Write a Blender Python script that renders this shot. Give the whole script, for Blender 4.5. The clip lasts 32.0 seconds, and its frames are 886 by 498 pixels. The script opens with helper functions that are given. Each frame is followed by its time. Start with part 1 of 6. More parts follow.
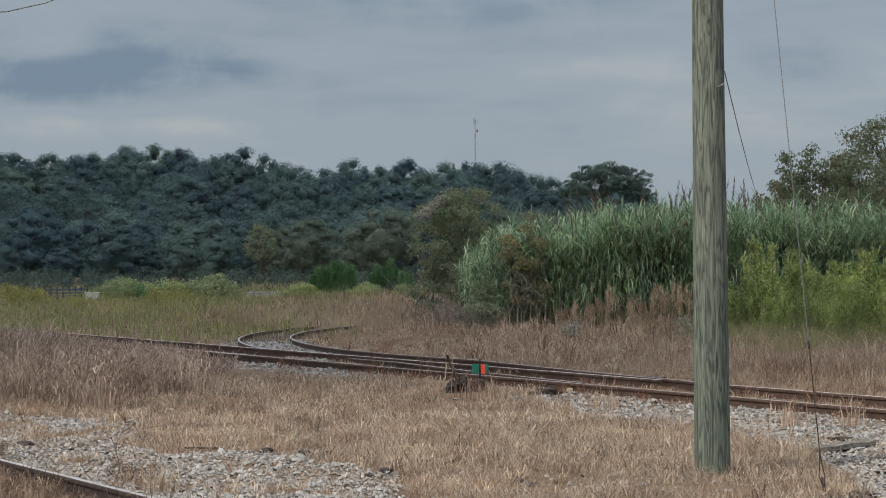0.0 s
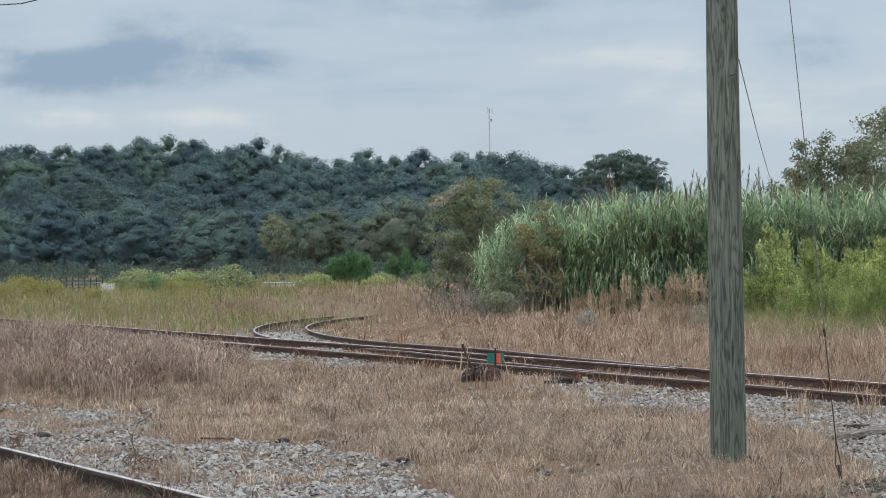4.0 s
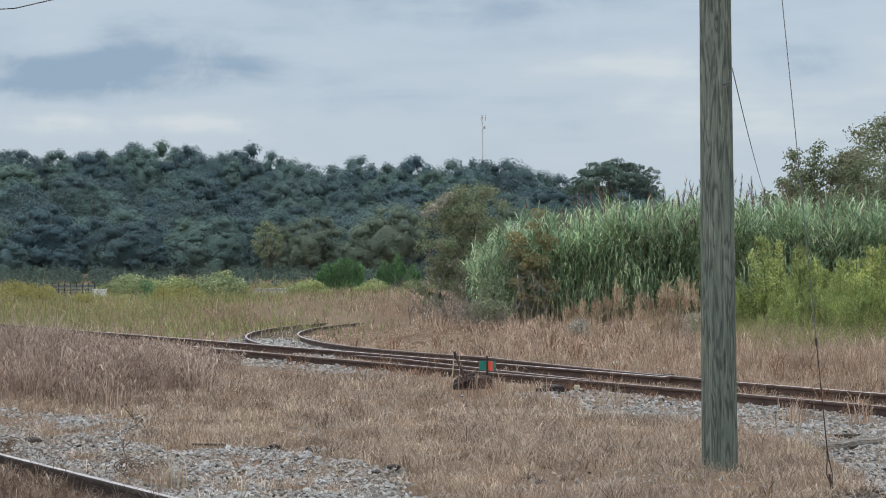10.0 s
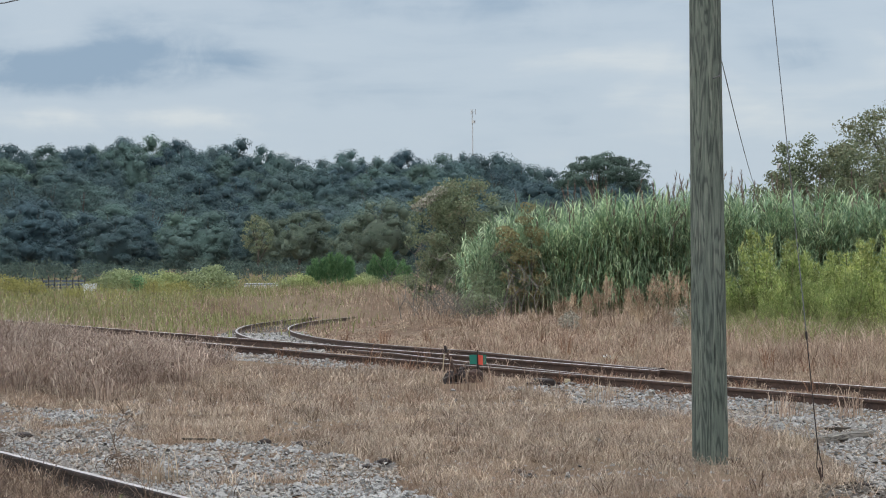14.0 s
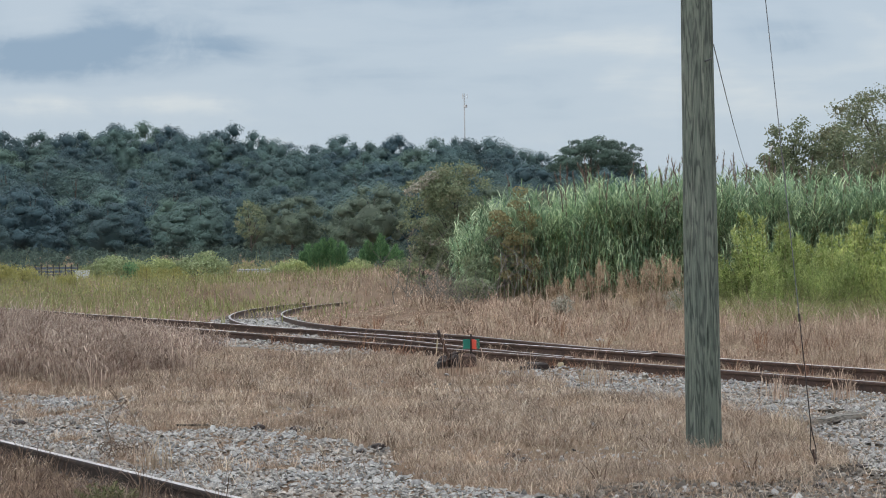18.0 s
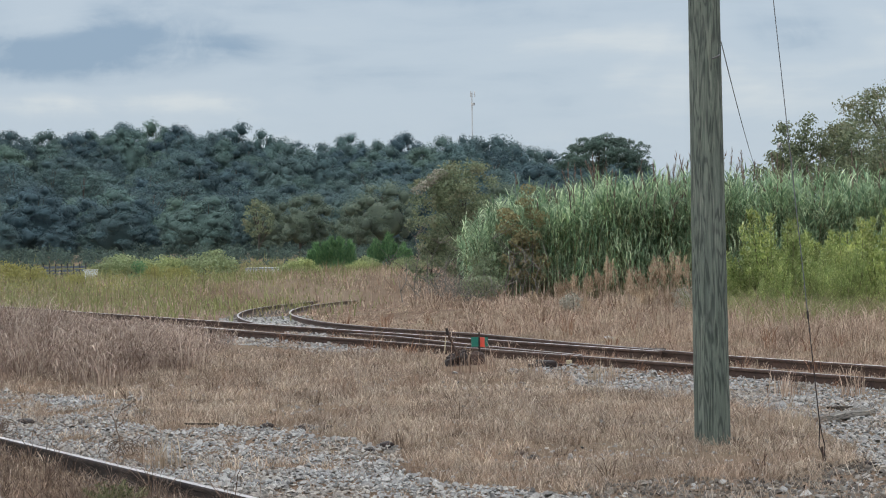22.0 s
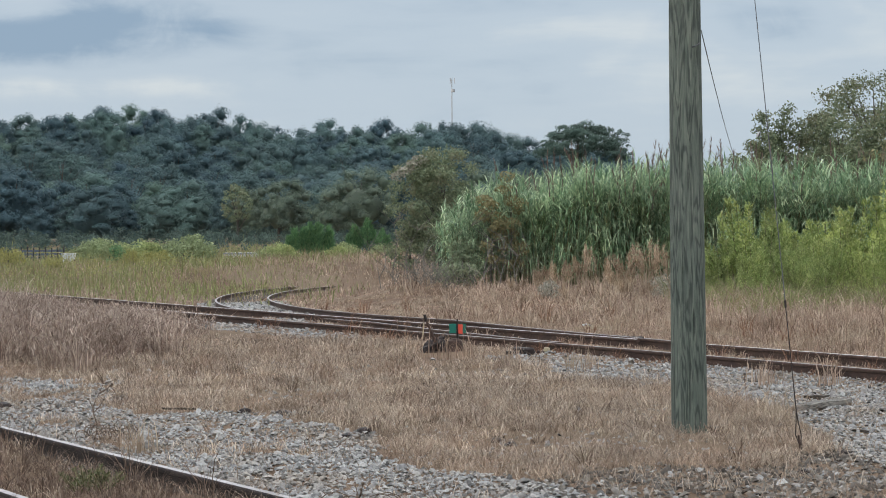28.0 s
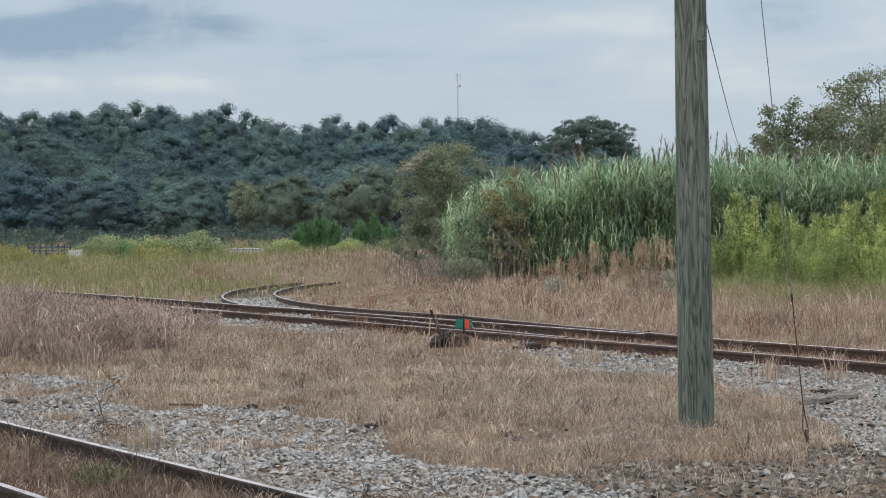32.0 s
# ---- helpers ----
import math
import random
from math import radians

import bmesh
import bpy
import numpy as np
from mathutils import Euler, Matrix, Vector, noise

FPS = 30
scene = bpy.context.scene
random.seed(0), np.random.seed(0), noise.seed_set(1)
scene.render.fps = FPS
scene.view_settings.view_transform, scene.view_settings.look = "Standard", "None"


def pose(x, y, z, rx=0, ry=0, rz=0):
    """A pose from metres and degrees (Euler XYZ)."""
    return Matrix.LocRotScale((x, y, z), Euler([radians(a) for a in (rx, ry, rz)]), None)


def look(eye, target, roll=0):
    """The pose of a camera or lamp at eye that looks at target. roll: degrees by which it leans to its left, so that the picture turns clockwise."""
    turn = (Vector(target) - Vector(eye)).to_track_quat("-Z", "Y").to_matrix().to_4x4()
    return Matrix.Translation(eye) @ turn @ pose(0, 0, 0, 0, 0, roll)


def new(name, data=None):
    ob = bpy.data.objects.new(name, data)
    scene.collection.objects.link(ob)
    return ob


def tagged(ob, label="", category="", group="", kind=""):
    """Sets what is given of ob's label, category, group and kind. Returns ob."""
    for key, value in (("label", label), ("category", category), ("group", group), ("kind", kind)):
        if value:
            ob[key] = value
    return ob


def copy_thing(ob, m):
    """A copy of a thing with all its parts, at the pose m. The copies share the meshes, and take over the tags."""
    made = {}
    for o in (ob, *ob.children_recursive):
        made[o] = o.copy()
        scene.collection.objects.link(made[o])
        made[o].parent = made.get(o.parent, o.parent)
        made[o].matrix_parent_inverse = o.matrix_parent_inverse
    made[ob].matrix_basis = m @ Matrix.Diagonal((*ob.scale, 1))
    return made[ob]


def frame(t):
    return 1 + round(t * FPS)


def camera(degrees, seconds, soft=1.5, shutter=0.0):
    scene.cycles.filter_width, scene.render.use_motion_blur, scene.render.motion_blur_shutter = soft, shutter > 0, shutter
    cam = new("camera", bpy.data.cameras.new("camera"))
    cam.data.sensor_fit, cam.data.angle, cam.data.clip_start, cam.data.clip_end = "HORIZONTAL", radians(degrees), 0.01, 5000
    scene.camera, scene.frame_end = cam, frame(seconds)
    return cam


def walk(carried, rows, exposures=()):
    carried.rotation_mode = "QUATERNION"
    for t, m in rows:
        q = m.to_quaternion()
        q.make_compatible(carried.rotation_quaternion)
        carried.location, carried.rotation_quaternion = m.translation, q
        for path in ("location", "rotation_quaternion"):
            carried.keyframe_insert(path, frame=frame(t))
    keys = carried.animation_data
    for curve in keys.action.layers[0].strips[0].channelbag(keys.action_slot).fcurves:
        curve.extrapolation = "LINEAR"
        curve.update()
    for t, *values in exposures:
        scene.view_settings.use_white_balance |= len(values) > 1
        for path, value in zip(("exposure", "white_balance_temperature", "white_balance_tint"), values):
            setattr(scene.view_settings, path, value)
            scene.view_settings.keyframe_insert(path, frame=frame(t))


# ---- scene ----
EYE = 1.93
cam = camera(23.0, 32.0, soft=1.0)
walk(cam, [
    (0, pose(0, 0, EYE, 90.314, 0.368, 0.054)),
    (0.5, pose(0, 0, EYE, 90.218, 0.430, 0.248)),
    (1, pose(0, 0, EYE, 90.121, 0.490, 0.434)),
    (1.5, pose(0, 0, EYE, 90.091, 0.635, 0.488)),
    (2, pose(0, 0, EYE, 90.011, 0.834, 0.559)),
    (2.5, pose(0, 0, EYE, 89.952, 0.923, 0.563)),
    (3, pose(0, 0, EYE, 89.891, 0.764, 0.516)),
    (3.5, pose(0, 0, EYE, 89.950, 0.669, 0.437)),
    (5.5, pose(0, 0, EYE, 90.274, 0.581, 0.594)),
    (6, pose(0, 0, EYE, 90.313, 0.519, 0.681)),
    (6.5, pose(0, 0, EYE, 90.347, 0.507, 0.700)),
    (7, pose(0, 0, EYE, 90.365, 0.477, 0.709)),
    (7.5, pose(0, 0, EYE, 90.363, 0.458, 0.722)),
    (8, pose(0, 0, EYE, 90.328, 0.462, 0.768)),
    (8.5, pose(0, 0, EYE, 90.307, 0.412, 0.730)),
    (9, pose(0, 0, EYE, 90.288, 0.435, 0.617)),
    (9.5, pose(0, 0, EYE, 90.272, 0.389, 0.431)),
    (10, pose(0, 0, EYE, 90.233, 0.335, 0.247)),
    (10.5, pose(0, 0, EYE, 90.197, 0.359, 0.127)),
    (11, pose(0, 0, EYE, 90.185, 0.335, 0.033)),
    (11.5, pose(0, 0, EYE, 90.171, 0.394, -0.076)),
    (12, pose(0, 0, EYE, 90.131, 0.444, -0.151)),
    (12.5, pose(0, 0, EYE, 90.130, 0.415, -0.177)),
    (13, pose(0, 0, EYE, 90.127, 0.410, -0.145)),
    (13.5, pose(0, 0, EYE, 90.111, 0.418, -0.042)),
    (14, pose(0, 0, EYE, 90.077, 0.444, -0.010)),
    (14.5, pose(0, 0, EYE, 90.085, 0.456, 0.026)),
    (16.5, pose(0, 0, EYE, 89.884, 0.695, 0.017)),
    (17, pose(0, 0, EYE, 89.786, 0.705, -0.059)),
    (17.5, pose(0, 0, EYE, 89.731, 0.801, -0.168)),
    (18, pose(0, 0, EYE, 89.670, 0.797, -0.202)),
    (18.5, pose(0, 0, EYE, 89.644, 0.804, -0.241)),
    (19, pose(0, 0, EYE, 89.646, 0.804, -0.265)),
    (19.5, pose(0, 0, EYE, 89.632, 0.895, -0.236)),
    (20, pose(0, 0, EYE, 89.614, 0.990, -0.140)),
    (20.5, pose(0, 0, EYE, 89.613, 1.000, -0.007)),
    (21, pose(0, 0, EYE, 89.608, 1.049, 0.054)),
    (21.5, pose(0, 0, EYE, 89.617, 0.993, 0.042)),
    (22, pose(0, 0, EYE, 89.620, 0.961, 0.008)),
    (22.5, pose(0, 0, EYE, 89.610, 0.903, -0.044)),
    (23, pose(0, 0, EYE, 89.585, 0.886, -0.130)),
    (23.5, pose(0, 0, EYE, 89.553, 0.912, -0.248)),
    (24, pose(0, 0, EYE, 89.482, 0.819, -0.372)),
    (24.5, pose(0, 0, EYE, 89.417, 0.785, -0.391)),
    (25, pose(0, 0, EYE, 89.395, 0.663, -0.442)),
    (25.5, pose(0, 0, EYE, 89.376, 0.625, -0.506)),
    (27.5, pose(0, 0, EYE, 89.264, 0.554, -0.574)),
    (28, pose(0, 0, EYE, 89.259, 0.527, -0.549)),
    (28.5, pose(0, 0, EYE, 89.228, 0.566, -0.535)),
    (29, pose(0, 0, EYE, 89.205, 0.556, -0.527)),
    (29.5, pose(0, 0, EYE, 89.172, 0.664, -0.492)),
    (30, pose(0, 0, EYE, 89.157, 0.711, -0.409)),
    (30.5, pose(0, 0, EYE, 89.169, 0.672, -0.334)),
    (31, pose(0, 0, EYE, 89.178, 0.680, -0.333)),
    (31.5, pose(0, 0, EYE, 89.182, 0.673, -0.351)),
    (32, pose(0, 0, EYE, 89.136, 0.702, -0.386)),
], exposures=[(0.0, -0.68), (0.5, -0.42), (1.0, -0.05), (1.5, 0.0), (2.0, 0.0), (3.0, -0.02), (6.0, 0.0), (32.0, 0.0)])

# ---- sky and sun: bright overcast; a cloud slides before the sun in the first seconds ----
SUN_AZ, SUN_EL = 232.0, 40.0      # compass-like azimuth from +y clockwise, elevation


def build_world():
    w = bpy.data.worlds.new("overcast_sky")
    w.use_nodes = True
    scene.world = w
    nt = w.node_tree
    N, L = nt.nodes, nt.links
    N.clear()
    out = N.new("ShaderNodeOutputWorld")
    bg = N.new("ShaderNodeBackground")
    tc = N.new("ShaderNodeTexCoord")
    sky = N.new("ShaderNodeTexSky")
    sky.sky_type = "NISHITA"
    sky.sun_disc = False
    sky.sun_elevation, sky.sun_rotation = radians(SUN_EL), radians(SUN_AZ)
    skym = N.new("ShaderNodeVectorMath")
    skym.operation = "SCALE"
    skym.inputs["Scale"].default_value = 0.10
    L.new(sky.outputs[0], skym.inputs[0])
    sep = N.new("ShaderNodeSeparateXYZ")
    L.new(tc.outputs["Generated"], sep.inputs[0])

    def m(op, a, b=None, c=None, clamp=False):
        n = N.new("ShaderNodeMath")
        n.operation, n.use_clamp = op, clamp
        for i, v in enumerate((a, b, c)):
            if v is None:
                continue
            if isinstance(v, (int, float)):
                n.inputs[i].default_value = v
            else:
                L.new(v, n.inputs[i])
        return n.outputs[0]

    def noise_at(sx, sz, scale, detail, rough, off=0.0):
        mp = N.new("ShaderNodeMapping")
        mp.inputs["Scale"].default_value = (sx, sx, sz)
        mp.inputs["Location"].default_value = (off, off, off)
        L.new(tc.outputs["Generated"], mp.inputs[0])
        n = N.new("ShaderNodeTexNoise")
        n.inputs["Scale"].default_value = scale
        n.inputs["Detail"].default_value = detail
        n.inputs["Roughness"].default_value = rough
        n.inputs["Distortion"].default_value = 0.4
        L.new(mp.outputs[0], n.inputs["Vector"])
        return n.outputs["Fac"]

    x, z = sep.outputs["X"], sep.outputs["Z"]
    broad = noise_at(1.0, 2.6, 9.0, 5.0, 0.5, 3.1)
    wisps = noise_at(1.0, 6.0, 16.0, 6.0, 0.55, 7.7)
    puffs = noise_at(1.0, 1.5, 26.0, 6.0, 0.58, 1.9)
    grey = m("MULTIPLY_ADD", broad, 0.65, m("MULTIPLY", wisps, 0.35))

    def bank(cx, cz, rx, rz, gain):
        dx = m("DIVIDE", m("ADD", x, -cx), rx)
        dz = m("DIVIDE", m("ADD", z, -cz), rz)
        r2 = m("ADD", m("MULTIPLY", dx, dx), m("MULTIPLY", dz, dz))
        fall = m("POWER", 2.718, m("MULTIPLY", r2, -0.8))
        ragged = m("MULTIPLY_ADD", m("ADD", puffs, broad), 2.4, -1.9, clamp=True)
        v = m("MULTIPLY", fall, m("MULTIPLY_ADD", ragged, 0.80, 0.16))
        return m("MULTIPLY", v, gain)

    # the slate-blue banks of the cloud deck and its white breaks
    for cx, cz, rx, rz, gain in (
            (-0.176, 0.082, 0.060, 0.014, -0.60), (-0.150, 0.095, 0.050, 0.014, -0.34), (-0.096, 0.086, 0.017, 0.007, -0.34), (-0.178, 0.101, 0.018, 0.010, 0.45),
            (0.02, 0.116, 0.14, 0.012, -0.27), (0.06, 0.099, 0.05, 0.006, -0.10), (0.160, 0.089, 0.017, 0.009, -0.42), (0.07, 0.089, 0.06, 0.006, 0.08), (0.055, 0.063, 0.016, 0.010, -0.12),
            (-0.15, 0.063, 0.08, 0.007, 0.34), (-0.08, 0.075, 0.08, 0.006, 0.10), (0.20, 0.098, 0.02, 0.014, 0.14)):
        grey = m("ADD", grey, bank(cx, cz, rx, rz, gain))
    ramp = N.new("ShaderNodeValToRGB")
    ramp.color_ramp.interpolation = "EASE"
    e = ramp.color_ramp.elements
    e[0].position, e[0].color = 0.06, (0.29, 0.40, 0.535, 1)
    e[1].position, e[1].color = 0.80, (0.69, 0.74, 0.77, 1)
    mid = e.new(0.5)
    mid.color = (0.515, 0.605, 0.70, 1)
    L.new(grey, ramp.inputs[0])
    # an overcast sky is brighter towards the zenith than at its rim
    up = m("MAXIMUM", z, 0.0)
    lum = m("MULTIPLY_ADD", m("SMOOTH_MIN", m("MAXIMUM", m("ADD", up, -0.12), 0.0), 0.7, 0.2), 2.9, 1.0)
    # and brighter still on the side where the sun stands behind the deck
    toward = N.new("ShaderNodeVectorMath")
    toward.operation = "DOT_PRODUCT"
    L.new(tc.outputs["Generated"], toward.inputs[0])
    toward.inputs[1].default_value = (math.sin(radians(SUN_AZ)) * math.cos(radians(SUN_EL)), math.cos(radians(SUN_AZ)) * math.cos(radians(SUN_EL)), math.sin(radians(SUN_EL)))
    lum = m("MULTIPLY", lum, m("MULTIPLY_ADD", m("POWER", m("MAXIMUM", toward.outputs["Value"], 0.0), 2.5), 0.9, 1.0))
    cl = N.new("ShaderNodeVectorMath")
    cl.operation = "SCALE"
    # and whiter
    pale = N.new("ShaderNodeMix")
    pale.data_type = "RGBA"
    L.new(m("MULTIPLY_ADD", up, 3.0, -0.45, clamp=True), pale.inputs["Factor"])
    L.new(ramp.outputs[0], pale.inputs[6])
    pale.inputs[7].default_value = (0.580, 0.628, 0.668, 1)
    L.new(pale.outputs[2], cl.inputs[0])
    L.new(lum, cl.inputs["Scale"])
    mix = N.new("ShaderNodeMix")
    mix.data_type = "RGBA"
    mix.inputs["Factor"].default_value = 0.90
    L.new(skym.outputs[0], mix.inputs[6])
    L.new(cl.outputs[0], mix.inputs[7])
    L.new(mix.outputs[2], bg.inputs["Color"])
    bg.inputs["Strength"].default_value = 1.0
    L.new(bg.outputs[0], out.inputs[0])


build_world()
sun_data = bpy.data.lights.new("sun", "SUN")
sun_data.energy, sun_data.angle, sun_data.color = 5.0, radians(0.55), (1.0, 0.93, 0.80)
sun = new("sun", sun_data)
_a, _e = radians(SUN_AZ), radians(SUN_EL)
sun.matrix_world = look((0, 0, 60), (-60 * math.sin(_a) * math.cos(_e), -60 * math.cos(_a) * math.cos(_e), 60 - 60 * math.sin(_e)))

# ---- materials ----


class Nodes:
    """A small builder for one node material."""

    def __init__(self, name, rough=0.8, metal=0.0, spec=0.3):
        self.mat = bpy.data.materials.new(name)
        self.mat.use_nodes = True
        self.t = self.mat.node_tree
        self.b = self.t.nodes["Principled BSDF"]
        self.b.inputs["Roughness"].default_value = rough
        self.b.inputs["Metallic"].default_value = metal
        self.b.inputs["Specular IOR Level"].default_value = spec
        self.co = self.t.nodes.new("ShaderNodeTexCoord")

    def n(self, kind, **kw):
        node = self.t.nodes.new(kind)
        for k, v in kw.items():
            if k in node.inputs:
                node.inputs[k].default_value = v
        return node

    def l(self, a, b):
        self.t.links.new(a, b)

    def coords(self, which="Object", scale=(1, 1, 1)):
        mp = self.n("ShaderNodeMapping")
        mp.inputs["Scale"].default_value = scale
        self.l(self.co.outputs[which], mp.inputs[0])
        return mp.outputs[0]

    def noise(self, scale, detail=4, rough=0.55, which="Object", stretch=(1, 1, 1), distort=0.0):
        n = self.n("ShaderNodeTexNoise", Scale=scale, Detail=detail, Roughness=rough, Distortion=distort)
        self.l(self.coords(which, stretch), n.inputs["Vector"])
        return n.outputs["Fac"]

    def ramp(self, fac, *stops):
        r = self.n("ShaderNodeValToRGB")
        e = r.color_ramp.elements
        while len(e) < len(stops):
            e.new(0.5)
        for el, (p, c) in zip(e, stops):
            el.position, el.color = p, (*c, 1) if len(c) == 3 else c
        self.l(fac, r.inputs[0])
        return r.outputs[0]

    def mix(self, fac, a, b, blend="MIX"):
        m = self.n("ShaderNodeMix")
        m.data_type, m.blend_type = "RGBA", blend
        for sock, v in ((m.inputs[0], fac), (m.inputs[6], a), (m.inputs[7], b)):
            if isinstance(v, (int, float)):
                sock.default_value = v
            elif isinstance(v, tuple):
                sock.default_value = (*v, 1)
            else:
                self.l(v, sock)
        return m.outputs[2]

    def island(self):
        return self.n("ShaderNodeNewGeometry").outputs["Random Per Island"]

    def each(self):
        return self.n("ShaderNodeObjectInfo").outputs["Random"]

    def colour(self, sock):
        self.l(sock, self.b.inputs["Base Color"])
        return self

    def bump(self, height, strength=0.4, distance=0.02):
        bp = self.n("ShaderNodeBump", Strength=strength, Distance=distance)
        self.l(height, bp.inputs["Height"])
        self.l(bp.outputs[0], self.b.inputs["Normal"])
        return self

    def translucent(self, col, fac):
        out = self.t.nodes["Material Output"]
        tr = self.n("ShaderNodeBsdfTranslucent")
        self.l(col, tr.inputs["Color"])
        mx = self.n("ShaderNodeMixShader", Fac=fac)
        self.l(self.b.outputs[0], mx.inputs[1])
        self.l(tr.outputs[0], mx.inputs[2])
        self.l(mx.outputs[0], out.inputs["Surface"])
        return self


def foliage(name, dark, mid, light, patch=0.15, through_light=0.25, rough=0.6, odd=None, by_thing=False, tones=None, fine=0.0, middle=0.5):
    """Leaves or blades: a colour for each island, drifting over the stand in patches."""
    k = Nodes(name, rough, 0, 0.25)
    c = k.ramp(k.island(), (0.0, dark), (middle, mid), (1.0, light))
    n = k.noise(patch, 3, 0.6)
    tint = k.ramp(n, (0.3, (0.62, 0.62, 0.62)), (0.7, (1.18, 1.18, 1.18)))
    c = k.mix(0.75, c, tint, "MULTIPLY")
    if odd:
        n2 = k.ramp(k.noise(patch * 2.3, 3, 0.6), (0.50, (0, 0, 0)), (0.66, (1, 1, 1)))
        c = k.mix(n2, c, odd)
    if tones:
        n3 = k.noise(1.3, 4, 0.65)
        c = k.mix(0.9, c, k.ramp(n3, (0.32, tones[0]), (0.5, (1, 1, 1)), (0.68, tones[1])), "MULTIPLY")
    if fine:
        n4 = k.noise(fine, 2, 0.5)
        c = k.mix(0.8, c, k.ramp(n4, (0.36, (0.64, 0.62, 0.60)), (0.5, (1, 1, 1)), (0.64, (1.22, 1.22, 1.20))), "MULTIPLY")
    if by_thing:
        t = k.ramp(k.each(), (0.0, (0.66, 0.72, 0.80)), (0.4, (0.92, 0.93, 0.94)), (0.75, (1.14, 1.12, 1.02)), (1.0, (1.42, 1.36, 1.08)))
        c = k.mix(1.0, c, t, "MULTIPLY")
    k.colour(c)
    k.translucent(c, through_light)
    return k.mat


def ground_mat():
    k = Nodes("dry_soil_and_thatch", 0.95, 0, 0.1)
    a = k.ramp(k.noise(0.9, 6, 0.65), (0.3, (0.105, 0.068, 0.047)), (0.55, (0.19, 0.128, 0.092)), (0.8, (0.28, 0.205, 0.152)))
    b = k.ramp(k.noise(22.0, 5, 0.7), (0.3, (0.55, 0.5, 0.46)), (0.7, (1.15, 1.1, 1.05)))
    c = k.mix(0.8, a, b, "MULTIPLY")
    far = k.ramp(k.noise(0.035, 4, 0.6), (0.42, (0.0, 0, 0)), (0.6, (1, 1, 1)))
    c = k.mix(far, c, (0.21, 0.155, 0.108))
    k.colour(c).bump(k.noise(45.0, 4, 0.7), 0.6, 0.03)
    return k.mat


def stone_mat(name, *tones):
    k = Nodes(name, 0.9, 0, 0.2)
    c = k.ramp(k.island(), *tones)
    n = k.ramp(k.noise(35.0, 4, 0.65), (0.3, (0.7, 0.69, 0.68)), (0.7, (1.1, 1.1, 1.1)))
    c = k.mix(0.8, c, n, "MULTIPLY")
    st = k.ramp(k.noise(0.8, 3, 0.6), (0.45, (1, 1, 1)), (0.75, (0.80, 0.68, 0.57)))
    c = k.mix(1.0, c, st, "MULTIPLY")
    k.colour(c).bump(k.noise(60.0, 4, 0.7), 0.5, 0.01)
    return k.mat


def rust_mat(name, a, b, rough=0.75, metal=0.3):
    k = Nodes(name, rough, metal, 0.4)
    c = k.ramp(k.noise(6.0, 6, 0.7), (0.3, a), (0.7, b))
    s = k.ramp(k.noise(40.0, 4, 0.7), (0.3, (0.6, 0.6, 0.6)), (0.7, (1.2, 1.2, 1.2)))
    k.colour(k.mix(0.7, c, s, "MULTIPLY")).bump(k.noise(80.0, 4, 0.7), 0.35, 0.004)
    return k.mat


def railhead_mat(name="worn_rail_running_surface", dull=1.0, rough=0.45, metal=0.85):
    k = Nodes(name, rough, metal, 0.5)
    c = k.ramp(k.noise(3.0, 5, 0.7, stretch=(1, 1, 1)), (0.3, (0.36 * dull, 0.315 * dull, 0.30 * dull)), (0.7, (0.64 * dull, 0.60 * dull, 0.59 * dull)))
    k.colour(c).bump(k.noise(60.0, 3, 0.6), 0.15, 0.002)
    return k.mat


def wood_mat(name, a, b, c3, stretch=(9, 9, 0.55), scale=3.0, bump=0.7, split=0.5, rings_by=0.92, waves=46.0):
    """Weathered timber with long grain and drying cracks along local z."""
    k = Nodes(name, 0.88, 0, 0.2)
    g = k.noise(scale, 6, 0.62, stretch=stretch, distort=1.4)
    base = k.ramp(g, (0.28, a), (0.5, b), (0.72, c3))
    # cathedral figure: contour lines of a stretched noise field
    fld = k.noise(scale * 0.55, 2, 0.5, stretch=stretch, distort=0.6)
    sw = k.n("ShaderNodeMath")
    sw.operation = "MULTIPLY"
    sw.inputs[1].default_value = waves
    k.l(fld, sw.inputs[0])
    w = k.n("ShaderNodeMath")
    w.operation = "SINE"
    k.l(sw.outputs[0], w.inputs[0])
    half = k.n("ShaderNodeMath")
    half.operation = "MULTIPLY_ADD"
    half.inputs[1].default_value, half.inputs[2].default_value = 0.5, 0.5
    k.l(w.outputs[0], half.inputs[0])
    figure = half.outputs[0]
    rings = k.ramp(figure, (0.05, (0.50, 0.51, 0.53)), (0.30, (0.96, 0.96, 0.96)), (1.0, (1.16, 1.16, 1.14)))
    base = k.mix(rings_by, base, rings, "MULTIPLY")
    cr = k.noise(scale * 2.2, 3, 0.5, stretch=(stretch[0] * 1.5, stretch[1] * 1.5, stretch[2] * 0.5))
    crack = k.ramp(cr, (0.30, (0.22, 0.22, 0.22)), (0.37, (1, 1, 1)))
    base = k.mix(split, base, crack, "MULTIPLY")
    stain = k.ramp(k.noise(1.1, 4, 0.6), (0.35, (0.82, 0.84, 0.82)), (0.65, (1.08, 1.06, 1.02)))
    base = k.mix(0.8, base, stain, "MULTIPLY")
    k.colour(base).bump(k.mix(0.5, g, figure), bump, 0.012)
    return k.mat


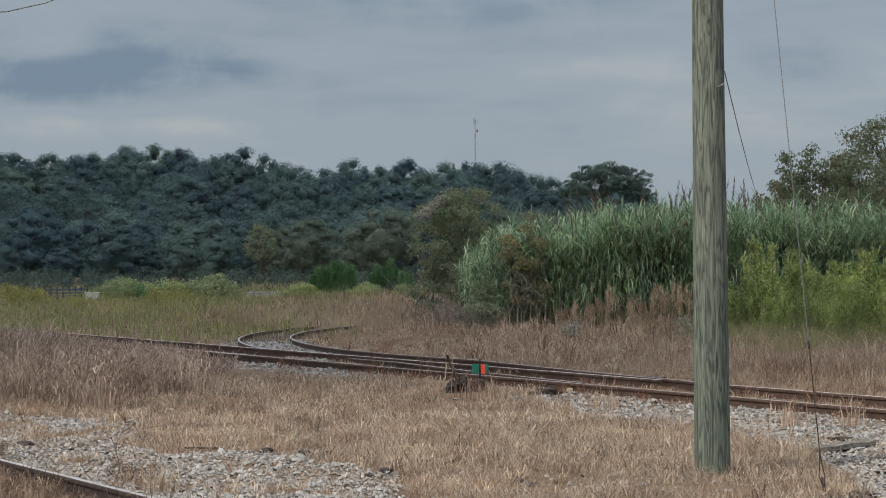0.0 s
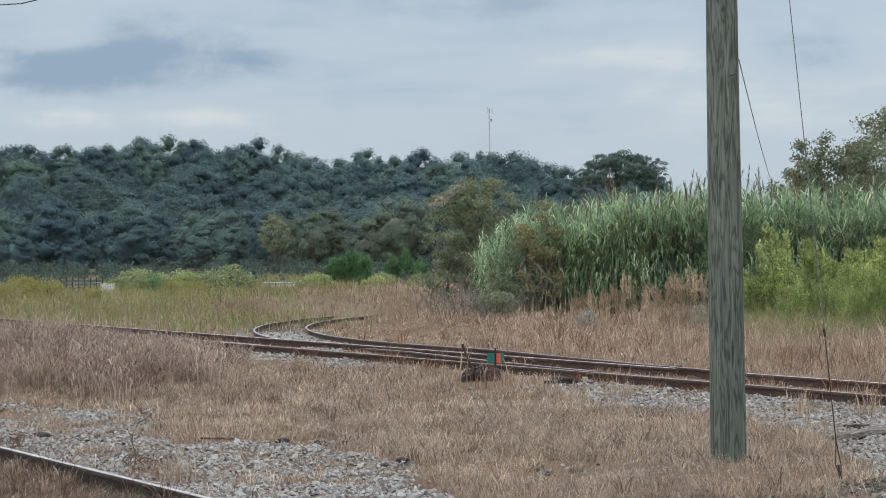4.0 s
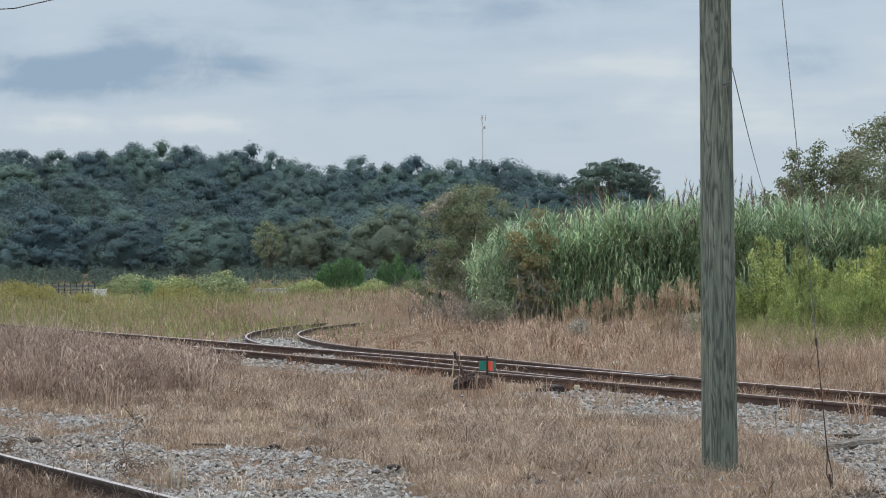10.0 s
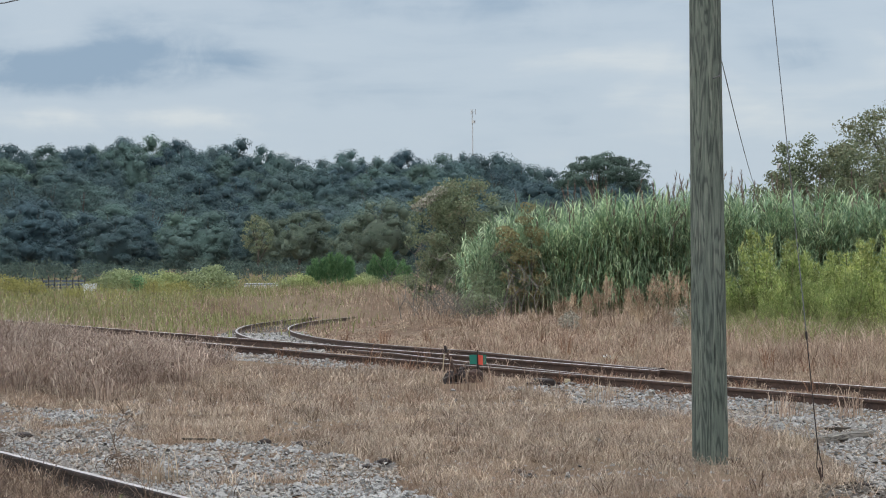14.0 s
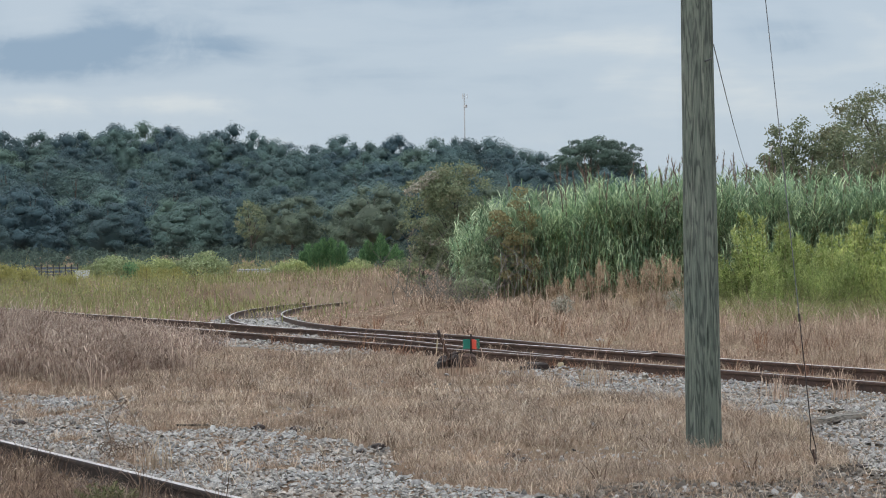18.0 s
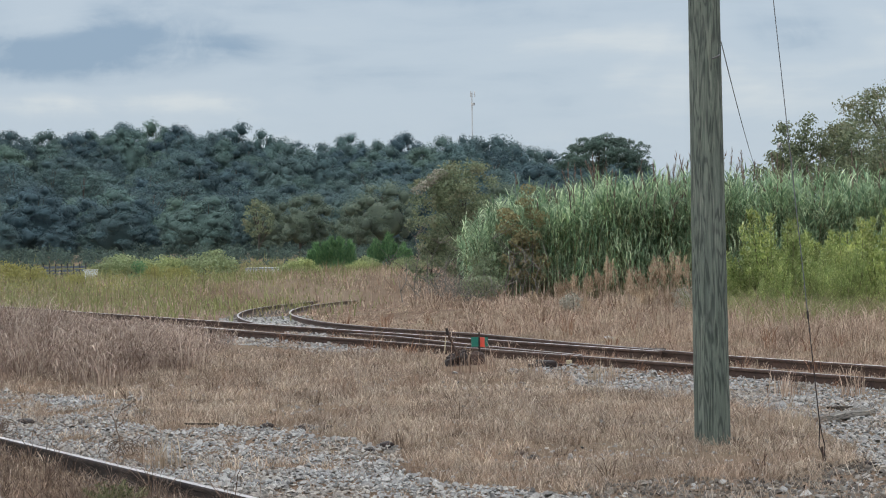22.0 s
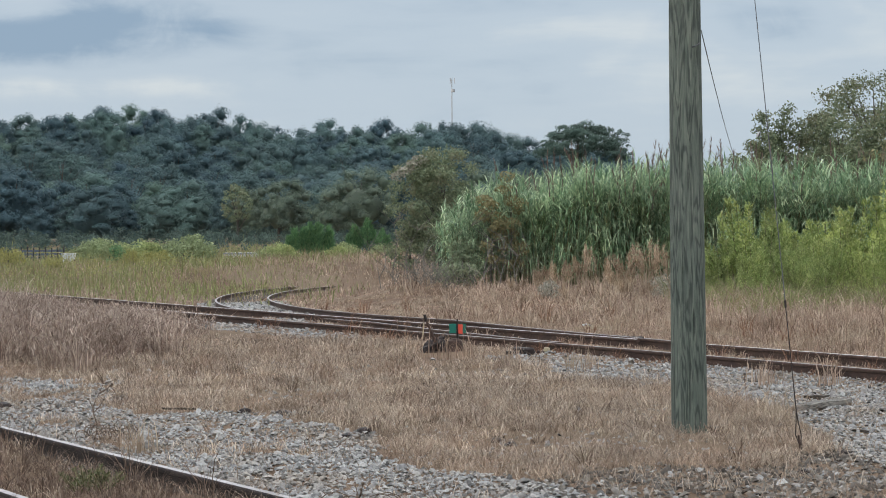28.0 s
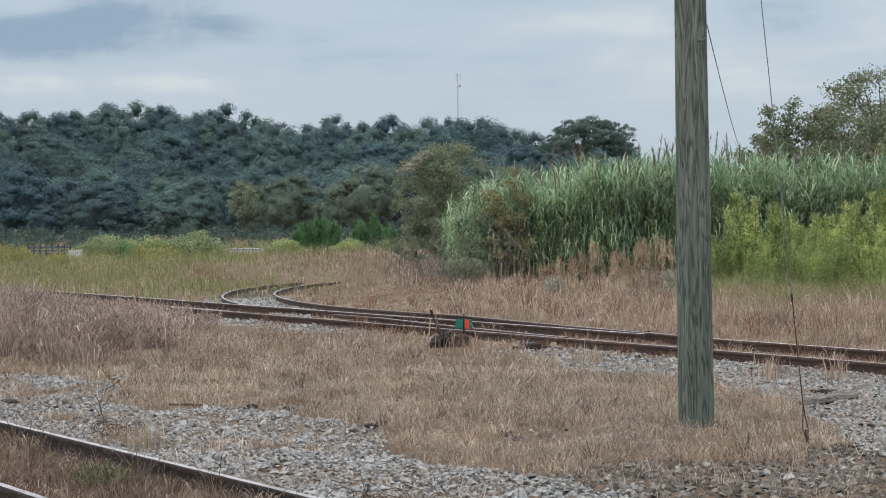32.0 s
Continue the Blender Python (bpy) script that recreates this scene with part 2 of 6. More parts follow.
def plain(name, col, rough=0.6, metal=0.0, var=0.25, scale=4.0):
    k = Nodes(name, rough, metal, 0.4)
    lo = tuple(v * (1 - var) for v in col)
    hi = tuple(min(1.0, v * (1 + var)) for v in col)
    c = k.ramp(k.noise(scale, 5, 0.65), (0.3, lo), (0.7, hi))
    k.colour(c).bump(k.noise(scale * 12, 3, 0.6), 0.15, 0.003)
    return k.mat


M_GROUND = ground_mat()
M_STONE = stone_mat("crushed_limestone", (0.0, (0.095, 0.091, 0.088)), (0.22, (0.225, 0.217, 0.212)), (0.65, (0.335, 0.322, 0.310)), (1.0, (0.46, 0.44, 0.415)))
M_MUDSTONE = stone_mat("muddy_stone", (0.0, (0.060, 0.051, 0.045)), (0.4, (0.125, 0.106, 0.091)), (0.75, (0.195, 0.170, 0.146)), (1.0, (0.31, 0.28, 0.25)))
M_RAIL = rust_mat("rusted_rail_steel", (0.046, 0.030, 0.025), (0.125, 0.073, 0.054))
M_RAIL_SIDE = rust_mat("dark_siding_rail_steel", (0.022, 0.017, 0.016), (0.062, 0.042, 0.035))
M_HEAD = railhead_mat("worn_rail_running_surface", 1.3, 0.5, 0.8)
M_HEAD_DULL = railhead_mat("dull_rail_running_surface", 0.66, 0.58, 0.6)
M_HEAD_SIDE = railhead_mat("grey_siding_running_surface", 0.92, 0.5, 0.8)
M_IRON = rust_mat("dark_oily_cast_iron", (0.022, 0.017, 0.016), (0.055, 0.038, 0.034), 0.6, 0.4)
M_TIE = wood_mat("weathered_tie_timber", (0.05, 0.04, 0.034), (0.10, 0.08, 0.065), (0.17, 0.14, 0.115), stretch=(0.8, 9, 9))
M_POLE = wood_mat("green_treated_pole_timber", (0.070, 0.082, 0.070), (0.122, 0.138, 0.118), (0.205, 0.218, 0.182), stretch=(9, 9, 0.8), rings_by=0.9, waves=36.0, split=0.8)
M_GREYWOOD = wood_mat("silvered_plank_timber", (0.11, 0.095, 0.085), (0.21, 0.185, 0.165), (0.32, 0.29, 0.26), stretch=(0.8, 9, 9))
M_BARK = wood_mat("grey_brown_bark", (0.05, 0.042, 0.036), (0.11, 0.095, 0.08), (0.17, 0.15, 0.13), stretch=(3, 3, 0.6), split=0.8)
M_WIRE = plain("galvanised_wire", (0.13, 0.13, 0.135), 0.5, 0.6)
M_CABLE = plain("black_cable_jacket", (0.03, 0.03, 0.032), 0.6)
M_GREEN = plain("green_target_enamel", (0.012, 0.16, 0.115), 0.5, 0, 0.15)
M_RED = plain("red_target_enamel", (0.62, 0.075, 0.045), 0.5, 0, 0.12)
M_YELLOW = plain("faded_yellow_paint", (0.40, 0.335, 0.215), 0.7, 0, 0.2)
M_WHITE = plain("dusty_white_sheet_metal", (0.62, 0.64, 0.66), 0.5, 0, 0.1, 1.0)
M_SLATE = plain("blue_grey_sheet_metal", (0.10, 0.12, 0.15), 0.5, 0.2, 0.2, 1.0)
M_MAST = plain("grey_mast_steel", (0.21, 0.22, 0.235), 0.6, 0.0)

M_DRY = foliage("short_dry_grass", (0.235, 0.172, 0.130), (0.415, 0.318, 0.246), (0.63, 0.515, 0.41), 0.5, 0.25, 0.7, (0.35, 0.242, 0.175), tones=((0.56, 0.52, 0.51), (1.34, 1.34, 1.30)), fine=5.0)
M_TUSSOCK = foliage("pale_straw_tussocks", (0.28, 0.215, 0.165), (0.50, 0.405, 0.32), (0.74, 0.63, 0.52), 0.8, 0.25, 0.7, (0.42, 0.30, 0.20), fine=4.0)
M_TALL = foliage("tall_dead_grass", (0.188, 0.128, 0.102), (0.350, 0.256, 0.204), (0.575, 0.462, 0.378), 0.35, 0.25, 0.7, tones=((0.66, 0.62, 0.61), (1.2, 1.2, 1.2)), fine=4.0)
M_FIELD = foliage("rusty_field_grass", (0.22, 0.142, 0.105), (0.385, 0.270, 0.202), (0.63, 0.485, 0.375), 0.30, 0.25, 0.7, (0.45, 0.36, 0.265), tones=((0.68, 0.62, 0.58), (1.24, 1.24, 1.24)), fine=3.0)
M_SIDING = foliage("rust_brown_siding_weeds", (0.080, 0.052, 0.040), (0.165, 0.112, 0.082), (0.33, 0.245, 0.18), 0.6, 0.2, 0.7, (0.14, 0.09, 0.064), fine=3.0)
M_RUSTGRASS = foliage("rusty_stem_grass", (0.15, 0.075, 0.05), (0.28, 0.155, 0.10), (0.42, 0.26, 0.17), 0.6, 0.25, 0.7)
M_OLIVE = foliage("olive_field_weeds", (0.172, 0.188, 0.076), (0.245, 0.260, 0.102), (0.345, 0.345, 0.155), 0.16, 0.35, 0.6, (0.31, 0.245, 0.135))
M_RAILWEED = foliage("dusty_olive_leaves", (0.075, 0.082, 0.036), (0.130, 0.138, 0.060), (0.21, 0.205, 0.10), 0.6, 0.25)
M_GOLD = foliage("goldenrod_flowers", (0.26, 0.25, 0.085), (0.34, 0.32, 0.105), (0.43, 0.39, 0.15), 0.3, 0.3)
M_REED = foliage("giant_reed_leaves", (0.120, 0.205, 0.118), (0.305, 0.425, 0.240), (0.69, 0.78, 0.52), 0.3, 0.36, 0.55, tones=((0.70, 0.77, 0.77), (1.25, 1.2, 1.08)), middle=0.6)
M_STALK = foliage("reed_stalks", (0.12, 0.115, 0.05), (0.22, 0.21, 0.10), (0.33, 0.30, 0.17), 0.3, 0.1)
M_PLUME = foliage("brown_reed_plumes", (0.105, 0.072, 0.060), (0.18, 0.128, 0.102), (0.28, 0.21, 0.165), 0.5, 0.2, 0.8)
M_TUFT = foliage("tan_plume_grass", (0.29, 0.20, 0.13), (0.46, 0.34, 0.235), (0.66, 0.525, 0.385), 0.6, 0.25, 0.8, fine=2.0)
M_LIME = foliage("yellow_green_weeds", (0.265, 0.325, 0.105), (0.47, 0.535, 0.190), (0.72, 0.745, 0.355), 0.9, 0.45, tones=((0.62, 0.70, 0.66), (1.22, 1.16, 1.08)), fine=3.0)
M_FRESH = foliage("fresh_green_weeds", (0.215, 0.280, 0.093), (0.39, 0.455, 0.165), (0.63, 0.67, 0.315), 0.9, 0.42, tones=((0.60, 0.68, 0.64), (1.22, 1.16, 1.08)), fine=3.0)
M_SHRUB = foliage("pale_green_shrub_leaves", (0.20, 0.245, 0.125), (0.285, 0.335, 0.170), (0.39, 0.43, 0.235), 0.5, 0.35, by_thing=True)
# both hill foliages are blued and lightened to carry the haze of distance
M_WOODS = foliage("haze_tinted_woodland_leaves", (0.078, 0.130, 0.147), (0.086, 0.143, 0.156), (0.095, 0.154, 0.166), 0.12, 0.24, by_thing=True)
M_WOODS2 = foliage("haze_tinted_olive_leaves", (0.084, 0.136, 0.139), (0.094, 0.149, 0.150), (0.104, 0.162, 0.159), 0.12, 0.24, by_thing=True)
M_EDGE = foliage("field_edge_tree_leaves", (0.129, 0.168, 0.129), (0.159, 0.202, 0.150), (0.196, 0.240, 0.175), 0.3, 0.36, tones=((0.85, 0.87, 0.88), (1.12, 1.1, 1.0)))
# the shade under the trees is mixed into this green
M_UNDER = foliage("shade_toned_undergrowth_leaves", (0.066, 0.098, 0.084), (0.090, 0.130, 0.110), (0.120, 0.166, 0.134), 0.1, 0.4)
M_WEED = plain("dry_brown_weed_stem", (0.13, 0.088, 0.062), 0.8, 0, 0.3, 12.0)
M_BIRD = plain("grey_bird_plumage", (0.13, 0.125, 0.125), 0.8, 0, 0.25, 20.0)
M_BIRD_PALE = plain("pale_bird_plumage", (0.52, 0.49, 0.47), 0.8, 0, 0.15, 20.0)
# needle colour includes the same blue distance haze as the hill leaves
M_PINE = foliage("haze_tinted_pine_needles", (0.071, 0.118, 0.130), (0.078, 0.129, 0.139), (0.088, 0.144, 0.151), 0.15, 0.28, by_thing=True)
M_SPREAD = foliage("deep_green_spreading_leaves", (0.066, 0.105, 0.084), (0.078, 0.122, 0.095), (0.096, 0.145, 0.110), 0.3, 0.28)
M_CEDAR = foliage("green_cedar_sprays", (0.091, 0.189, 0.091), (0.146, 0.276, 0.124), (0.234, 0.377, 0.169), 0.4, 0.3)
M_BROWNLEAF = foliage("drying_brown_leaves", (0.18, 0.155, 0.072), (0.30, 0.255, 0.125), (0.44, 0.38, 0.20), 0.5, 0.3, 0.6, (0.22, 0.21, 0.11))
M_MIXLEAF = foliage("thinning_autumn_leaves", (0.105, 0.132, 0.076), (0.172, 0.202, 0.115), (0.27, 0.29, 0.165), 0.4, 0.35, 0.55, (0.20, 0.19, 0.115))
M_OLIVELEAF = foliage("olive_grey_leaves", (0.143, 0.182, 0.110), (0.220, 0.262, 0.154), (0.314, 0.347, 0.209), 0.5, 0.35, 0.6, (0.23, 0.225, 0.140))
M_GREYLEAF = foliage("bleached_dry_blooms", (0.27, 0.24, 0.18), (0.38, 0.35, 0.28), (0.50, 0.47, 0.40), 0.6, 0.2)

# ---- plan: s runs along the tracks (towards the camera's right), d across them ----
BIRD = (9.68, 62.5, 4.33)
LITTER = (2.89, 38.5)
# the lump at (2.62, 19.75) stands in for the dark hole beside the pole
DARK_BITS = ((-0.71, 19.98, 0.05), (-0.56, 20.2, 0.06), (0.64, 19.3, 0.05), (0.76, 19.0, 0.045), (-1.86, 22.6, 0.06), (-1.45, 22.3, 0.07), (-1.2, 22.2, 0.05), (1.6, 24.5, 0.06), (2.62, 19.75, 0.06),
             (-4.6, 23.8, 0.07), (3.4, 17.6, 0.05), (2.9, 16.6, 0.04))
TH = radians(-61.0)
TV = (math.cos(TH), math.sin(TH))
NV = (-math.sin(TH), math.cos(TH))
D_NEAR_A, D_NEAR_B = 6.26, 4.753      # rails of the near siding
D_MAIN_N, D_MAIN_F = 16.62, 18.127    # rails of the main line
Z_SIDE, Z_MAIN = 0.09, 0.18           # heights of the rail tops


def W(s, d):
    return s * TV[0] + d * NV[0], s * TV[1] + d * NV[1]


def sd(x, y):
    return x * TV[0] + y * TV[1], x * NV[0] + y * NV[1]


def smooth(a, lo, hi):
    t = np.clip((a - lo) / (hi - lo), 0, 1)
    return t * t * (3 - 2 * t)


# ---- the curved branch: its centre line in the plan ----
BR_START, BR_LEVEL, BR_GRADE = -20.84, 12.65, 0.018
_run = np.arange(0, 84, 0.2)
_bend = np.interp(_run, [0, 26.2, 28.2, 84], [0.0125, 0.0125, 0.0079, 0.0045])
_turn = np.concatenate([[0], np.cumsum(_bend)[:-1] * 0.2])
_arc_s = BR_START - np.concatenate([[0], np.cumsum(np.cos(_turn))[:-1] * 0.2])
_arc_d = 17.373 + np.concatenate([[0], np.cumsum(np.sin(_turn))[:-1] * 0.2])
_arc_z = Z_MAIN - BR_GRADE * np.clip(_run - BR_LEVEL, 0, None)


def curve_d(s):
    return np.interp(s, _arc_s[::-1], _arc_d[::-1])


def curve_z(s):
    return np.interp(s, _arc_s[::-1], _arc_z[::-1])


def branch_points(off, step=3, first=0.0):
    """A line beside the branch's centre line, off metres to its far side, with its height."""
    i = np.arange(int(first / 0.2), len(_run), step)
    s, d = _arc_s[i] + off * np.sin(_turn[i]), _arc_d[i] + off * np.cos(_turn[i])
    return [(*W(s_, d_), z_) for s_, d_, z_ in zip(s, d, _arc_z[i])]


def gz(x, y):
    """Height of the ground."""
    x, y = np.asarray(x, float), np.asarray(y, float)
    s, d = sd(x, y)
    z = -0.085 * (1 - smooth(d, 7.6, 11.5))
    near = 1 - smooth(y, 40, 90)
    main = np.exp(-((d - 17.4) / 1.6) ** 2)
    z = z + near * (1 - 0.7 * main) * (0.018 * np.sin(x * 1.9 + y * 0.7) * np.sin(y * 1.3 - x * 0.4) + 0.010 * np.sin(x * 5.1 + 1) * np.sin(y * 4.3))
    z = z + 0.10 * smooth(y, 50, 90) * np.sin(x * 0.21 + 1.0) * np.sin(y * 0.13)
    z = z + near * (0.055 * np.exp(-((d - 17.3) / 1.25) ** 4) + 0.02 * np.exp(-((d - 5.6) / 1.2) ** 4))
    # the field sinks a little along the branch
    z = z - 0.015 * np.clip(np.minimum(y, 80) - 49, 0, None) * smooth(-x, 0.0, 2.5) * (1 - smooth(y, 82, 100))
    # and lies level with the branch's bed
    bed = smooth(-s, 33, 38) * smooth(d, 18.5, 20.0) * (1 - smooth(np.abs(d - curve_d(s)), 2.2, 7.0)) * (1 - smooth(-s, 82, 92))
    z = z * (1 - bed) + (curve_z(s) - 0.165) * bed
    ridge = 11.5 - 0.055 * (x + 45) - 3.0 * smooth(-x, 60, 130)
    z = z + np.clip(ridge, 4.0, 14) * smooth(y, 330, 455)
    return z


def G3(x, y, up=0.0):
    return x, y, float(gz(x, y)) + up


# ---- mesh helpers ----


def np_mesh(name, verts, tris, mat):
    """One object from arrays of points and triangles."""
    verts = np.ascontiguousarray(verts, dtype=np.float32)
    tris = np.ascontiguousarray(tris, dtype=np.int32)
    me = bpy.data.meshes.new(name)
    me.vertices.add(len(verts))
    me.vertices.foreach_set("co", verts.ravel())
    me.loops.add(tris.size)
    me.loops.foreach_set("vertex_index", tris.ravel())
    me.polygons.add(len(tris))
    me.polygons.foreach_set("loop_start", np.arange(0, tris.size, 3, dtype=np.int32))
    me.polygons.foreach_set("loop_total", np.full(len(tris), 3, dtype=np.int32))
    me.update(calc_edges=True)
    me.materials.append(mat)
    return new(name, me)


def part(name, bm, mat, parent=None, label="", smooth_faces=False):
    """A bmesh as one mesh object under a thing or a part."""
    me = bpy.data.meshes.new(name)
    bm.normal_update()
    bm.to_mesh(me)
    bm.free()
    for m_ in (mat if isinstance(mat, (list, tuple)) else (mat,)):
        me.materials.append(m_)
    if smooth_faces:
        me.polygons.foreach_set("use_smooth", [True] * len(me.polygons))
    ob = new(name, me)
    if parent:
        ob.parent = parent
    if label:
        ob["label"] = label
    return ob


def box(bm, c, size, turn=None, bevel=0.0):
    r = bmesh.ops.create_cube(bm, size=1.0)
    vs = r["verts"]
    bmesh.ops.scale(bm, verts=vs, vec=size)
    if bevel:
        es = list({e for v in vs for e in v.link_edges})
        r2 = bmesh.ops.bevel(bm, geom=es, offset=bevel, segments=1, affect="EDGES")
        vs = list({v for f in r2["faces"] for v in f.verts} | {v for v in vs if v.is_valid})
    if turn is not None:
        bmesh.ops.rotate(bm, verts=vs, cent=(0, 0, 0), matrix=turn)
    bmesh.ops.translate(bm, verts=vs, vec=c)
    return vs


def tube(bm, pts, radii, sides=8, cap=True):
    """A tapered tube along a line of points."""
    pts = [Vector(p) for p in pts]
    rings = []
    for i, p in enumerate(pts):
        d = (pts[min(i + 1, len(pts) - 1)] - pts[max(i - 1, 0)]).normalized()
        a = d.cross(Vector((0, 0, 1)) if abs(d.z) < 0.9 else Vector((1, 0, 0))).normalized()
        b = d.cross(a).normalized()
        r = radii[i] if isinstance(radii, (list, tuple)) else radii
        rings.append([bm.verts.new(p + (a * math.cos(2 * math.pi * k / sides) + b * math.sin(2 * math.pi * k / sides)) * r) for k in range(sides)])
    for q, r in zip(rings, rings[1:]):
        for k in range(sides):
            bm.faces.new((q[k], q[(k + 1) % sides], r[(k + 1) % sides], r[k]))
    if cap:
        bm.faces.new(rings[0][::-1])
        bm.faces.new(rings[-1])
    return rings


def empty(name, at=(0, 0, 0)):
    ob = new(name)
    ob.location = at
    ob.empty_display_size = 0.2
    return ob


# ---- grass and leaf generators (arrays) ----
rng = np.random.default_rng(11)


def blades(x, y, z, h, w, lean, segs=2, az=None):
    """Bent tapering blades; each one is an island of 2 * segs - 1 triangles."""
    n = len(x)
    az = rng.uniform(0, 2 * np.pi, n) if az is None else az
    face = rng.uniform(0, 2 * np.pi, n)
    cx, cy = np.cos(face) * w * 0.5, np.sin(face) * w * 0.5
    lv = []
    for i in range(segs + 1):
        f = i / segs
        bend = lean * f ** 1.7
        px = x + np.cos(az) * h * np.sin(np.minimum(bend, 2.4)) * f
        py = y + np.sin(az) * h * np.sin(np.minimum(bend, 2.4)) * f
        pz = z + h * f * np.cos(np.minimum(bend, 1.75))
        wd = 1 - 0.35 * f
        if i < segs:
            lv.append(np.stack([px - cx * wd, py - cy * wd, pz], -1))
            lv.append(np.stack([px + cx * wd, py + cy * wd, pz], -1))
        else:
            lv.append(np.stack([px, py, pz], -1))
    k = 2 * segs + 1
    verts = np.stack(lv, 1).reshape(-1, 3)
    tri = []
    for i in range(segs - 1):
        a = 2 * i
        tri += [(a, a + 1, a + 3), (a, a + 3, a + 2)]
    tri.append((k - 3, k - 2, k - 1))
    tri = np.array(tri)
    faces = (np.arange(n) * k)[:, None, None] + tri[None]
    return verts, faces.reshape(-1, 3)


def join(*sets):
    vs, fs, o = [], [], 0
    for v, f in sets:
        vs.append(v)
        fs.append(f + o)
        o += len(v)
    return np.concatenate(vs), np.concatenate(fs)


def leaves(p, nrm, size, aspect=0.55, jitter=0.8, fold=0.0):
    """Leaf-shaped quads (two triangles) at points p facing about nrm."""
    n = len(p)
    nv = nrm + rng.normal(0, jitter, (n, 3))
    nv /= np.linalg.norm(nv, axis=1, keepdims=True) + 1e-9
    t = rng.normal(0, 1, (n, 3))
    t -= (t * nv).sum(1, keepdims=True) * nv
    t /= np.linalg.norm(t, axis=1, keepdims=True) + 1e-9
    b = np.cross(nv, t)
    s = np.asarray(size)[:, None] if np.ndim(size) else size
    s = s * rng.uniform(0.6, 1.3, (n, 1))
    v = np.stack([p - t * s * 0.5, p + b * s * aspect * 0.5 + nv * s * fold, p + t * s * 0.5, p - b * s * aspect * 0.5 + nv * s * fold], 1).reshape(-1, 3)
    f = (np.arange(n) * 4)[:, None, None] + np.array([(0, 1, 2), (0, 2, 3)])[None]
    return v, f.reshape(-1, 3)


def wedge(y0, y1, density, margin=0.236):
    """Random ground points in the stretch of land the clip looks over."""
    area = margin * (y1 * y1 - y0 * y0)
    n = int(area * density)
    y = np.sqrt(rng.uniform(y0 * y0, y1 * y1, n))
    x = rng.uniform(-margin, margin, n) * y
    return x, y


def lump(x, y, f, ph=0.0):
    """Cheap smooth noise from -1 to 1."""
    return (np.sin(x * f + 1.3 + ph) * np.sin(y * f * 0.9 + 2.1 * ph) + np.sin((x * 0.6 + y * 0.8) * f * 2.1 + 0.7 * ph) * 0.6
            + np.sin((x * 0.9 - y * 0.5) * f * 4.3 + ph * 3) * 0.35) / 1.6


def gravel_amount(x, y):
    """How stony the ground is, 0 to 1."""
    s, d = sd(x, y)
    e = 0.30 * lump(x, y, 1.4, 0.5) + 0.12 * lump(x, y, 5.0, 2.0)
    top = np.interp(s, [-27, -23.9, -22.6, -21.1, -20.4, -18.1, -16.5, -14.6, -12.5, -8], [7.6, 7.6, 8.4, 8.5, 9.7, 9.2, 8.8, 8.7, 8.6, 8.6])
    side = (d > 6.34) & (d < top + e * 0.9)
    pocket = (d > 7.9 - e) & (d < np.interp(s, [-28, -26.8, -25, -23], [8.8, 9.3, 9.6, 8.9]) + e) & (s > -28.5) & (s < -22.6 + e) & (lump(x, y, 2.3, 4.0) > -0.35)
    inner = (d > 3.6) & (d < 6.15) & (lump(x, y, 2.7, 1.0) > 0.85)
    edge = np.interp(s, [-26.3, -24.8, -22.3, -20.8, -19, -16.5, -15, -13.5, -12], [15.6, 15.2, 14.5, 14.7, 14.3, 13.2, 12.3, 11.5, 10.9])
    main = (d > edge + e * 0.5) & (d < 16.55) & (s > -26.4 + 0.4 * e)
    left = (d > 15.6 + 0.5 * e) & (d < 16.6) & (s < -31.5 + e) & (s > -46)
    c = curve_d(s)
    turn = (np.abs(d - c) < 1.35 + 0.3 * e) & (s < -36.5) & (s > -60)
    notch = (d > 18.2) & (d < 20.2 + e) & (s < -37.5) & (s > -48) & (d < c + 1)
    strip = (d > 7.0) & (d < 8.0) & (s > -21) & (s < -17) & (lump(x, y, 3.1, 6.0) > 0.75)
    patchy = (lump(x, y, 2.4, 6.5) > 0.74) & (d < 12)
    strip = strip | patchy
    g = side | pocket | inner | main | left | turn | notch
    return np.where(g & ~strip, 1.0, 0.0)


# ---- ground: one sheet to the horizon ----


def build_ground():
    ys = np.concatenate([np.linspace(-400, 0, 9), np.arange(2, 10, 2.0), np.arange(10, 50, 0.35), np.arange(50, 130, 2.0), np.arange(130, 520, 8.0), np.linspace(540, 3600, 24)])
    xs = np.concatenate([-np.geomspace(2400, 14, 26), np.arange(-13, 13.1, 0.35), np.geomspace(14, 2400, 26)])
    X, Y = np.meshgrid(xs, ys)
    Z = gz(X, Y)
    v = np.stack([X, Y, Z], -1).reshape(-1, 3)
    nx, ny = len(xs), len(ys)
    i = (np.arange(ny - 1)[:, None] * nx + np.arange(nx - 1)[None]).ravel()
    f = np.concatenate([np.stack([i, i + 1, i + nx + 1], -1), np.stack([i, i + nx + 1, i + nx], -1)])
    g = np_mesh("ground", v, f, M_GROUND)
    g.data.polygons.foreach_set("use_smooth", [True] * len(g.data.polygons))
    tagged(g, "dry brown soil and thatch of a rail yard and field", "ground", kind="structure")
    return g


ground = build_ground()

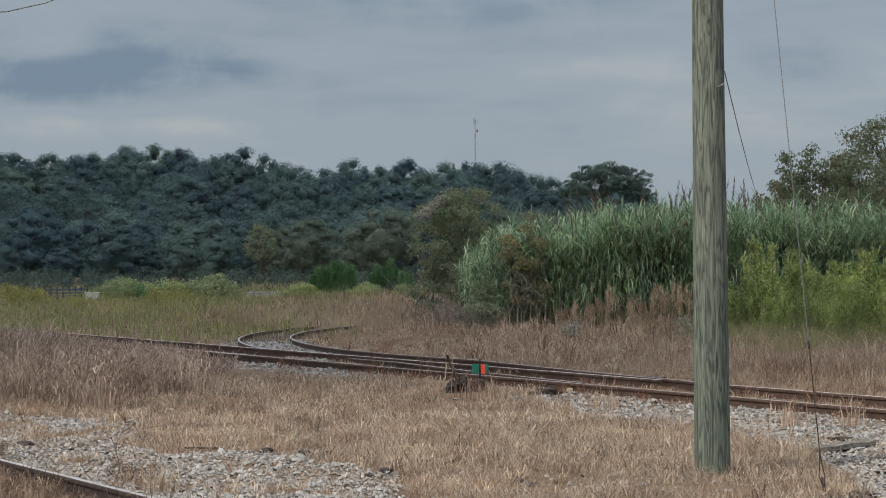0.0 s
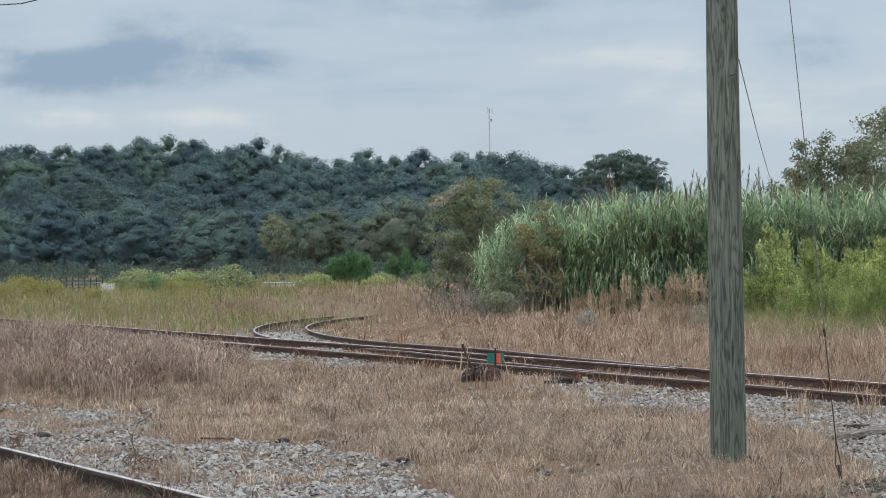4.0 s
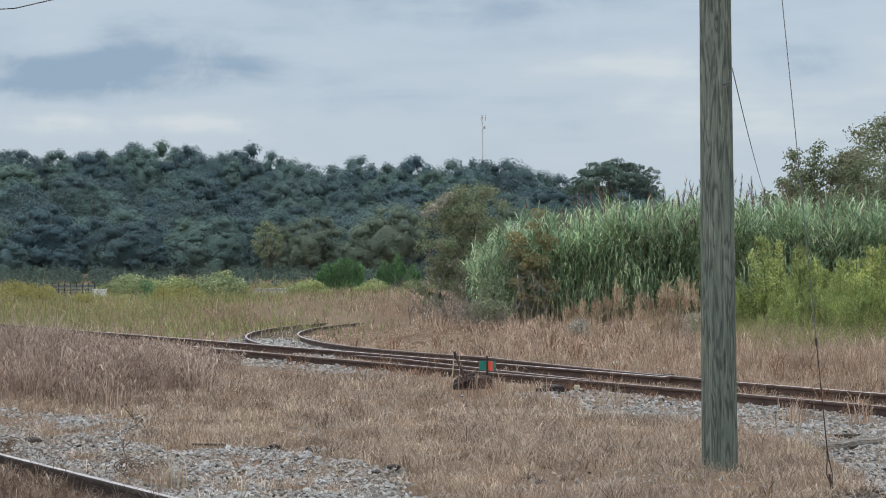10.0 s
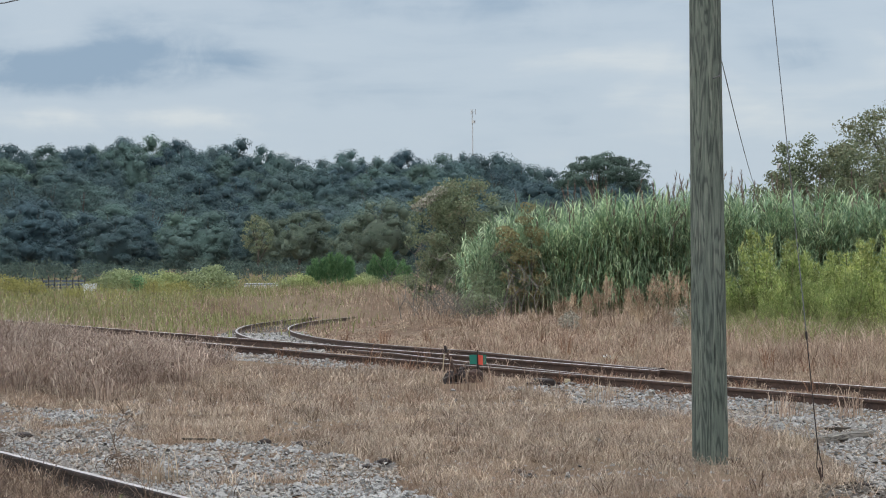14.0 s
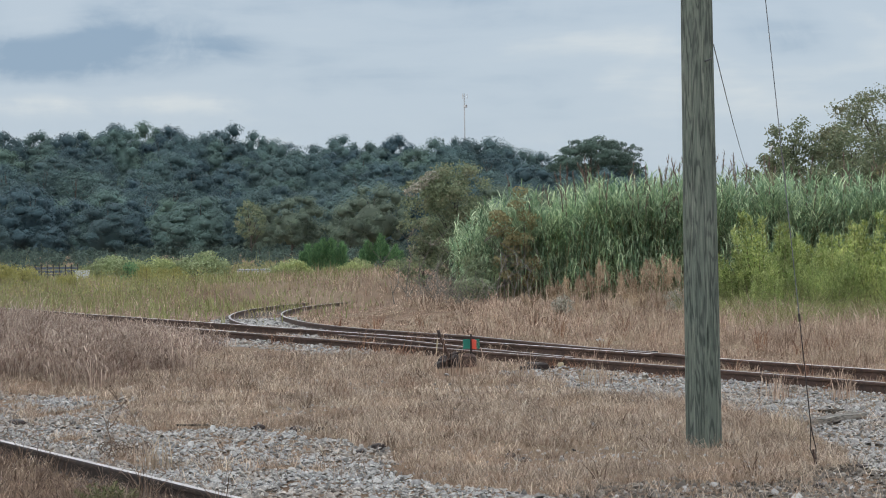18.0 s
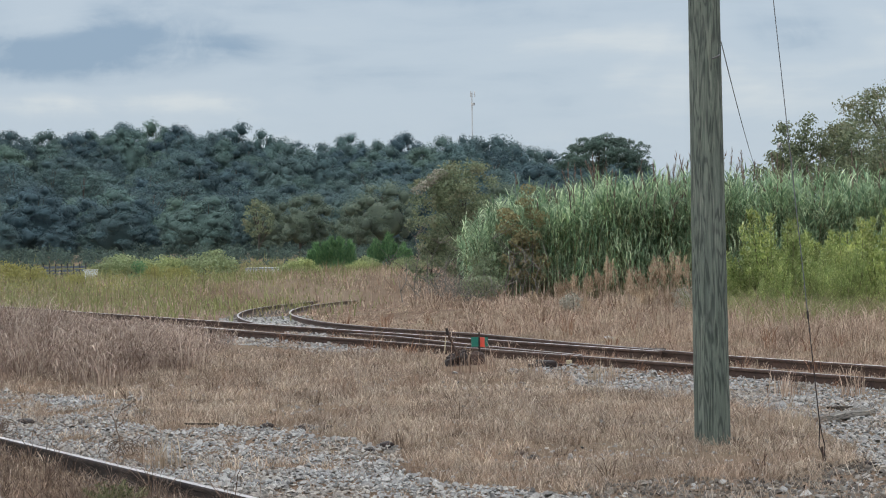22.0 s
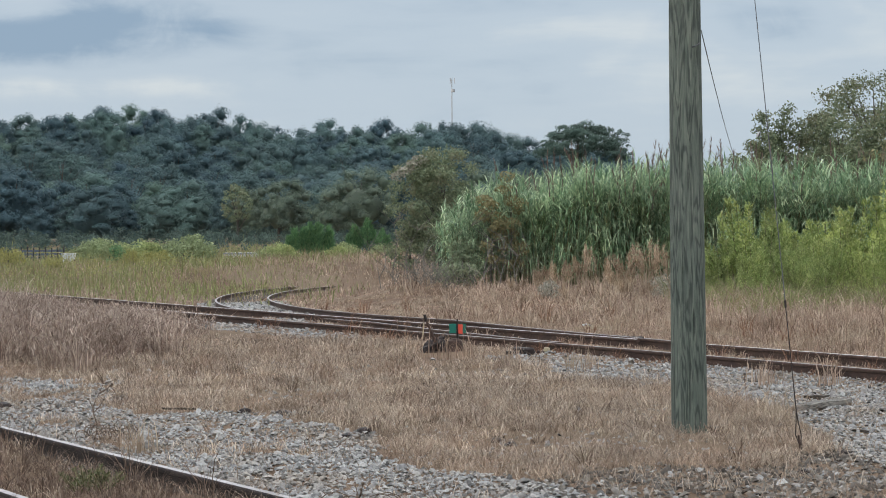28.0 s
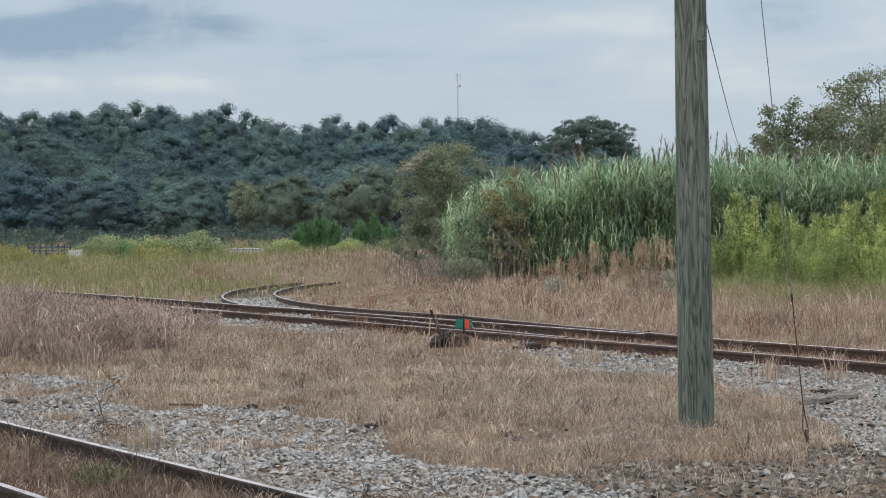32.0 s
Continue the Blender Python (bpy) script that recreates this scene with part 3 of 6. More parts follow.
# ---- tracks ----
PROFILE = [(-0.068, 0.0), (-0.068, 0.011), (-0.018, 0.027), (-0.009, 0.045), (-0.009, 0.118), (-0.034, 0.132), (-0.036, 0.155), (-0.030, 0.168),
           (0.030, 0.168), (0.036, 0.155), (0.034, 0.132), (0.009, 0.118), (0.009, 0.045), (0.018, 0.027), (0.068, 0.011), (0.068, 0.0)]


def rail(pts, ztop, parent, narrow=1.0, label="", head=None, web=None):
    """A flat-bottomed rail swept along points of the plan, its worn head in a second material."""
    bm = bmesh.new()
    P = [Vector((p[0], p[1], 0)) for p in pts]
    rows = []
    for i, p in enumerate(P):
        d = (P[min(i + 1, len(P) - 1)] - P[max(i - 1, 0)]).normalized()
        side = Vector((d.y, -d.x, 0))
        top = pts[i][2] if len(pts[i]) > 2 else ztop
        rows.append([bm.verts.new(p + side * (w_ * narrow) + Vector((0, 0, top - 0.168 + h_))) for w_, h_ in PROFILE])
    k = len(PROFILE)
    for a, b in zip(rows, rows[1:]):
        for j in range(k):
            f = bm.faces.new((a[j], a[(j + 1) % k], b[(j + 1) % k], b[j]))
            f.material_index = 1 if j == 7 else 0
    bm.faces.new(rows[0])
    bm.faces.new(rows[-1][::-1])
    bmesh.ops.recalc_face_normals(bm, faces=bm.faces)
    return part("rail", bm, [web or M_RAIL, head or M_HEAD], parent, label)


def straight(d, s0, s1):
    n = max(2, int(abs(s1 - s0) / 6) + 1)
    return [W(s, d) for s in np.linspace(s0, s1, n)]


_tie_meshes = {}


def tie(parent, s, d, length=2.6, turn=0.0, z=0.0, rnd=None):
    key = round(length, 1)
    if key not in _tie_meshes:
        bm = bmesh.new()
        box(bm, (0, 0, -0.09), (length, 0.22, 0.18), bevel=0.012)
        me = bpy.data.meshes.new("tie")
        bm.to_mesh(me)
        bm.free()
        me.materials.append(M_TIE)
        _tie_meshes[key] = me
    ob = new("tie", _tie_meshes[key])
    x, y = W(s, d)
    ob.matrix_basis = pose(x, y, z, 0, 0, math.degrees(TH) + 90 + turn)
    ob.parent = parent
    return ob


def joint_bar(parent, s, d, ztop, side):
    bm = bmesh.new()
    box(bm, (0, 0, 0), (0.62, 0.022, 0.085), bevel=0.006)
    for i in range(6):
        r = bmesh.ops.create_cone(bm, cap_ends=True, segments=6, radius1=0.017, radius2=0.015, depth=0.03)
        bmesh.ops.rotate(bm, verts=r["verts"], cent=(0, 0, 0), matrix=Matrix.Rotation(radians(90), 3, "X"))
        bmesh.ops.translate(bm, verts=r["verts"], vec=(-0.25 + 0.1 * i, 0.02 * side, 0))
    ob = part("joint_bar", bm, M_RAIL, parent)
    x, y = W(s, d + 0.021 * side)
    ob.matrix_basis = pose(x, y, ztop - 0.09, 0, 0, math.degrees(TH))
    return ob


def tie_plate(parent, s, d, ztop):
    if "plate" not in _tie_meshes:
        bm = bmesh.new()
        box(bm, (0, 0, 0), (0.19, 0.30, 0.018), bevel=0.004)
        for sx, sy in ((-0.06, 0.085), (0.06, -0.085), (0.06, 0.085)):
            box(bm, (sx, sy, 0.022), (0.025, 0.035, 0.03), bevel=0.004)
        me = bpy.data.meshes.new("tie_plate")
        bm.to_mesh(me)
        bm.free()
        me.materials.append(M_RAIL)
        _tie_meshes["plate"] = me
    ob = new("tie_plate", _tie_meshes["plate"])
    x, y = W(s, d)
    ob.matrix_basis = pose(x, y, ztop - 0.168 - 0.004, 0, 0, math.degrees(TH))
    ob.parent = parent


def build_tracks():
    rr = random.Random(5)
    side = tagged(empty("siding_track"), "rusty worn rails of a siding half sunk in gravel and weeds", "railway track", "railway tracks")
    for d in (D_NEAR_A, D_NEAR_B):
        rail(straight(d, -60, 14), Z_SIDE, side, head=M_HEAD_SIDE, web=M_RAIL_SIDE)
    for i in range(44):
        s = -30 + i * 0.53 + rr.uniform(-0.04, 0.04)
        tie(side, s, 5.5 + rr.uniform(-0.05, 0.05), 2.6, rr.uniform(-1.5, 1.5), Z_SIDE - 0.19)
    for i in range(16):
        tie_plate(side, -22.0 + i * 0.53, D_NEAR_A, Z_SIDE)
    main = tagged(empty("main_track"), "rusty straight railway track on pale crushed stone", "railway track", "railway tracks")
    rail(straight(D_MAIN_N, -110, 16), Z_MAIN, main, head=M_HEAD_DULL)
    # the far rail bends off into the branch; the straight far rail begins as a switch point
    rail(straight(D_MAIN_F, -25.0, 16), Z_MAIN, main)
    tip = [W(-26.2, D_MAIN_F - 0.03), W(-31, D_MAIN_F - 0.01)] + straight(D_MAIN_F, -34, -110)
    rail(tip, Z_MAIN, main)
    for i in range(92):
        s = -60 + i * 0.53 + rr.uniform(-0.04, 0.04)
        long_ = -40 < s < -26
        tie(main, s, 17.37 + (0.25 if long_ else 0), 3.1 if long_ else 2.6, rr.uniform(-1.2, 1.2), 0.008)
    for i in range(36):
        tie_plate(main, -33.0 + i * 0.53, D_MAIN_N, Z_MAIN)
        tie_plate(main, -33.0 + i * 0.53, D_MAIN_F, Z_MAIN)
    for s, d, sgn in ((-21.3, D_MAIN_N, -1), (-40.6, D_MAIN_N, -1), (-24.2, D_MAIN_F, -1)):
        joint_bar(main, s, d, Z_MAIN, sgn)
    br = tagged(empty("branch_track"), "rusty curved railway branch sweeping away into dry grass", "railway track", "railway tracks")
    rail([W(-24.9, D_MAIN_F + 0.004)] + branch_points(0.7535, 3, 5.2), Z_MAIN, br, head=M_HEAD_DULL)
    inner = branch_points(-0.7535, 3, 5.6)
    rail(inner, Z_MAIN, br, head=M_HEAD_DULL)
    cl = branch_points(0.0, 3)
    for (x0, y0, z0), (x1, y1, z1) in list(zip(cl, cl[1:]))[30:100]:
        s, d = sd(x0, y0)
        a = math.degrees(math.atan2(y1 - y0, x1 - x0)) - math.degrees(TH)
        tie(br, s, d, 2.6, a + rr.uniform(-2, 2), z0 - Z_MAIN + 0.022)
    # check rail beside the frog
    rail([W(s, D_MAIN_N + 0.06 + 0.05) for s in (-42.5, -40, -38)], Z_MAIN - 0.004, br, 0.8)


build_tracks()

# ---- utility pole with its wires ----
POLE_X, POLE_Y = 2.385, 19.52
GUY_TOP = 9.4


def build_pole():
    p = tagged(empty("utility_pole", (POLE_X, POLE_Y, 0)), "tall weathered greenish treated timber utility pole in dry grass", "utility pole")
    bm = bmesh.new()
    n, sides = 64, 40
    rows = []
    for i in range(n + 1):
        z = -0.25 + 10.25 * i / n
        r = 0.1605 - 0.0047 * z
        row = []
        for k in range(sides):
            a = 2 * math.pi * k / sides
            q = Vector((math.cos(a) * 2.2, math.sin(a) * 2.2, z * 0.5))
            rr_ = r * (1 + 0.018 * noise.noise(q) + 0.010 * noise.noise(q * 4.0))
            row.append(bm.verts.new((math.cos(a) * rr_ - 0.0038 * z, math.sin(a) * rr_, z)))
        rows.append(row)
    for a, b in zip(rows, rows[1:]):
        for k in range(sides):
            bm.faces.new((a[k], a[(k + 1) % sides], b[(k + 1) % sides], b[k]))
    bm.faces.new(rows[-1])
    part("shaft", bm, M_POLE, p, smooth_faces=True)
    # pole step and a bolt
    bm = bmesh.new()
    tube(bm, [(0.03, -0.12, 3.455), (0.05, -0.165, 3.46), (0.085, -0.175, 3.475), (0.10, -0.175, 3.49)], 0.007, 6)
    part("pole_step", bm, M_WIRE, p, "bent galvanised step bolt")
    bm = bmesh.new()
    tube(bm, [(-0.01, -0.125, 3.43), (-0.01, -0.142, 3.43)], 0.012, 8)
    part("bolt", bm, M_RAIL, p)
    # ground wire stapled up the far right side
    bm = bmesh.new()
    tube(bm, [(0.154 - 0.0085 * z, 0.045, z) for z in np.linspace(3.9, 9.8, 14)], 0.011, 6)
    part("riser_cable", bm, M_CABLE, p, "black cable clipped along the pole")


def catenary(bm, a, b, sag, r, n=28, sides=6):
    a, b = Vector(a), Vector(b)
    pts = []
    for i in range(n + 1):
        f = i / n
        q = a.lerp(b, f)
        q.z -= 4 * sag * f * (1 - f)
        pts.append(q)
    tube(bm, pts, r, sides)


def build_wires():
    # guy wire with its grip and anchor rod
    g = tagged(empty("guy_wire", (3.115, 18.0, -0.01)), "steel guy wire with looped grip and anchor rod", "guy wire")
    top = Vector((POLE_X + 0.10 - 3.115, POLE_Y - 18.0, GUY_TOP))
    foot = Vector((0.0, 0.0, 0.02))
    def on(f, dx=0.0):
        v = foot.lerp(top, f)
        return (v.x + dx, v.y, v.z)
    bm = bmesh.new()
    tube(bm, [on(0.042), on(0.25), on(0.5), on(0.75), on(1.0)], 0.0042, 6)
    part("strand", bm, M_WIRE, g)
    bm = bmesh.new()
    tube(bm, [on(0.003), on(0.008, -0.012), on(0.013, -0.026), on(0.022, -0.012), on(0.034), on(0.129)], [0.004, 0.005, 0.0045, 0.0045, 0.0055, 0.0048], 6)
    tube(bm, [on(-0.004, 0.012), on(0.004, 0.012), on(0.013, 0.022), on(0.022, 0.010), on(0.034)], [0.007, 0.006, 0.0045, 0.0045, 0.005], 6)
    part("grip", bm, M_IRON, g, "looped preformed grip")
    bm = bmesh.new()
    tube(bm, [on(-0.02), on(0.004), on(0.012)], [0.007, 0.008, 0.010], 8)
    part("anchor_rod", bm, M_RAIL, g, "rusted anchor eye")
    bm = bmesh.new()
    tube(bm, [on(0.124), on(0.1255), on(0.130), on(0.1315)], [0.006, 0.010, 0.010, 0.006], 8)
    part("clamp", bm, M_IRON, g, "dark wire clamp")
    # service line running away behind the reeds
    w = tagged(empty("service_line"), "thin black service line sagging away from the pole", "cable")
    bm = bmesh.new()
    catenary(bm, (POLE_X + 0.14, POLE_Y + 0.06, 3.62), (13.4, 88.0, 3.9), 0.85, 0.0045)
    part("cable", bm, M_CABLE, w)
    w2 = tagged(empty("overhead_line"), "black overhead cable drooping in a long sag", "cable")
    bm = bmesh.new()
    pts = []
    for i in range(41):
        x = POLE_X - 14.0 * i / 40
        u = abs(x + 4.17)
        pts.append((x, POLE_Y, 4.175 + (0.26 * u * u if u < 2 else 1.04 + 0.97 * (u - 2))))
    tube(bm, pts, 0.006, 6)
    part("cable", bm, M_WIRE, w2)


build_pole()
build_wires()

# ---- switch stand by the main line ----


def build_switch_stand():
    st = tagged(empty("switch_stand", (0.345, 31.95, -0.045)), "dark cast switch stand with green and red target plates", "switch stand")
    bm = bmesh.new()
    for yy in (-0.16, 0.16):
        box(bm, (0.25, yy + 0.35, 0.0), (1.6, 0.2, 0.10), bevel=0.01)
    part("headblock", bm, M_TIE, st, "weathered headblock timbers")
    bm = bmesh.new()
    box(bm, (-0.05, 0, 0.045), (0.56, 0.26, 0.03), bevel=0.006)
    r = bmesh.ops.create_cone(bm, cap_ends=True, segments=20, radius1=0.118, radius2=0.105, depth=0.15)
    bmesh.ops.translate(bm, verts=r["verts"], vec=(0.125, 0, 0.135))
    r = bmesh.ops.create_cone(bm, cap_ends=True, segments=20, radius1=0.105, radius2=0.05, depth=0.04)
    bmesh.ops.translate(bm, verts=r["verts"], vec=(0.125, 0, 0.23))
    part("housing", bm, M_RAIL, st, "rust-brown cast drum housing")
    bm = bmesh.new()
    rr = random.Random(3)
    for i in range(20):
        r = bmesh.ops.create_icosphere(bm, subdivisions=1, radius=rr.uniform(0.035, 0.080))
        for v in r["verts"]:
            v.co *= rr.uniform(0.65, 1.3)
        bmesh.ops.scale(bm, verts=r["verts"], vec=(1.4, 1, rr.uniform(0.6, 1.2)))
        bmesh.ops.rotate(bm, verts=r["verts"], cent=(0, 0, 0), matrix=Matrix.Rotation(rr.uniform(0, 3), 3, "Y"))
        f = rr.random()
        bmesh.ops.translate(bm, verts=r["verts"], vec=(-0.33 + 0.24 * f + rr.uniform(-0.05, 0.05), rr.uniform(-0.07, 0.07), 0.07 + 0.18 * f * rr.random() + rr.uniform(0, 0.06)))
    part("lever_casting", bm, M_IRON, st, "black greasy lever casting")
    bm = bmesh.new()
    tube(bm, [(0.157, 0, 0.22), (0.157, 0, 0.40), (0.157, 0, 0.535)], [0.018, 0.014, 0.013], 8)
    part("spindle", bm, M_IRON, st)
    bm = bmesh.new()
    box(bm, (0.160, 0.012, 0.392), (0.245, 0.005, 0.140))
    part("green_target", bm, M_GREEN, st, "green enamel target plate")
    bm = bmesh.new()
    box(bm, (0, 0, 0), (0.005, 0.24, 0.140))
    q = part("red_target", bm, M_RED, st, "red enamel target plate")
    q.matrix_basis = pose(0.198, -0.118, 0.392, 0, 0, 15)
    bm = bmesh.new()
    tube(bm, [(-0.16, 0, 0.18), (-0.24, -0.01, 0.38), (-0.305, -0.01, 0.53)], [0.022, 0.019, 0.016], 8)
    lever = part("lever", bm, M_RAIL, st, "leaning rusty throw lever")
    bm = bmesh.new()
    tube(bm, [(-0.300, -0.01, 0.50), (-0.322, -0.01, 0.60)], [0.022, 0.020], 8)
    part("grip", bm, M_IRON, lever, "black grip")
    bm = bmesh.new()
    tube(bm, [(-0.355, -0.03, 0.24), (-0.335, -0.03, 0.48)], 0.010, 6)
    part("band", bm, M_YELLOW, lever, "faded yellow strip")
    # connecting rod to the points
    bm = bmesh.new()
    tube(bm, [(0.15, 0.1, 0.06), (1.2, 2.1, 0.06)], 0.018, 6)
    part("connecting_rod", bm, M_IRON, st)
    return st


build_switch_stand()


def build_track_hardware():
    x, y = W(-26.2, 16.42)
    b = tagged(empty("rail_brace", (x, y, 0.0)), "dark iron rail brace with a yellow painted end", "rail brace")
    bm = bmesh.new()
    box(bm, (-0.25, 0.05, 0.07), (0.42, 0.16, 0.10), Matrix.Rotation(TH, 3, "Z"), 0.02)
    box(bm, (-0.05, 0.05, 0.045), (0.9, 0.12, 0.05), Matrix.Rotation(TH * 0.0, 3, "Z"), 0.01)
    part("plate", bm, M_IRON, b)
    bm = bmesh.new()
    box(bm, (0.09, -0.08, 0.095), (0.085, 0.05, 0.055), bevel=0.006)
    part("end_block", bm, M_YELLOW, b, "faded yellow block")


build_track_hardware()


def plank(name, a, b, w, h, mat, label, cat, lift=0.0):
    a, b = Vector(G3(*a)), Vector(G3(*b))
    L_ = (b - a).length
    bm = bmesh.new()
    n = 8
    rr = random.Random(int(L_ * 1000))
    rows = []
    for i in range(n + 1):
        xx = -L_ / 2 + L_ * i / n
        t_ = rr.uniform(0.86, 1.05)
        rows.append([bm.verts.new((xx + (rr.uniform(-0.04, 0.04) if i in (0, n) else 0), sy * w / 2 * rr.uniform(0.9, 1.05), sz * h * t_)) for sy, sz in ((-1, 0), (1, 0), (1, 1), (-1, 1))])
    for p_, q_ in zip(rows, rows[1:]):
        for k in range(4):
            bm.faces.new((p_[k], p_[(k + 1) % 4], q_[(k + 1) % 4], q_[k]))
    bm.faces.new(rows[0][::-1])
    bm.faces.new(rows[-1])
    ob = part(name, bm, mat)
    mid = (a + b) / 2
    ob.matrix_basis = pose(mid.x, mid.y, mid.z + lift, 0, math.degrees(-math.asin((b.z - a.z) / L_)), math.degrees(math.atan2(b.y - a.y, b.x - a.x)))
    return tagged(ob, label, cat)


plank("broken_plank", (3.62, 21.5), (4.36, 22.5), 0.16, 0.05, M_GREYWOOD, "silvered splintered plank lying on gravel", "plank", 0.02)
plank("old_tie_piece", (4.03, 23.0), (4.26, 22.96), 0.06, 0.05, M_TIE, "short dark rotten piece of tie timber on gravel", "timber", 0.0)
plank("dark_timber", (2.95, 34.9), (3.40, 34.1), 0.13, 0.06, M_IRON, "dark charred timber lying in grass beside the rail", "timber", 0.02)
plank("fallen_stick", (-2.75, 22.9), (-2.35, 22.8), 0.03, 0.02, M_TIE, "thin dark fallen stick on dry grass", "stick", 0.03)

# ---- the cloud that takes the sun away ----
CLOUD_FAR = 1050.0
SUN_WAY = Vector((math.sin(_a) * math.cos(_e), math.cos(_a) * math.cos(_e), math.sin(_e)))


def build_cloud():
    """A broad lumpy cloud deck between the sun and the yard, its rim along local y = 0."""
    k = Nodes("white_cloud_vapour", 1.0, 0, 0.0)
    c = k.ramp(k.noise(0.006, 4, 0.6), (0.3, (0.84, 0.86, 0.89)), (0.7, (0.95, 0.95, 0.96)))
    k.colour(c)
    k.translucent(c, 0.92)
    nx, ny = 56, 60
    xs, ys = np.linspace(-480, 480, nx), np.concatenate([np.linspace(0, 60, 14), np.linspace(80, 1150, ny - 14)])
    X, Y = np.meshgrid(xs, ys)
    rim = (10 * np.sin(X * 0.021 + 0.4) + 6 * np.sin(X * 0.047 + 1.0)) * np.clip(np.abs(X) / 80, 0, 1)
    Y = Y + rim * np.exp(-Y / 120)
    thick = np.sqrt(np.clip((ys[:, None] - 0) / 120, 0, 1)) * np.sqrt(np.clip((480 - np.abs(xs[None])) / 120, 0, 1)) * np.sqrt(np.clip((1150 - ys[:, None]) / 120, 0, 1))
    top = thick * (42 + 20 * np.sin(X * 0.03 + Y * 0.011) * np.sin(Y * 0.027) + 9 * np.sin(X * 0.09 + 2) * np.sin(Y * 0.08))
    low = -thick * (16 + 6 * np.sin(X * 0.05 + 1) * np.sin(Y * 0.043))
    v = np.concatenate([np.stack([X, Y, top], -1).reshape(-1, 3), np.stack([X, Y, low - 0.4], -1).reshape(-1, 3)])
    i = (np.arange(ny - 1)[:, None] * nx + np.arange(nx - 1)[None]).ravel()
    f = np.concatenate([np.stack([i, i + 1, i + nx + 1], -1), np.stack([i, i + nx + 1, i + nx], -1)])
    loop = np.concatenate([np.arange(nx), np.arange(1, ny) * nx + nx - 1, (ny - 1) * nx + np.arange(nx - 2, -1, -1), np.arange(ny - 2, 0, -1) * nx])
    nxt, n = np.roll(loop, -1), nx * ny
    f = np.concatenate([f, f[:, ::-1] + n, np.stack([loop, loop + n, nxt + n], -1), np.stack([loop, nxt + n, nxt], -1)])
    ob = np_mesh("cloud", v, f, k.mat)
    return tagged(ob, "broad white cloud drifting across the sun", "cloud", kind="structure")


cloud = build_cloud()


def motions():
    """The cloud's rim passes over the yard towards the camera in the first seconds, then drifts on."""
    rows = []
    for t in (0.0, 2.0, 4.0, 8.0, 16.0, 24.0, 32.0):
        at = SUN_WAY * CLOUD_FAR + Vector((0, 31.0 - 10.0 * t, 0))
        rows.append((t, pose(at.x, at.y, at.z)))
    walk(cloud, rows)


# ---- crushed stone ----


def stones(x, y, size, lift=0.0):
    """Angular stones: squashed, knocked octahedra with a cut top."""
    n = len(x)
    base = np.array([(1, 0, 0), (0.3, 0.95, 0.1), (-0.8, 0.6, 0), (-0.85, -0.5, 0.1), (0.2, -1, 0), (0.45, 0.35, 0.75), (-0.4, 0.25, 0.85), (-0.05, -0.55, 0.7)])
    tri = np.array([(0, 1, 5), (1, 6, 5), (1, 2, 6), (2, 3, 6), (3, 7, 6), (3, 4, 7), (4, 0, 7), (0, 5, 7), (5, 6, 7)])
    v = base[None] * rng.uniform(0.6, 1.35, (n, 8, 1)) * (1 + rng.normal(0, 0.16, (n, 8, 3)))
    v[:, :, 2] *= rng.uniform(0.45, 1.0, (n, 1))
    a = rng.uniform(0, 2 * np.pi, n)
    tx, ty = rng.normal(0, 0.25, n), rng.normal(0, 0.25, n)
    c, s = np.cos(a)[:, None], np.sin(a)[:, None]
    X, Y = v[:, :, 0] * c - v[:, :, 1] * s, v[:, :, 0] * s + v[:, :, 1] * c
    Z = v[:, :, 2] + X * tx[:, None] + Y * ty[:, None]
    sz = size[:, None]
    out = np.stack([x[:, None] + X * sz, y[:, None] + Y * sz, (gz(x, y) + lift)[:, None] + Z * sz + sz * 0.15], -1)
    f = (np.arange(n) * 8)[:, None, None] + tri[None]
    return out.reshape(-1, 3), f.reshape(-1, 3)


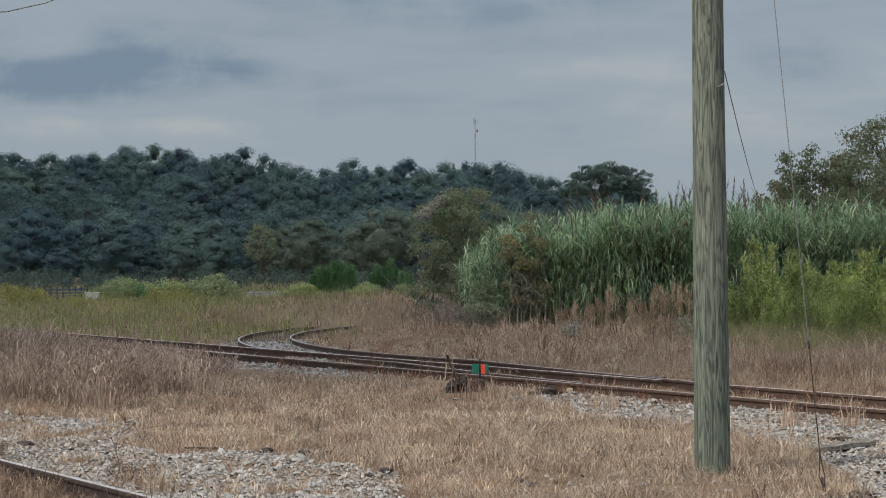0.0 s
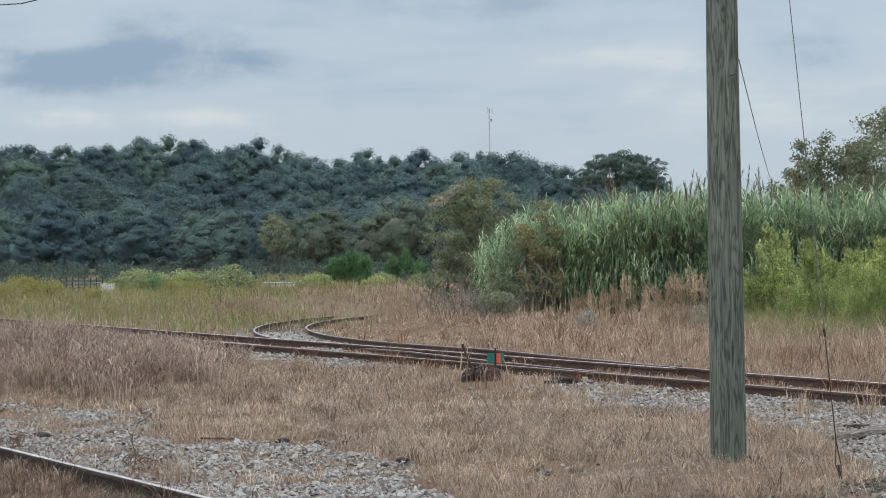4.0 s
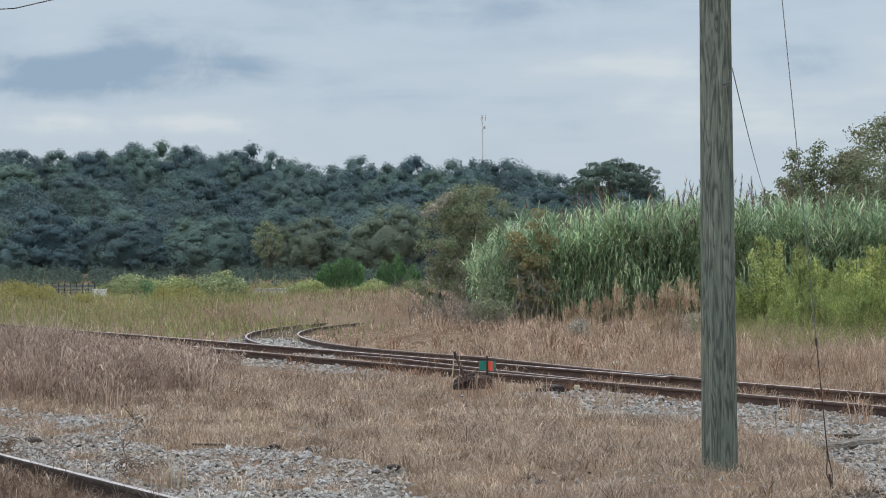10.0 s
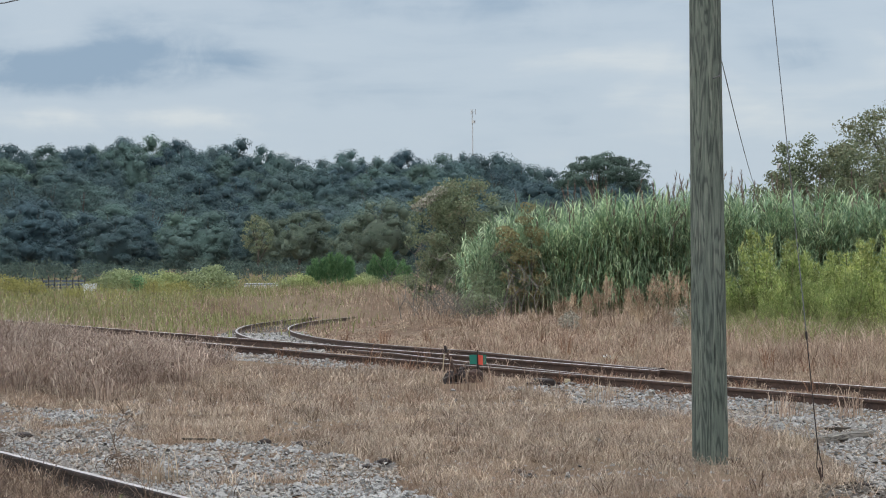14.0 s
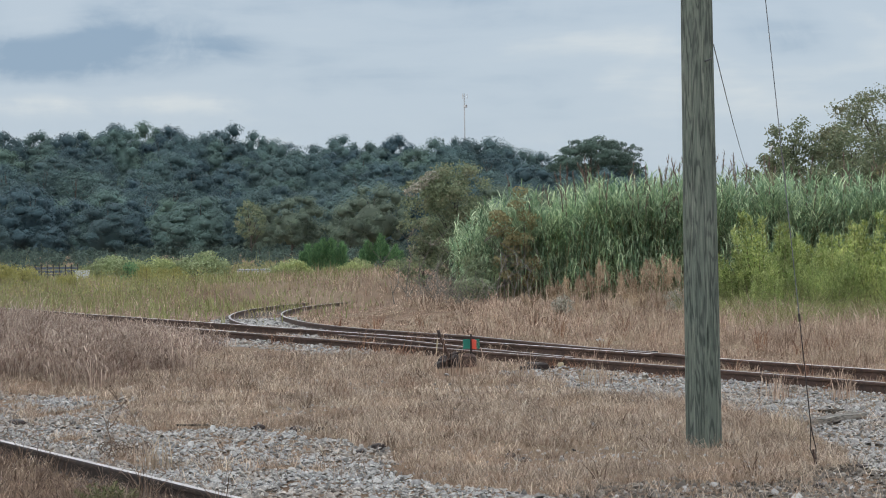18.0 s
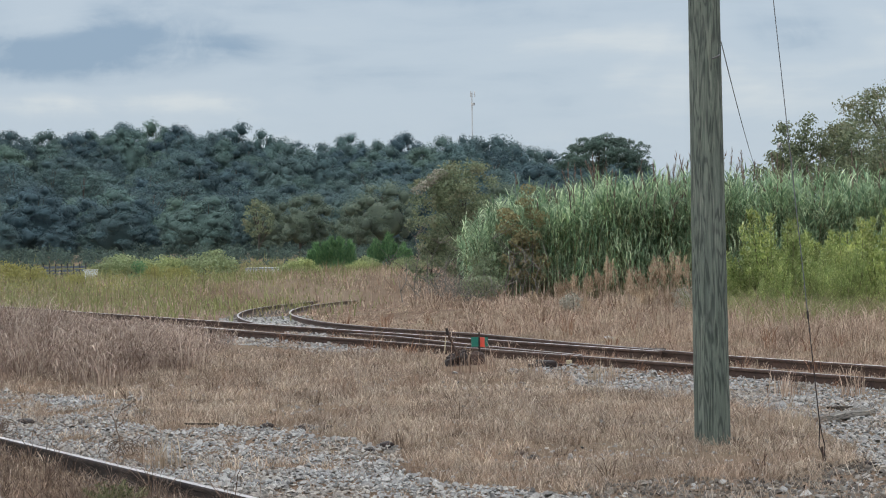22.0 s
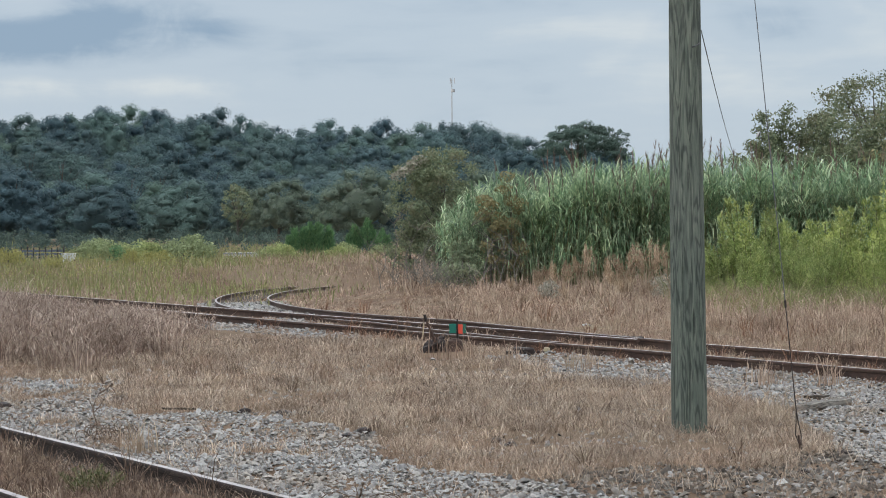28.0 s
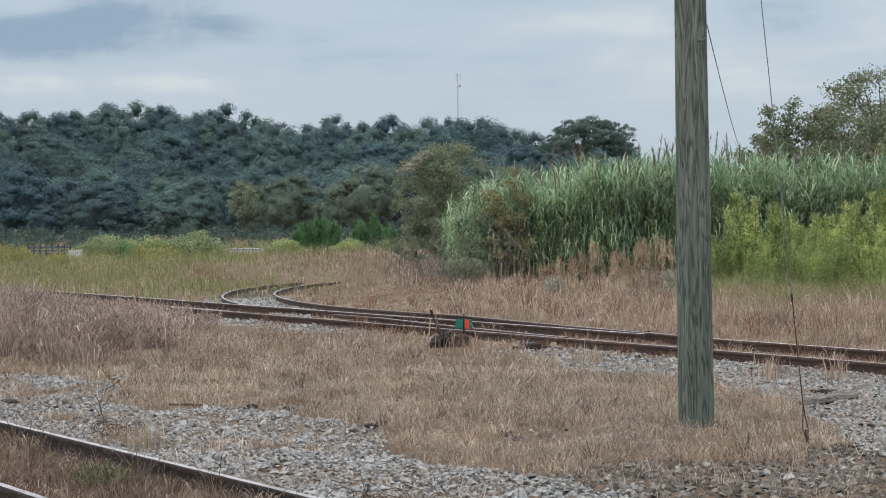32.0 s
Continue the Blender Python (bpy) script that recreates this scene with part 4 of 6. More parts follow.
def build_ballast():
    sets = []
    for y0, y1, dens, lo, hi in ((12.0, 19.0, 800, 0.0105, 0.0250), (19.0, 28.0, 560, 0.0105, 0.0240), (28.0, 44.0, 170, 0.016, 0.030), (44, 68, 130, 0.022, 0.04)):
        x, y = wedge(y0, y1, dens)
        keep = gravel_amount(x, y) > 0.5
        stray = (rng.random(len(x)) < np.where((lump(x, y, 1.1, 7.0) > 0.3) | bare_soil(x, y), 0.08, 0.015)) & (y < 30) & (sd(x, y)[1] > 6.4)
        x, y = x[keep | stray], y[keep | stray]
        sets.append(stones(x, y, rng.uniform(lo, hi, len(x)) * np.where(rng.random(len(x)) < 0.06, 1.7, 1.0), lift=rng.uniform(-0.012, 0.02, len(x))))
    # ballast between the rails
    s = rng.uniform(-60, -14, 5200)
    d = rng.uniform(16.75, 18.0, 5200)
    x, y = W(s, d)
    ok = (np.abs(x) < 0.236 * y) & (lump(x, y, 1.7, 3.0) > -0.15)
    between = stones(x[ok], y[ok], rng.uniform(0.014, 0.030, ok.sum()), lift=-0.012)
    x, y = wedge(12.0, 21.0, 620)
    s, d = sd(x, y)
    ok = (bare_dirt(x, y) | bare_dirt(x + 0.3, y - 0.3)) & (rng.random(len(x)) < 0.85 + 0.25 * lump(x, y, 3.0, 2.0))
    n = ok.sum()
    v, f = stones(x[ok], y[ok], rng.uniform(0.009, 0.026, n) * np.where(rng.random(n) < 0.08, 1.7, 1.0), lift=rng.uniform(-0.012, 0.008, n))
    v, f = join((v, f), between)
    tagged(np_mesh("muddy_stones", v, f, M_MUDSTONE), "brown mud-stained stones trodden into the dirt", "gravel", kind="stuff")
    v, f = join(*sets)
    return tagged(np_mesh("ballast_stones", v, f, M_STONE), "pale grey crushed limestone ballast scattered beside the rails", "gravel", kind="stuff")


def off_track(x, y, keep=0.06):
    """False on the rails and on the stones."""
    s, d = sd(x, y)
    r = np.minimum(np.minimum(np.abs(d - D_NEAR_A), np.abs(d - D_NEAR_B)), np.minimum(np.abs(d - D_MAIN_N), np.abs(d - D_MAIN_F)))
    on_branch = (np.abs(d - curve_d(s)) < 1.1) & (s < -41) & (s > -60)
    ok = (r > keep) & ~on_branch
    ok &= (d < 6.17) | (d > 6.34)
    ok &= ((x - 0.26) / 0.46) ** 2 + ((y - 30.6) / 1.8) ** 2 > 1
    ok &= (x - POLE_X) ** 2 + (y - POLE_Y) ** 2 > 0.17 ** 2
    return ok


def bare_dirt(x, y):
    """The trodden patch by the siding's gravel."""
    s, d = sd(x, y)
    return (s > -13.75 + 0.4 * lump(x, y, 2.0, 1.0)) & (d > 8.5) & (d < 12.0)


def bare_soil(x, y):
    """Worn reddish patches in the short grass, 0 or 1."""
    return ((lump(x, y, 0.9, 5.2) > 0.50) | (lump(x, y, 2.1, 8.3) > 0.56) | (lump(x, y, 3.7, 2.9) > 0.66)) & (y < 34)


def kept_low(x, y):
    """Short grass at the pole's foot, the guy wire's anchor and the switch stand."""
    a = 1 - 0.5 * np.exp(-((x - POLE_X) ** 4 / 0.0025 + (y - POLE_Y + 0.6) ** 4 / 0.5))
    a = a * (1 - 0.8 * np.exp(-((x - 0.30) ** 4 / 0.03 + (y - 31.3) ** 4 / 0.4)))
    return a * (1 - 0.85 * np.exp(-((x - 3.09) ** 4 / 0.0002 + (y - 17.6) ** 4 / 0.2)))


def tufts(cx, cy, per, spread, h, w, lean, segs=2):
    """Tufts of blades that spring from one crown and fan outwards."""
    n = len(cx)
    k = np.repeat(np.arange(n), per)
    a = rng.uniform(0, 2 * np.pi, len(k))
    q = spread * np.sqrt(rng.random(len(k)))
    size = np.repeat(rng.gamma(4.0, 0.24, n).clip(0.3, 2.0), per)
    x, y = cx[k] + np.cos(a) * q, cy[k] + np.sin(a) * q
    hh = np.repeat(h, per) * size * rng.uniform(0.35, 1.15, len(k))
    tilt = lean * (0.35 + 0.9 * q / spread) * rng.uniform(0.5, 1.5, len(k))
    return blades(x, y, gz(x, y) - 0.006, hh, w * rng.uniform(0.55, 1.5, len(k)), tilt, segs, a + rng.normal(0, 0.6, len(k)))


def build_short_grass():
    sets = []
    for y0, y1, dens, w, per in ((12.0, 18.0, 62, 0.0042, 17), (18.0, 25.0, 50, 0.0052, 16), (25.0, 36.0, 32, 0.0078, 16)):
        x, y = wedge(y0, y1, dens)
        n = len(x)
        s, d = sd(x, y)
        g = gravel_amount(x, y)
        patch = lump(x, y, 2.6, 0.3) + 0.5 * lump(x, y, 7.0, 1.7)
        p = np.clip(0.74 + 0.50 * patch, 0.15, 1.0)
        p = np.where(g > 0.5, 0.03 + 0.3 * (lump(x, y, 3.3, 9.0) > 0.76), p)
        p = p * (1 - 0.85 * bare_soil(x, y))
        p = np.where(bare_dirt(x, y), p * 0.12, p)
        p = np.where(d < 6.1, p * 0.18, p)
        ok = (rng.random(n) < p) & off_track(x, y, 0.09) & (d < 16.4)
        x, y, d, patch = x[ok], y[ok], d[ok], patch[ok]
        n = len(x)
        clump = np.exp(-((x - 2.95) ** 2 / 0.20 + (y - 20.9) ** 2 / 0.8))
        root = kept_low(x, y)
        h = np.clip((0.098 + 0.062 * patch) * (1 + 1.3 * clump) * root * np.where(d < 6.2, 1.3, 1.0) * np.where(y > 25, 1.15, 1.0), 0.015, 0.34)
        sets.append(tufts(x, y, per, 0.07, h * (1.2 if y0 < 25 else 1.0), w, 1.5 if y0 < 25 else 1.25, 3 if y0 < 25 else 2))
    for y0, y1, dens, w in ((12.0, 18.0, 850, 0.0046), (18.0, 25.0, 620, 0.0058), (25.0, 36.0, 260, 0.0085)):
        # matted straw lying between the tufts
        x, y = wedge(y0, y1, dens)
        s, d = sd(x, y)
        p = np.where(gravel_amount(x, y) > 0.5, 0.03, np.where(d < 6.1, 0.18, 0.75))
        p = np.where(bare_dirt(x, y), p * 0.15, p) * np.clip(kept_low(x, y) * 1.5 - 0.3, 0, 1) * (1 - 0.75 * bare_soil(x, y))
        ok = (rng.random(len(x)) < p) & off_track(x, y, 0.09) & (d < 16.4)
        x, y = x[ok], y[ok]
        m = len(x)
        sets.append(blades(x, y, gz(x, y) + rng.uniform(0.0, 0.025, m), rng.uniform(0.08, 0.27, m), w * rng.uniform(0.6, 1.3, m), rng.uniform(1.0, 2.3, m), 2))
    v, f = join(*sets)
    return tagged(np_mesh("short_dry_grass", v, f, M_DRY), "short straw-coloured dry grass around the gravel", "grass", kind="stuff")


def build_dark_tufts():
    """Small dark dead tufts scattered through the pale short grass."""
    x, y = wedge(14.0, 33.0, 1.1)
    s, d = sd(x, y)
    ok = (d > 8.6) & (d < 16.0) & (gravel_amount(x, y) < 0.5) & off_track(x, y, 0.3) & ~bare_dirt(x, y)
    x, y = x[ok], y[ok]
    n = len(x)
    v, f = tufts(x, y, 26, 0.06, rng.uniform(0.06, 0.20, n), 0.0060, 0.8, 3)
    tagged(np_mesh("dark_grass_tufts", v, f, M_SIDING), "small dark dead tufts among pale short grass", "grass", kind="stuff")


def build_tussocks():
    """Thick pale tussocks standing out of the short grass."""
    x, y = wedge(14.5, 27.0, 2.6)
    s, d = sd(x, y)
    ok = (d > 8.8) & (d < 15.4) & (gravel_amount(x, y) < 0.5) & off_track(x, y, 0.3) & ~bare_dirt(x, y) & (lump(x, y, 1.2, 3.0) > -0.25) & (kept_low(x, y) > 0.8)
    x, y = np.append(x[ok], [2.78, 2.98, 3.16, 2.88]), np.append(y[ok], [20.7, 20.9, 20.6, 21.1])
    n = len(x)
    v, f = tufts(x, y, 85, 0.15, rng.uniform(0.10, 0.19, n), 0.0055, 1.35, 3)
    tagged(np_mesh("pale_grass_tussocks", v, f, M_TUSSOCK), "thick pale straw tussocks in the short dry grass", "grass", kind="stuff")


def build_siding_weeds():
    """Rust-brown growth between and beside the siding's rails."""
    x, y = wedge(12.0, 26.0, 50)
    s, d = sd(x, y)
    ok = (d < 6.17) & (d > 2.0) & off_track(x, y, 0.09) & (rng.random(len(x)) < 0.7 + 0.4 * lump(x, y, 2.2, 4.0))
    x, y = x[ok], y[ok]
    n = len(x)
    v, f = tufts(x, y, 22, 0.09, rng.uniform(0.11, 0.26, n), 0.0050, 0.9, 3)
    tagged(np_mesh("siding_weeds", v, f, M_SIDING), "rust-brown dry weeds between the siding rails", "weeds", kind="stuff")


def build_tall_grass():
    """Dead waist-high stand left of the switch, and taller stems scattered along the line."""
    x, y = wedge(27.0, 50.0, 21)
    s, d = sd(x, y)
    e = 0.6 * lump(x, y, 1.3, 2.2)
    inside = (d > np.interp(s, [-60, -33, -30, -28, -26], [9.0, 9.2, 9.4, 9.7, 11]) + 0.5 * e) & (d < 16.2) & (x < np.interp(y, [28, 31, 35, 42, 50], [-4.7, -4.1, -4.0, -4.5, -5.4]) + e)
    x, y, d = x[inside], y[inside], d[inside]
    edge = np.clip(0.5 + 0.5 * lump(x, y, 1.6, 1.0), 0.0, 1)
    h = np.minimum(0.60 * (0.70 + 0.5 * edge), 0.25 + 0.13 * smooth(-x / y, 0.15, 0.19) + 0.43 * (1 - smooth(d, 9.8, 15.6)))
    a = tufts(x, y, 14, 0.24, h * 1.05, 0.0105, 0.8, 3)
    # curled leaves along the stems
    k = np.repeat(np.arange(len(x)), 12)
    m = len(k)
    bx, by = x[k] + rng.normal(0, 0.2, m), y[k] + rng.normal(0, 0.2, m)
    b = blades(bx, by, gz(bx, by) + h[k] * rng.uniform(0.15, 0.95, m), rng.uniform(0.10, 0.28, m), rng.uniform(0.010, 0.018, m), rng.uniform(1.0, 3.4, m), 3)
    v, f = join(a, b)
    tagged(np_mesh("tall_dead_grass", v, f, M_TALL), "dense knee-high stand of dead brown grass", "grass", kind="stuff")
    # taller dead stems by the switch stand and the siding
    cx = np.array([-0.05, 0.30, -0.25, 0.62, 3.9, 4.6, 1.2, 2.0, -2.5, 3.3, -1.2])
    cy = np.array([30.5, 30.2, 30.7, 30.4, 24.9, 24.6, 29.2, 27.6, 19.0, 20.6, 26.0])
    # and in the ballast against the rails
    es, ed = rng.uniform(-36, -13, 130), np.where(rng.random(130) < 0.5, D_MAIN_N - 0.18, rng.uniform(D_MAIN_N + 0.2, D_MAIN_F - 0.2, 130))
    ex, ey = W(es, ed)
    v2, f2 = tufts(ex, ey, 24, 0.10, rng.gamma(4, 0.035, 130).clip(0.06, 0.3), 0.007, 0.8, 3)
    tagged(np_mesh("ballast_weeds", v2, f2, M_RUSTGRASS), "reddish dry weeds growing against the rails", "weeds", kind="stuff")
    i = rng.integers(0, len(cx), 520)
    x, y = cx[i] + rng.normal(0, 0.10, 520), cy[i] + rng.normal(0, 0.16, 520)
    v, f = blades(x, y, gz(x, y), rng.gamma(8, 0.034, 520), rng.uniform(0.006, 0.012, 520), np.abs(rng.normal(0.3, 0.25, 520)), 3)
    tagged(np_mesh("rusty_grass_tufts", v, f, M_FIELD), "rusty brown upright grass tufts by the track", "grass", kind="stuff")


def reed_front(x):
    return np.interp(x, [0.3, 0.4, 0.9, 1.6, 3, 6, 10, 16, 22], [300, 66.5, 63.5, 62.0, 62.2, 62.5, 62.0, 60.5, 59.5])


def build_field_grass():
    sets = []
    for y0, y1, dens, w, per in ((24.0, 40.0, 21, 0.0085, 18), (40.0, 56.0, 12, 0.014, 17), (56.0, 72.0, 6, 0.019, 14)):
        x, y = wedge(y0, y1, dens)
        s, d = sd(x, y)
        n = len(x)
        patch = lump(x, y, 0.8, 4.4)
        line = (d > 16.8) & (d < 18.0)
        p = np.where(line, 0.15 + 0.35 * (lump(x, y, 1.7, 3.0) < -0.15), np.clip(0.80 + 0.35 * patch, 0.25, 1))
        p = np.where(d < 16.5, 0, p)
        p = np.where(gravel_amount(x, y) > 0.5, 0.03, p)
        ok = (rng.random(n) < p) & off_track(x, y, 0.16) & (y < reed_front(x) + 1.0)
        x, y, d, s, patch, line = x[ok], y[ok], d[ok], s[ok], patch[ok], line[ok]
        rise = (0.34 + 0.66 * smooth(d + 1.2 * lump(x, y, 1.9, 3.3), 18.8, 23.5)) * (0.85 + 0.35 * lump(x, y, 6.0, 1.0))
        rise = rise * np.where((d - curve_d(s) > -4.0) & (d - curve_d(s) < 5.0) & (s > -84) & (s < -40), 0.26, 1.0) * np.where((d < curve_d(s)) & (s < -44), 0.40, 1.0)
        rise = rise * np.where((d < 20.6 + 0.6 * patch) & (d > 18) & (s < -40), 0.32, 1.0)
        h = np.clip(0.42 * (1 + 0.3 * patch) * np.where(line, 0.30, rise), 0.05, 0.7)
        sets.append(tufts(x, y, per, 0.15, h * np.where((x > 5) & (y < 47), 1.2, 1.0), w, 1.1))
    v, f = join(*sets)
    tagged(np_mesh("field_grass", v, f, M_FIELD), "rust-brown knee-high dry field grass behind the track", "grass", kind="stuff")
    # rusty taller clumps and a green fringe under the weeds
    m = 30
    s_, d_ = rng.uniform(-50, -24, m), rng.uniform(19.5, 27, m)
    cx, cy = W(s_, d_)
    ok = off_track(cx, cy, 0.3) & (gravel_amount(cx, cy) < 0.5) & (np.abs(d_ - curve_d(s_)) > 1.5)
    cx, cy = cx[ok], cy[ok]
    m = len(cx)
    v, f = tufts(cx, cy, 26, 0.10, rng.uniform(0.25, 0.46, m), 0.012, 0.55, 3)
    tagged(np_mesh("rusty_field_clumps", v, f, M_RUSTGRASS), "reddish brown upright grass clumps in the field", "grass", kind="stuff")
    m = 820
    cx = rng.uniform(5.6, 13.0, m)
    cy = 46.0 - 0.25 * (cx - 9) + rng.normal(0, 2.2, m)
    v, f = tufts(cx, cy, 20, 0.18, rng.uniform(0.25, 0.6, m), 0.016, 0.7, 3)
    tagged(np_mesh("green_grass_fringe", v, f, M_OLIVE), "greenish long grass under the yellow-green weeds", "grass", kind="stuff")
    # strip left of the branch and the wide field towards the shrubs
    x, y = wedge(46.0, 150.0, 24)
    s, d = sd(x, y)
    ok = (d > 20.2 + 0.5 * lump(x, y, 1.1, 2.0)) & off_track(x, y, 0.1) & (y < reed_front(x) + 1) & ((d - curve_d(s) < -4.0) | (d - curve_d(s) > 6.0) | (s < -86) | (rng.random(len(x)) < 0.08)) & ((y > 70) | (x < -3.5))
    green = (x / y < -0.075 + 0.02 * lump(x, y, 0.4, 2)) & (y > 70)
    ok &= ~green | (rng.random(len(x)) < 0.3)
    x, y = x[ok], y[ok]
    n = len(x)
    v1 = blades(x, y, gz(x, y), rng.gamma(7, 0.052, n) * (0.45 + 0.55 * smooth(y + 4 * lump(x, y, 0.7, 1), 56, 72)), rng.uniform(0.016, 0.036, n), np.abs(rng.normal(0.9, 0.5, n)), 2)
    tagged(np_mesh("far_field_grass", *v1, M_FIELD), "brown dry grass of the far field", "grass", kind="stuff")
    x, y = wedge(54.0, 146.0, 23)
    e = lump(x, y, 0.25, 1.1)
    ok = (x < -2.0) & (rng.random(len(x)) < np.clip(smooth(y * 0.5 + 6 * e - 3.2 * x, 52, 84), 0.03, 0.95)) & (y > 55)
    x, y = x[ok], y[ok]
    n = len(x)
    v2 = blades(x, y, gz(x, y), rng.gamma(6, 0.072, n) * (1 + 0.45 * lump(x, y, 0.9, 2)), rng.uniform(0.018, 0.042, n), np.abs(rng.normal(0.9, 0.5, n)), 2)
    tagged(np_mesh("olive_field_weeds", *v2, M_OLIVE), "olive green waist-high weeds of the far field", "weeds", kind="stuff")
    cx, cy = rng.uniform(-24, -10.5, 60), rng.uniform(78, 104, 60)
    i = rng.integers(0, 60, 9000)
    x, y = cx[i] + rng.normal(0, 0.7, 9000), cy[i] + rng.normal(0, 0.9, 9000)
    p = np.stack([x, y, gz(x, y) + rng.uniform(0.35, 0.72, 9000)], -1)
    p = p[rng.random(9000) < 0.28]
    tagged(np_mesh("goldenrod", *leaves(p, np.array([[0, -0.4, 0.8]]), 0.075, 0.6, 0.6), M_GOLD), "yellow goldenrod blooms among field weeds", "wildflowers", kind="stuff")


# ---- reeds ----


def build_reeds():
    n = 1500
    x = rng.uniform(0.5, 15.8, n)
    y = reed_front(x) + rng.gamma(1.4, 1.3, n)
    ok = (x > 1.4) | (rng.random(n) < 0.4)
    x, y = x[ok], y[ok]
    n = len(x)
    depth = y - reed_front(x)
    tall = np.interp(x, [0.5, 1.2, 2.5, 4.5, 7, 10, 13, 16], [1.9, 2.3, 2.8, 3.15, 3.25, 3.3, 3.2, 3.0]) + 0.07 * np.minimum(depth, 3)
    h = tall * rng.uniform(0.76, 1.05, n) * (1 + 0.06 * lump(x, y, 2.2, 1.0))
    z = gz(x, y)
    az = rng.uniform(0, 2 * np.pi, n)
    out = np.where(depth < 0.8, -0.5 * np.pi + rng.normal(0, 0.9, n), az)
    lean = np.abs(rng.normal(0.10, 0.09, n)) + np.where(depth < 0.6, 0.10, 0)
    st = blades(x, y, z, h, rng.uniform(0.022, 0.032, n), lean, 3, out)
    tagged(np_mesh("reed_stalks", *st, M_STALK), "tan upright stalks of a giant reed stand", "reeds", kind="stuff")
    sets = []
    for j in range(34):
        f = 0.12 + 0.89 * (j + rng.random(n)) / 34
        if j < 12:
            k = rng.random(n) < np.where(depth < 1.0, 0.30 + 0.05 * j, 0.10)
        else:
            k = np.ones(n, bool)
        b = lean * f ** 1.7
        bx = x + np.cos(out) * h * np.sin(b) * f
        by = y + np.sin(out) * h * np.sin(b) * f
        bz = z + h * f * np.cos(b)
        L_ = rng.uniform(0.42, 0.90, n) * (1.0 - 0.15 * f)
        la = rng.uniform(0, 2 * np.pi, n)
        # arching: up and out, then hanging
        sets.append(arch(bx[k], by[k], bz[k], L_[k], rng.uniform(0.020, 0.042, n)[k], la[k], (rng.uniform(0.35, 1.0, n) * (0.55 + 0.55 * f ** 2))[k], np.interp(f, [0.3, 0.75, 1.0], [1.3, 0.95, 0.45])[k]))
    k = np.where(depth < 1.0)[0]
    k = np.repeat(k, 5)
    f = rng.uniform(0.22, 0.68, len(k))
    sets.append(arch(x[k] + rng.normal(0, 0.08, len(k)), y[k] - rng.uniform(0.0, 0.3, len(k)), z[k] + h[k] * f, rng.uniform(0.35, 0.75, len(k)), rng.uniform(0.020, 0.038, len(k)), rng.normal(-0.5 * np.pi, 1.2, len(k)), rng.uniform(0.2, 0.7, len(k)), np.full(len(k), 1.35)))
    v, f = join(*sets)
    tagged(np_mesh("reed_leaves", v, f, M_REED), "arching grey-green strap leaves of giant reeds", "reeds", kind="stuff")
    # plumes
    k = np.where((rng.random(n) < 0.085) & (x > 2.6))[0]
    sets = []
    for i in k:
        m = 34
        t_ = rng.random(m)
        L_ = rng.uniform(0.40, 0.75)
        tip = np.array([x[i] + np.cos(out[i]) * h[i] * np.sin(lean[i]), y[i] + np.sin(out[i]) * h[i] * np.sin(lean[i]), z[i] + h[i] * 0.98])
        lx = rng.normal(0, 0.16)
        px = tip[0] + lx * t_ + rng.normal(0, 0.018, m) * (1.15 - t_)
        py = tip[1] + rng.normal(0, 0.018, m)
        pz = tip[2] + 0.12 + t_ * L_
        sets.append(blades(px, py, pz, rng.uniform(0.09, 0.20, m), rng.uniform(0.014, 0.030, m), np.abs(rng.normal(0.25, 0.15, m)), 1))
        sets.append(blades(tip[:1], tip[1:2], tip[2:3] - 0.25, np.array([L_ + 0.35]), np.array([0.03]), np.array([abs(lx) * 1.2]), 2, np.array([0.0 if lx > 0 else np.pi])))
    v, f = join(*sets)
    tagged(np_mesh("reed_plumes", v, f, M_PLUME), "dark brown feathery plumes above the reeds", "reed plumes", kind="stuff")


def arch(x, y, z, L_, w, az, up, droop):
    """Strap leaves that rise, arch over and hang."""
    n = len(x)
    k = 4
    px, py = -np.sin(az), np.cos(az)
    ang = np.clip(1.35 * up, 0.1, 1.35)
    cx, cy, cz = x.copy(), y.copy(), z.copy()
    rows = []
    step = L_ / k
    for i in range(k + 1):
        wd = w * 0.5 * (0.55, 1.0, 0.85, 0.5, 0.0)[i]
        if i < k:
            rows.append(np.stack([cx - px * wd, cy - py * wd, cz], -1))
            rows.append(np.stack([cx + px * wd, cy + py * wd, cz], -1))
        else:
            rows.append(np.stack([cx, cy, cz], -1))
        cx = cx + np.cos(az) * np.cos(ang) * step
        cy = cy + np.sin(az) * np.cos(ang) * step
        cz = cz + np.sin(ang) * step
        ang = ang - rng.uniform(0.35, 0.85, n) * droop
    v = np.stack(rows, 1).reshape(-1, 3)
    tri = []
    for i in range(k - 1):
        a = 2 * i
        tri += [(a, a + 1, a + 3), (a, a + 3, a + 2)]
    tri.append((2 * k - 2, 2 * k - 1, 2 * k))
    f = (np.arange(n) * (2 * k + 1))[:, None, None] + np.array(tri)[None]
    return v, f.reshape(-1, 3)


# ---- bushes and trees ----


def icosphere_arrays(sub):
    bm = bmesh.new()
    bmesh.ops.create_icosphere(bm, subdivisions=sub, radius=1.0)
    v = np.array([x_.co[:] for x_ in bm.verts])
    f = np.array([[q.index for q in x_.verts] for x_ in bm.faces])
    bm.free()
    return v, f


ICO = icosphere_arrays(1)
ICO_FINE = icosphere_arrays(3)


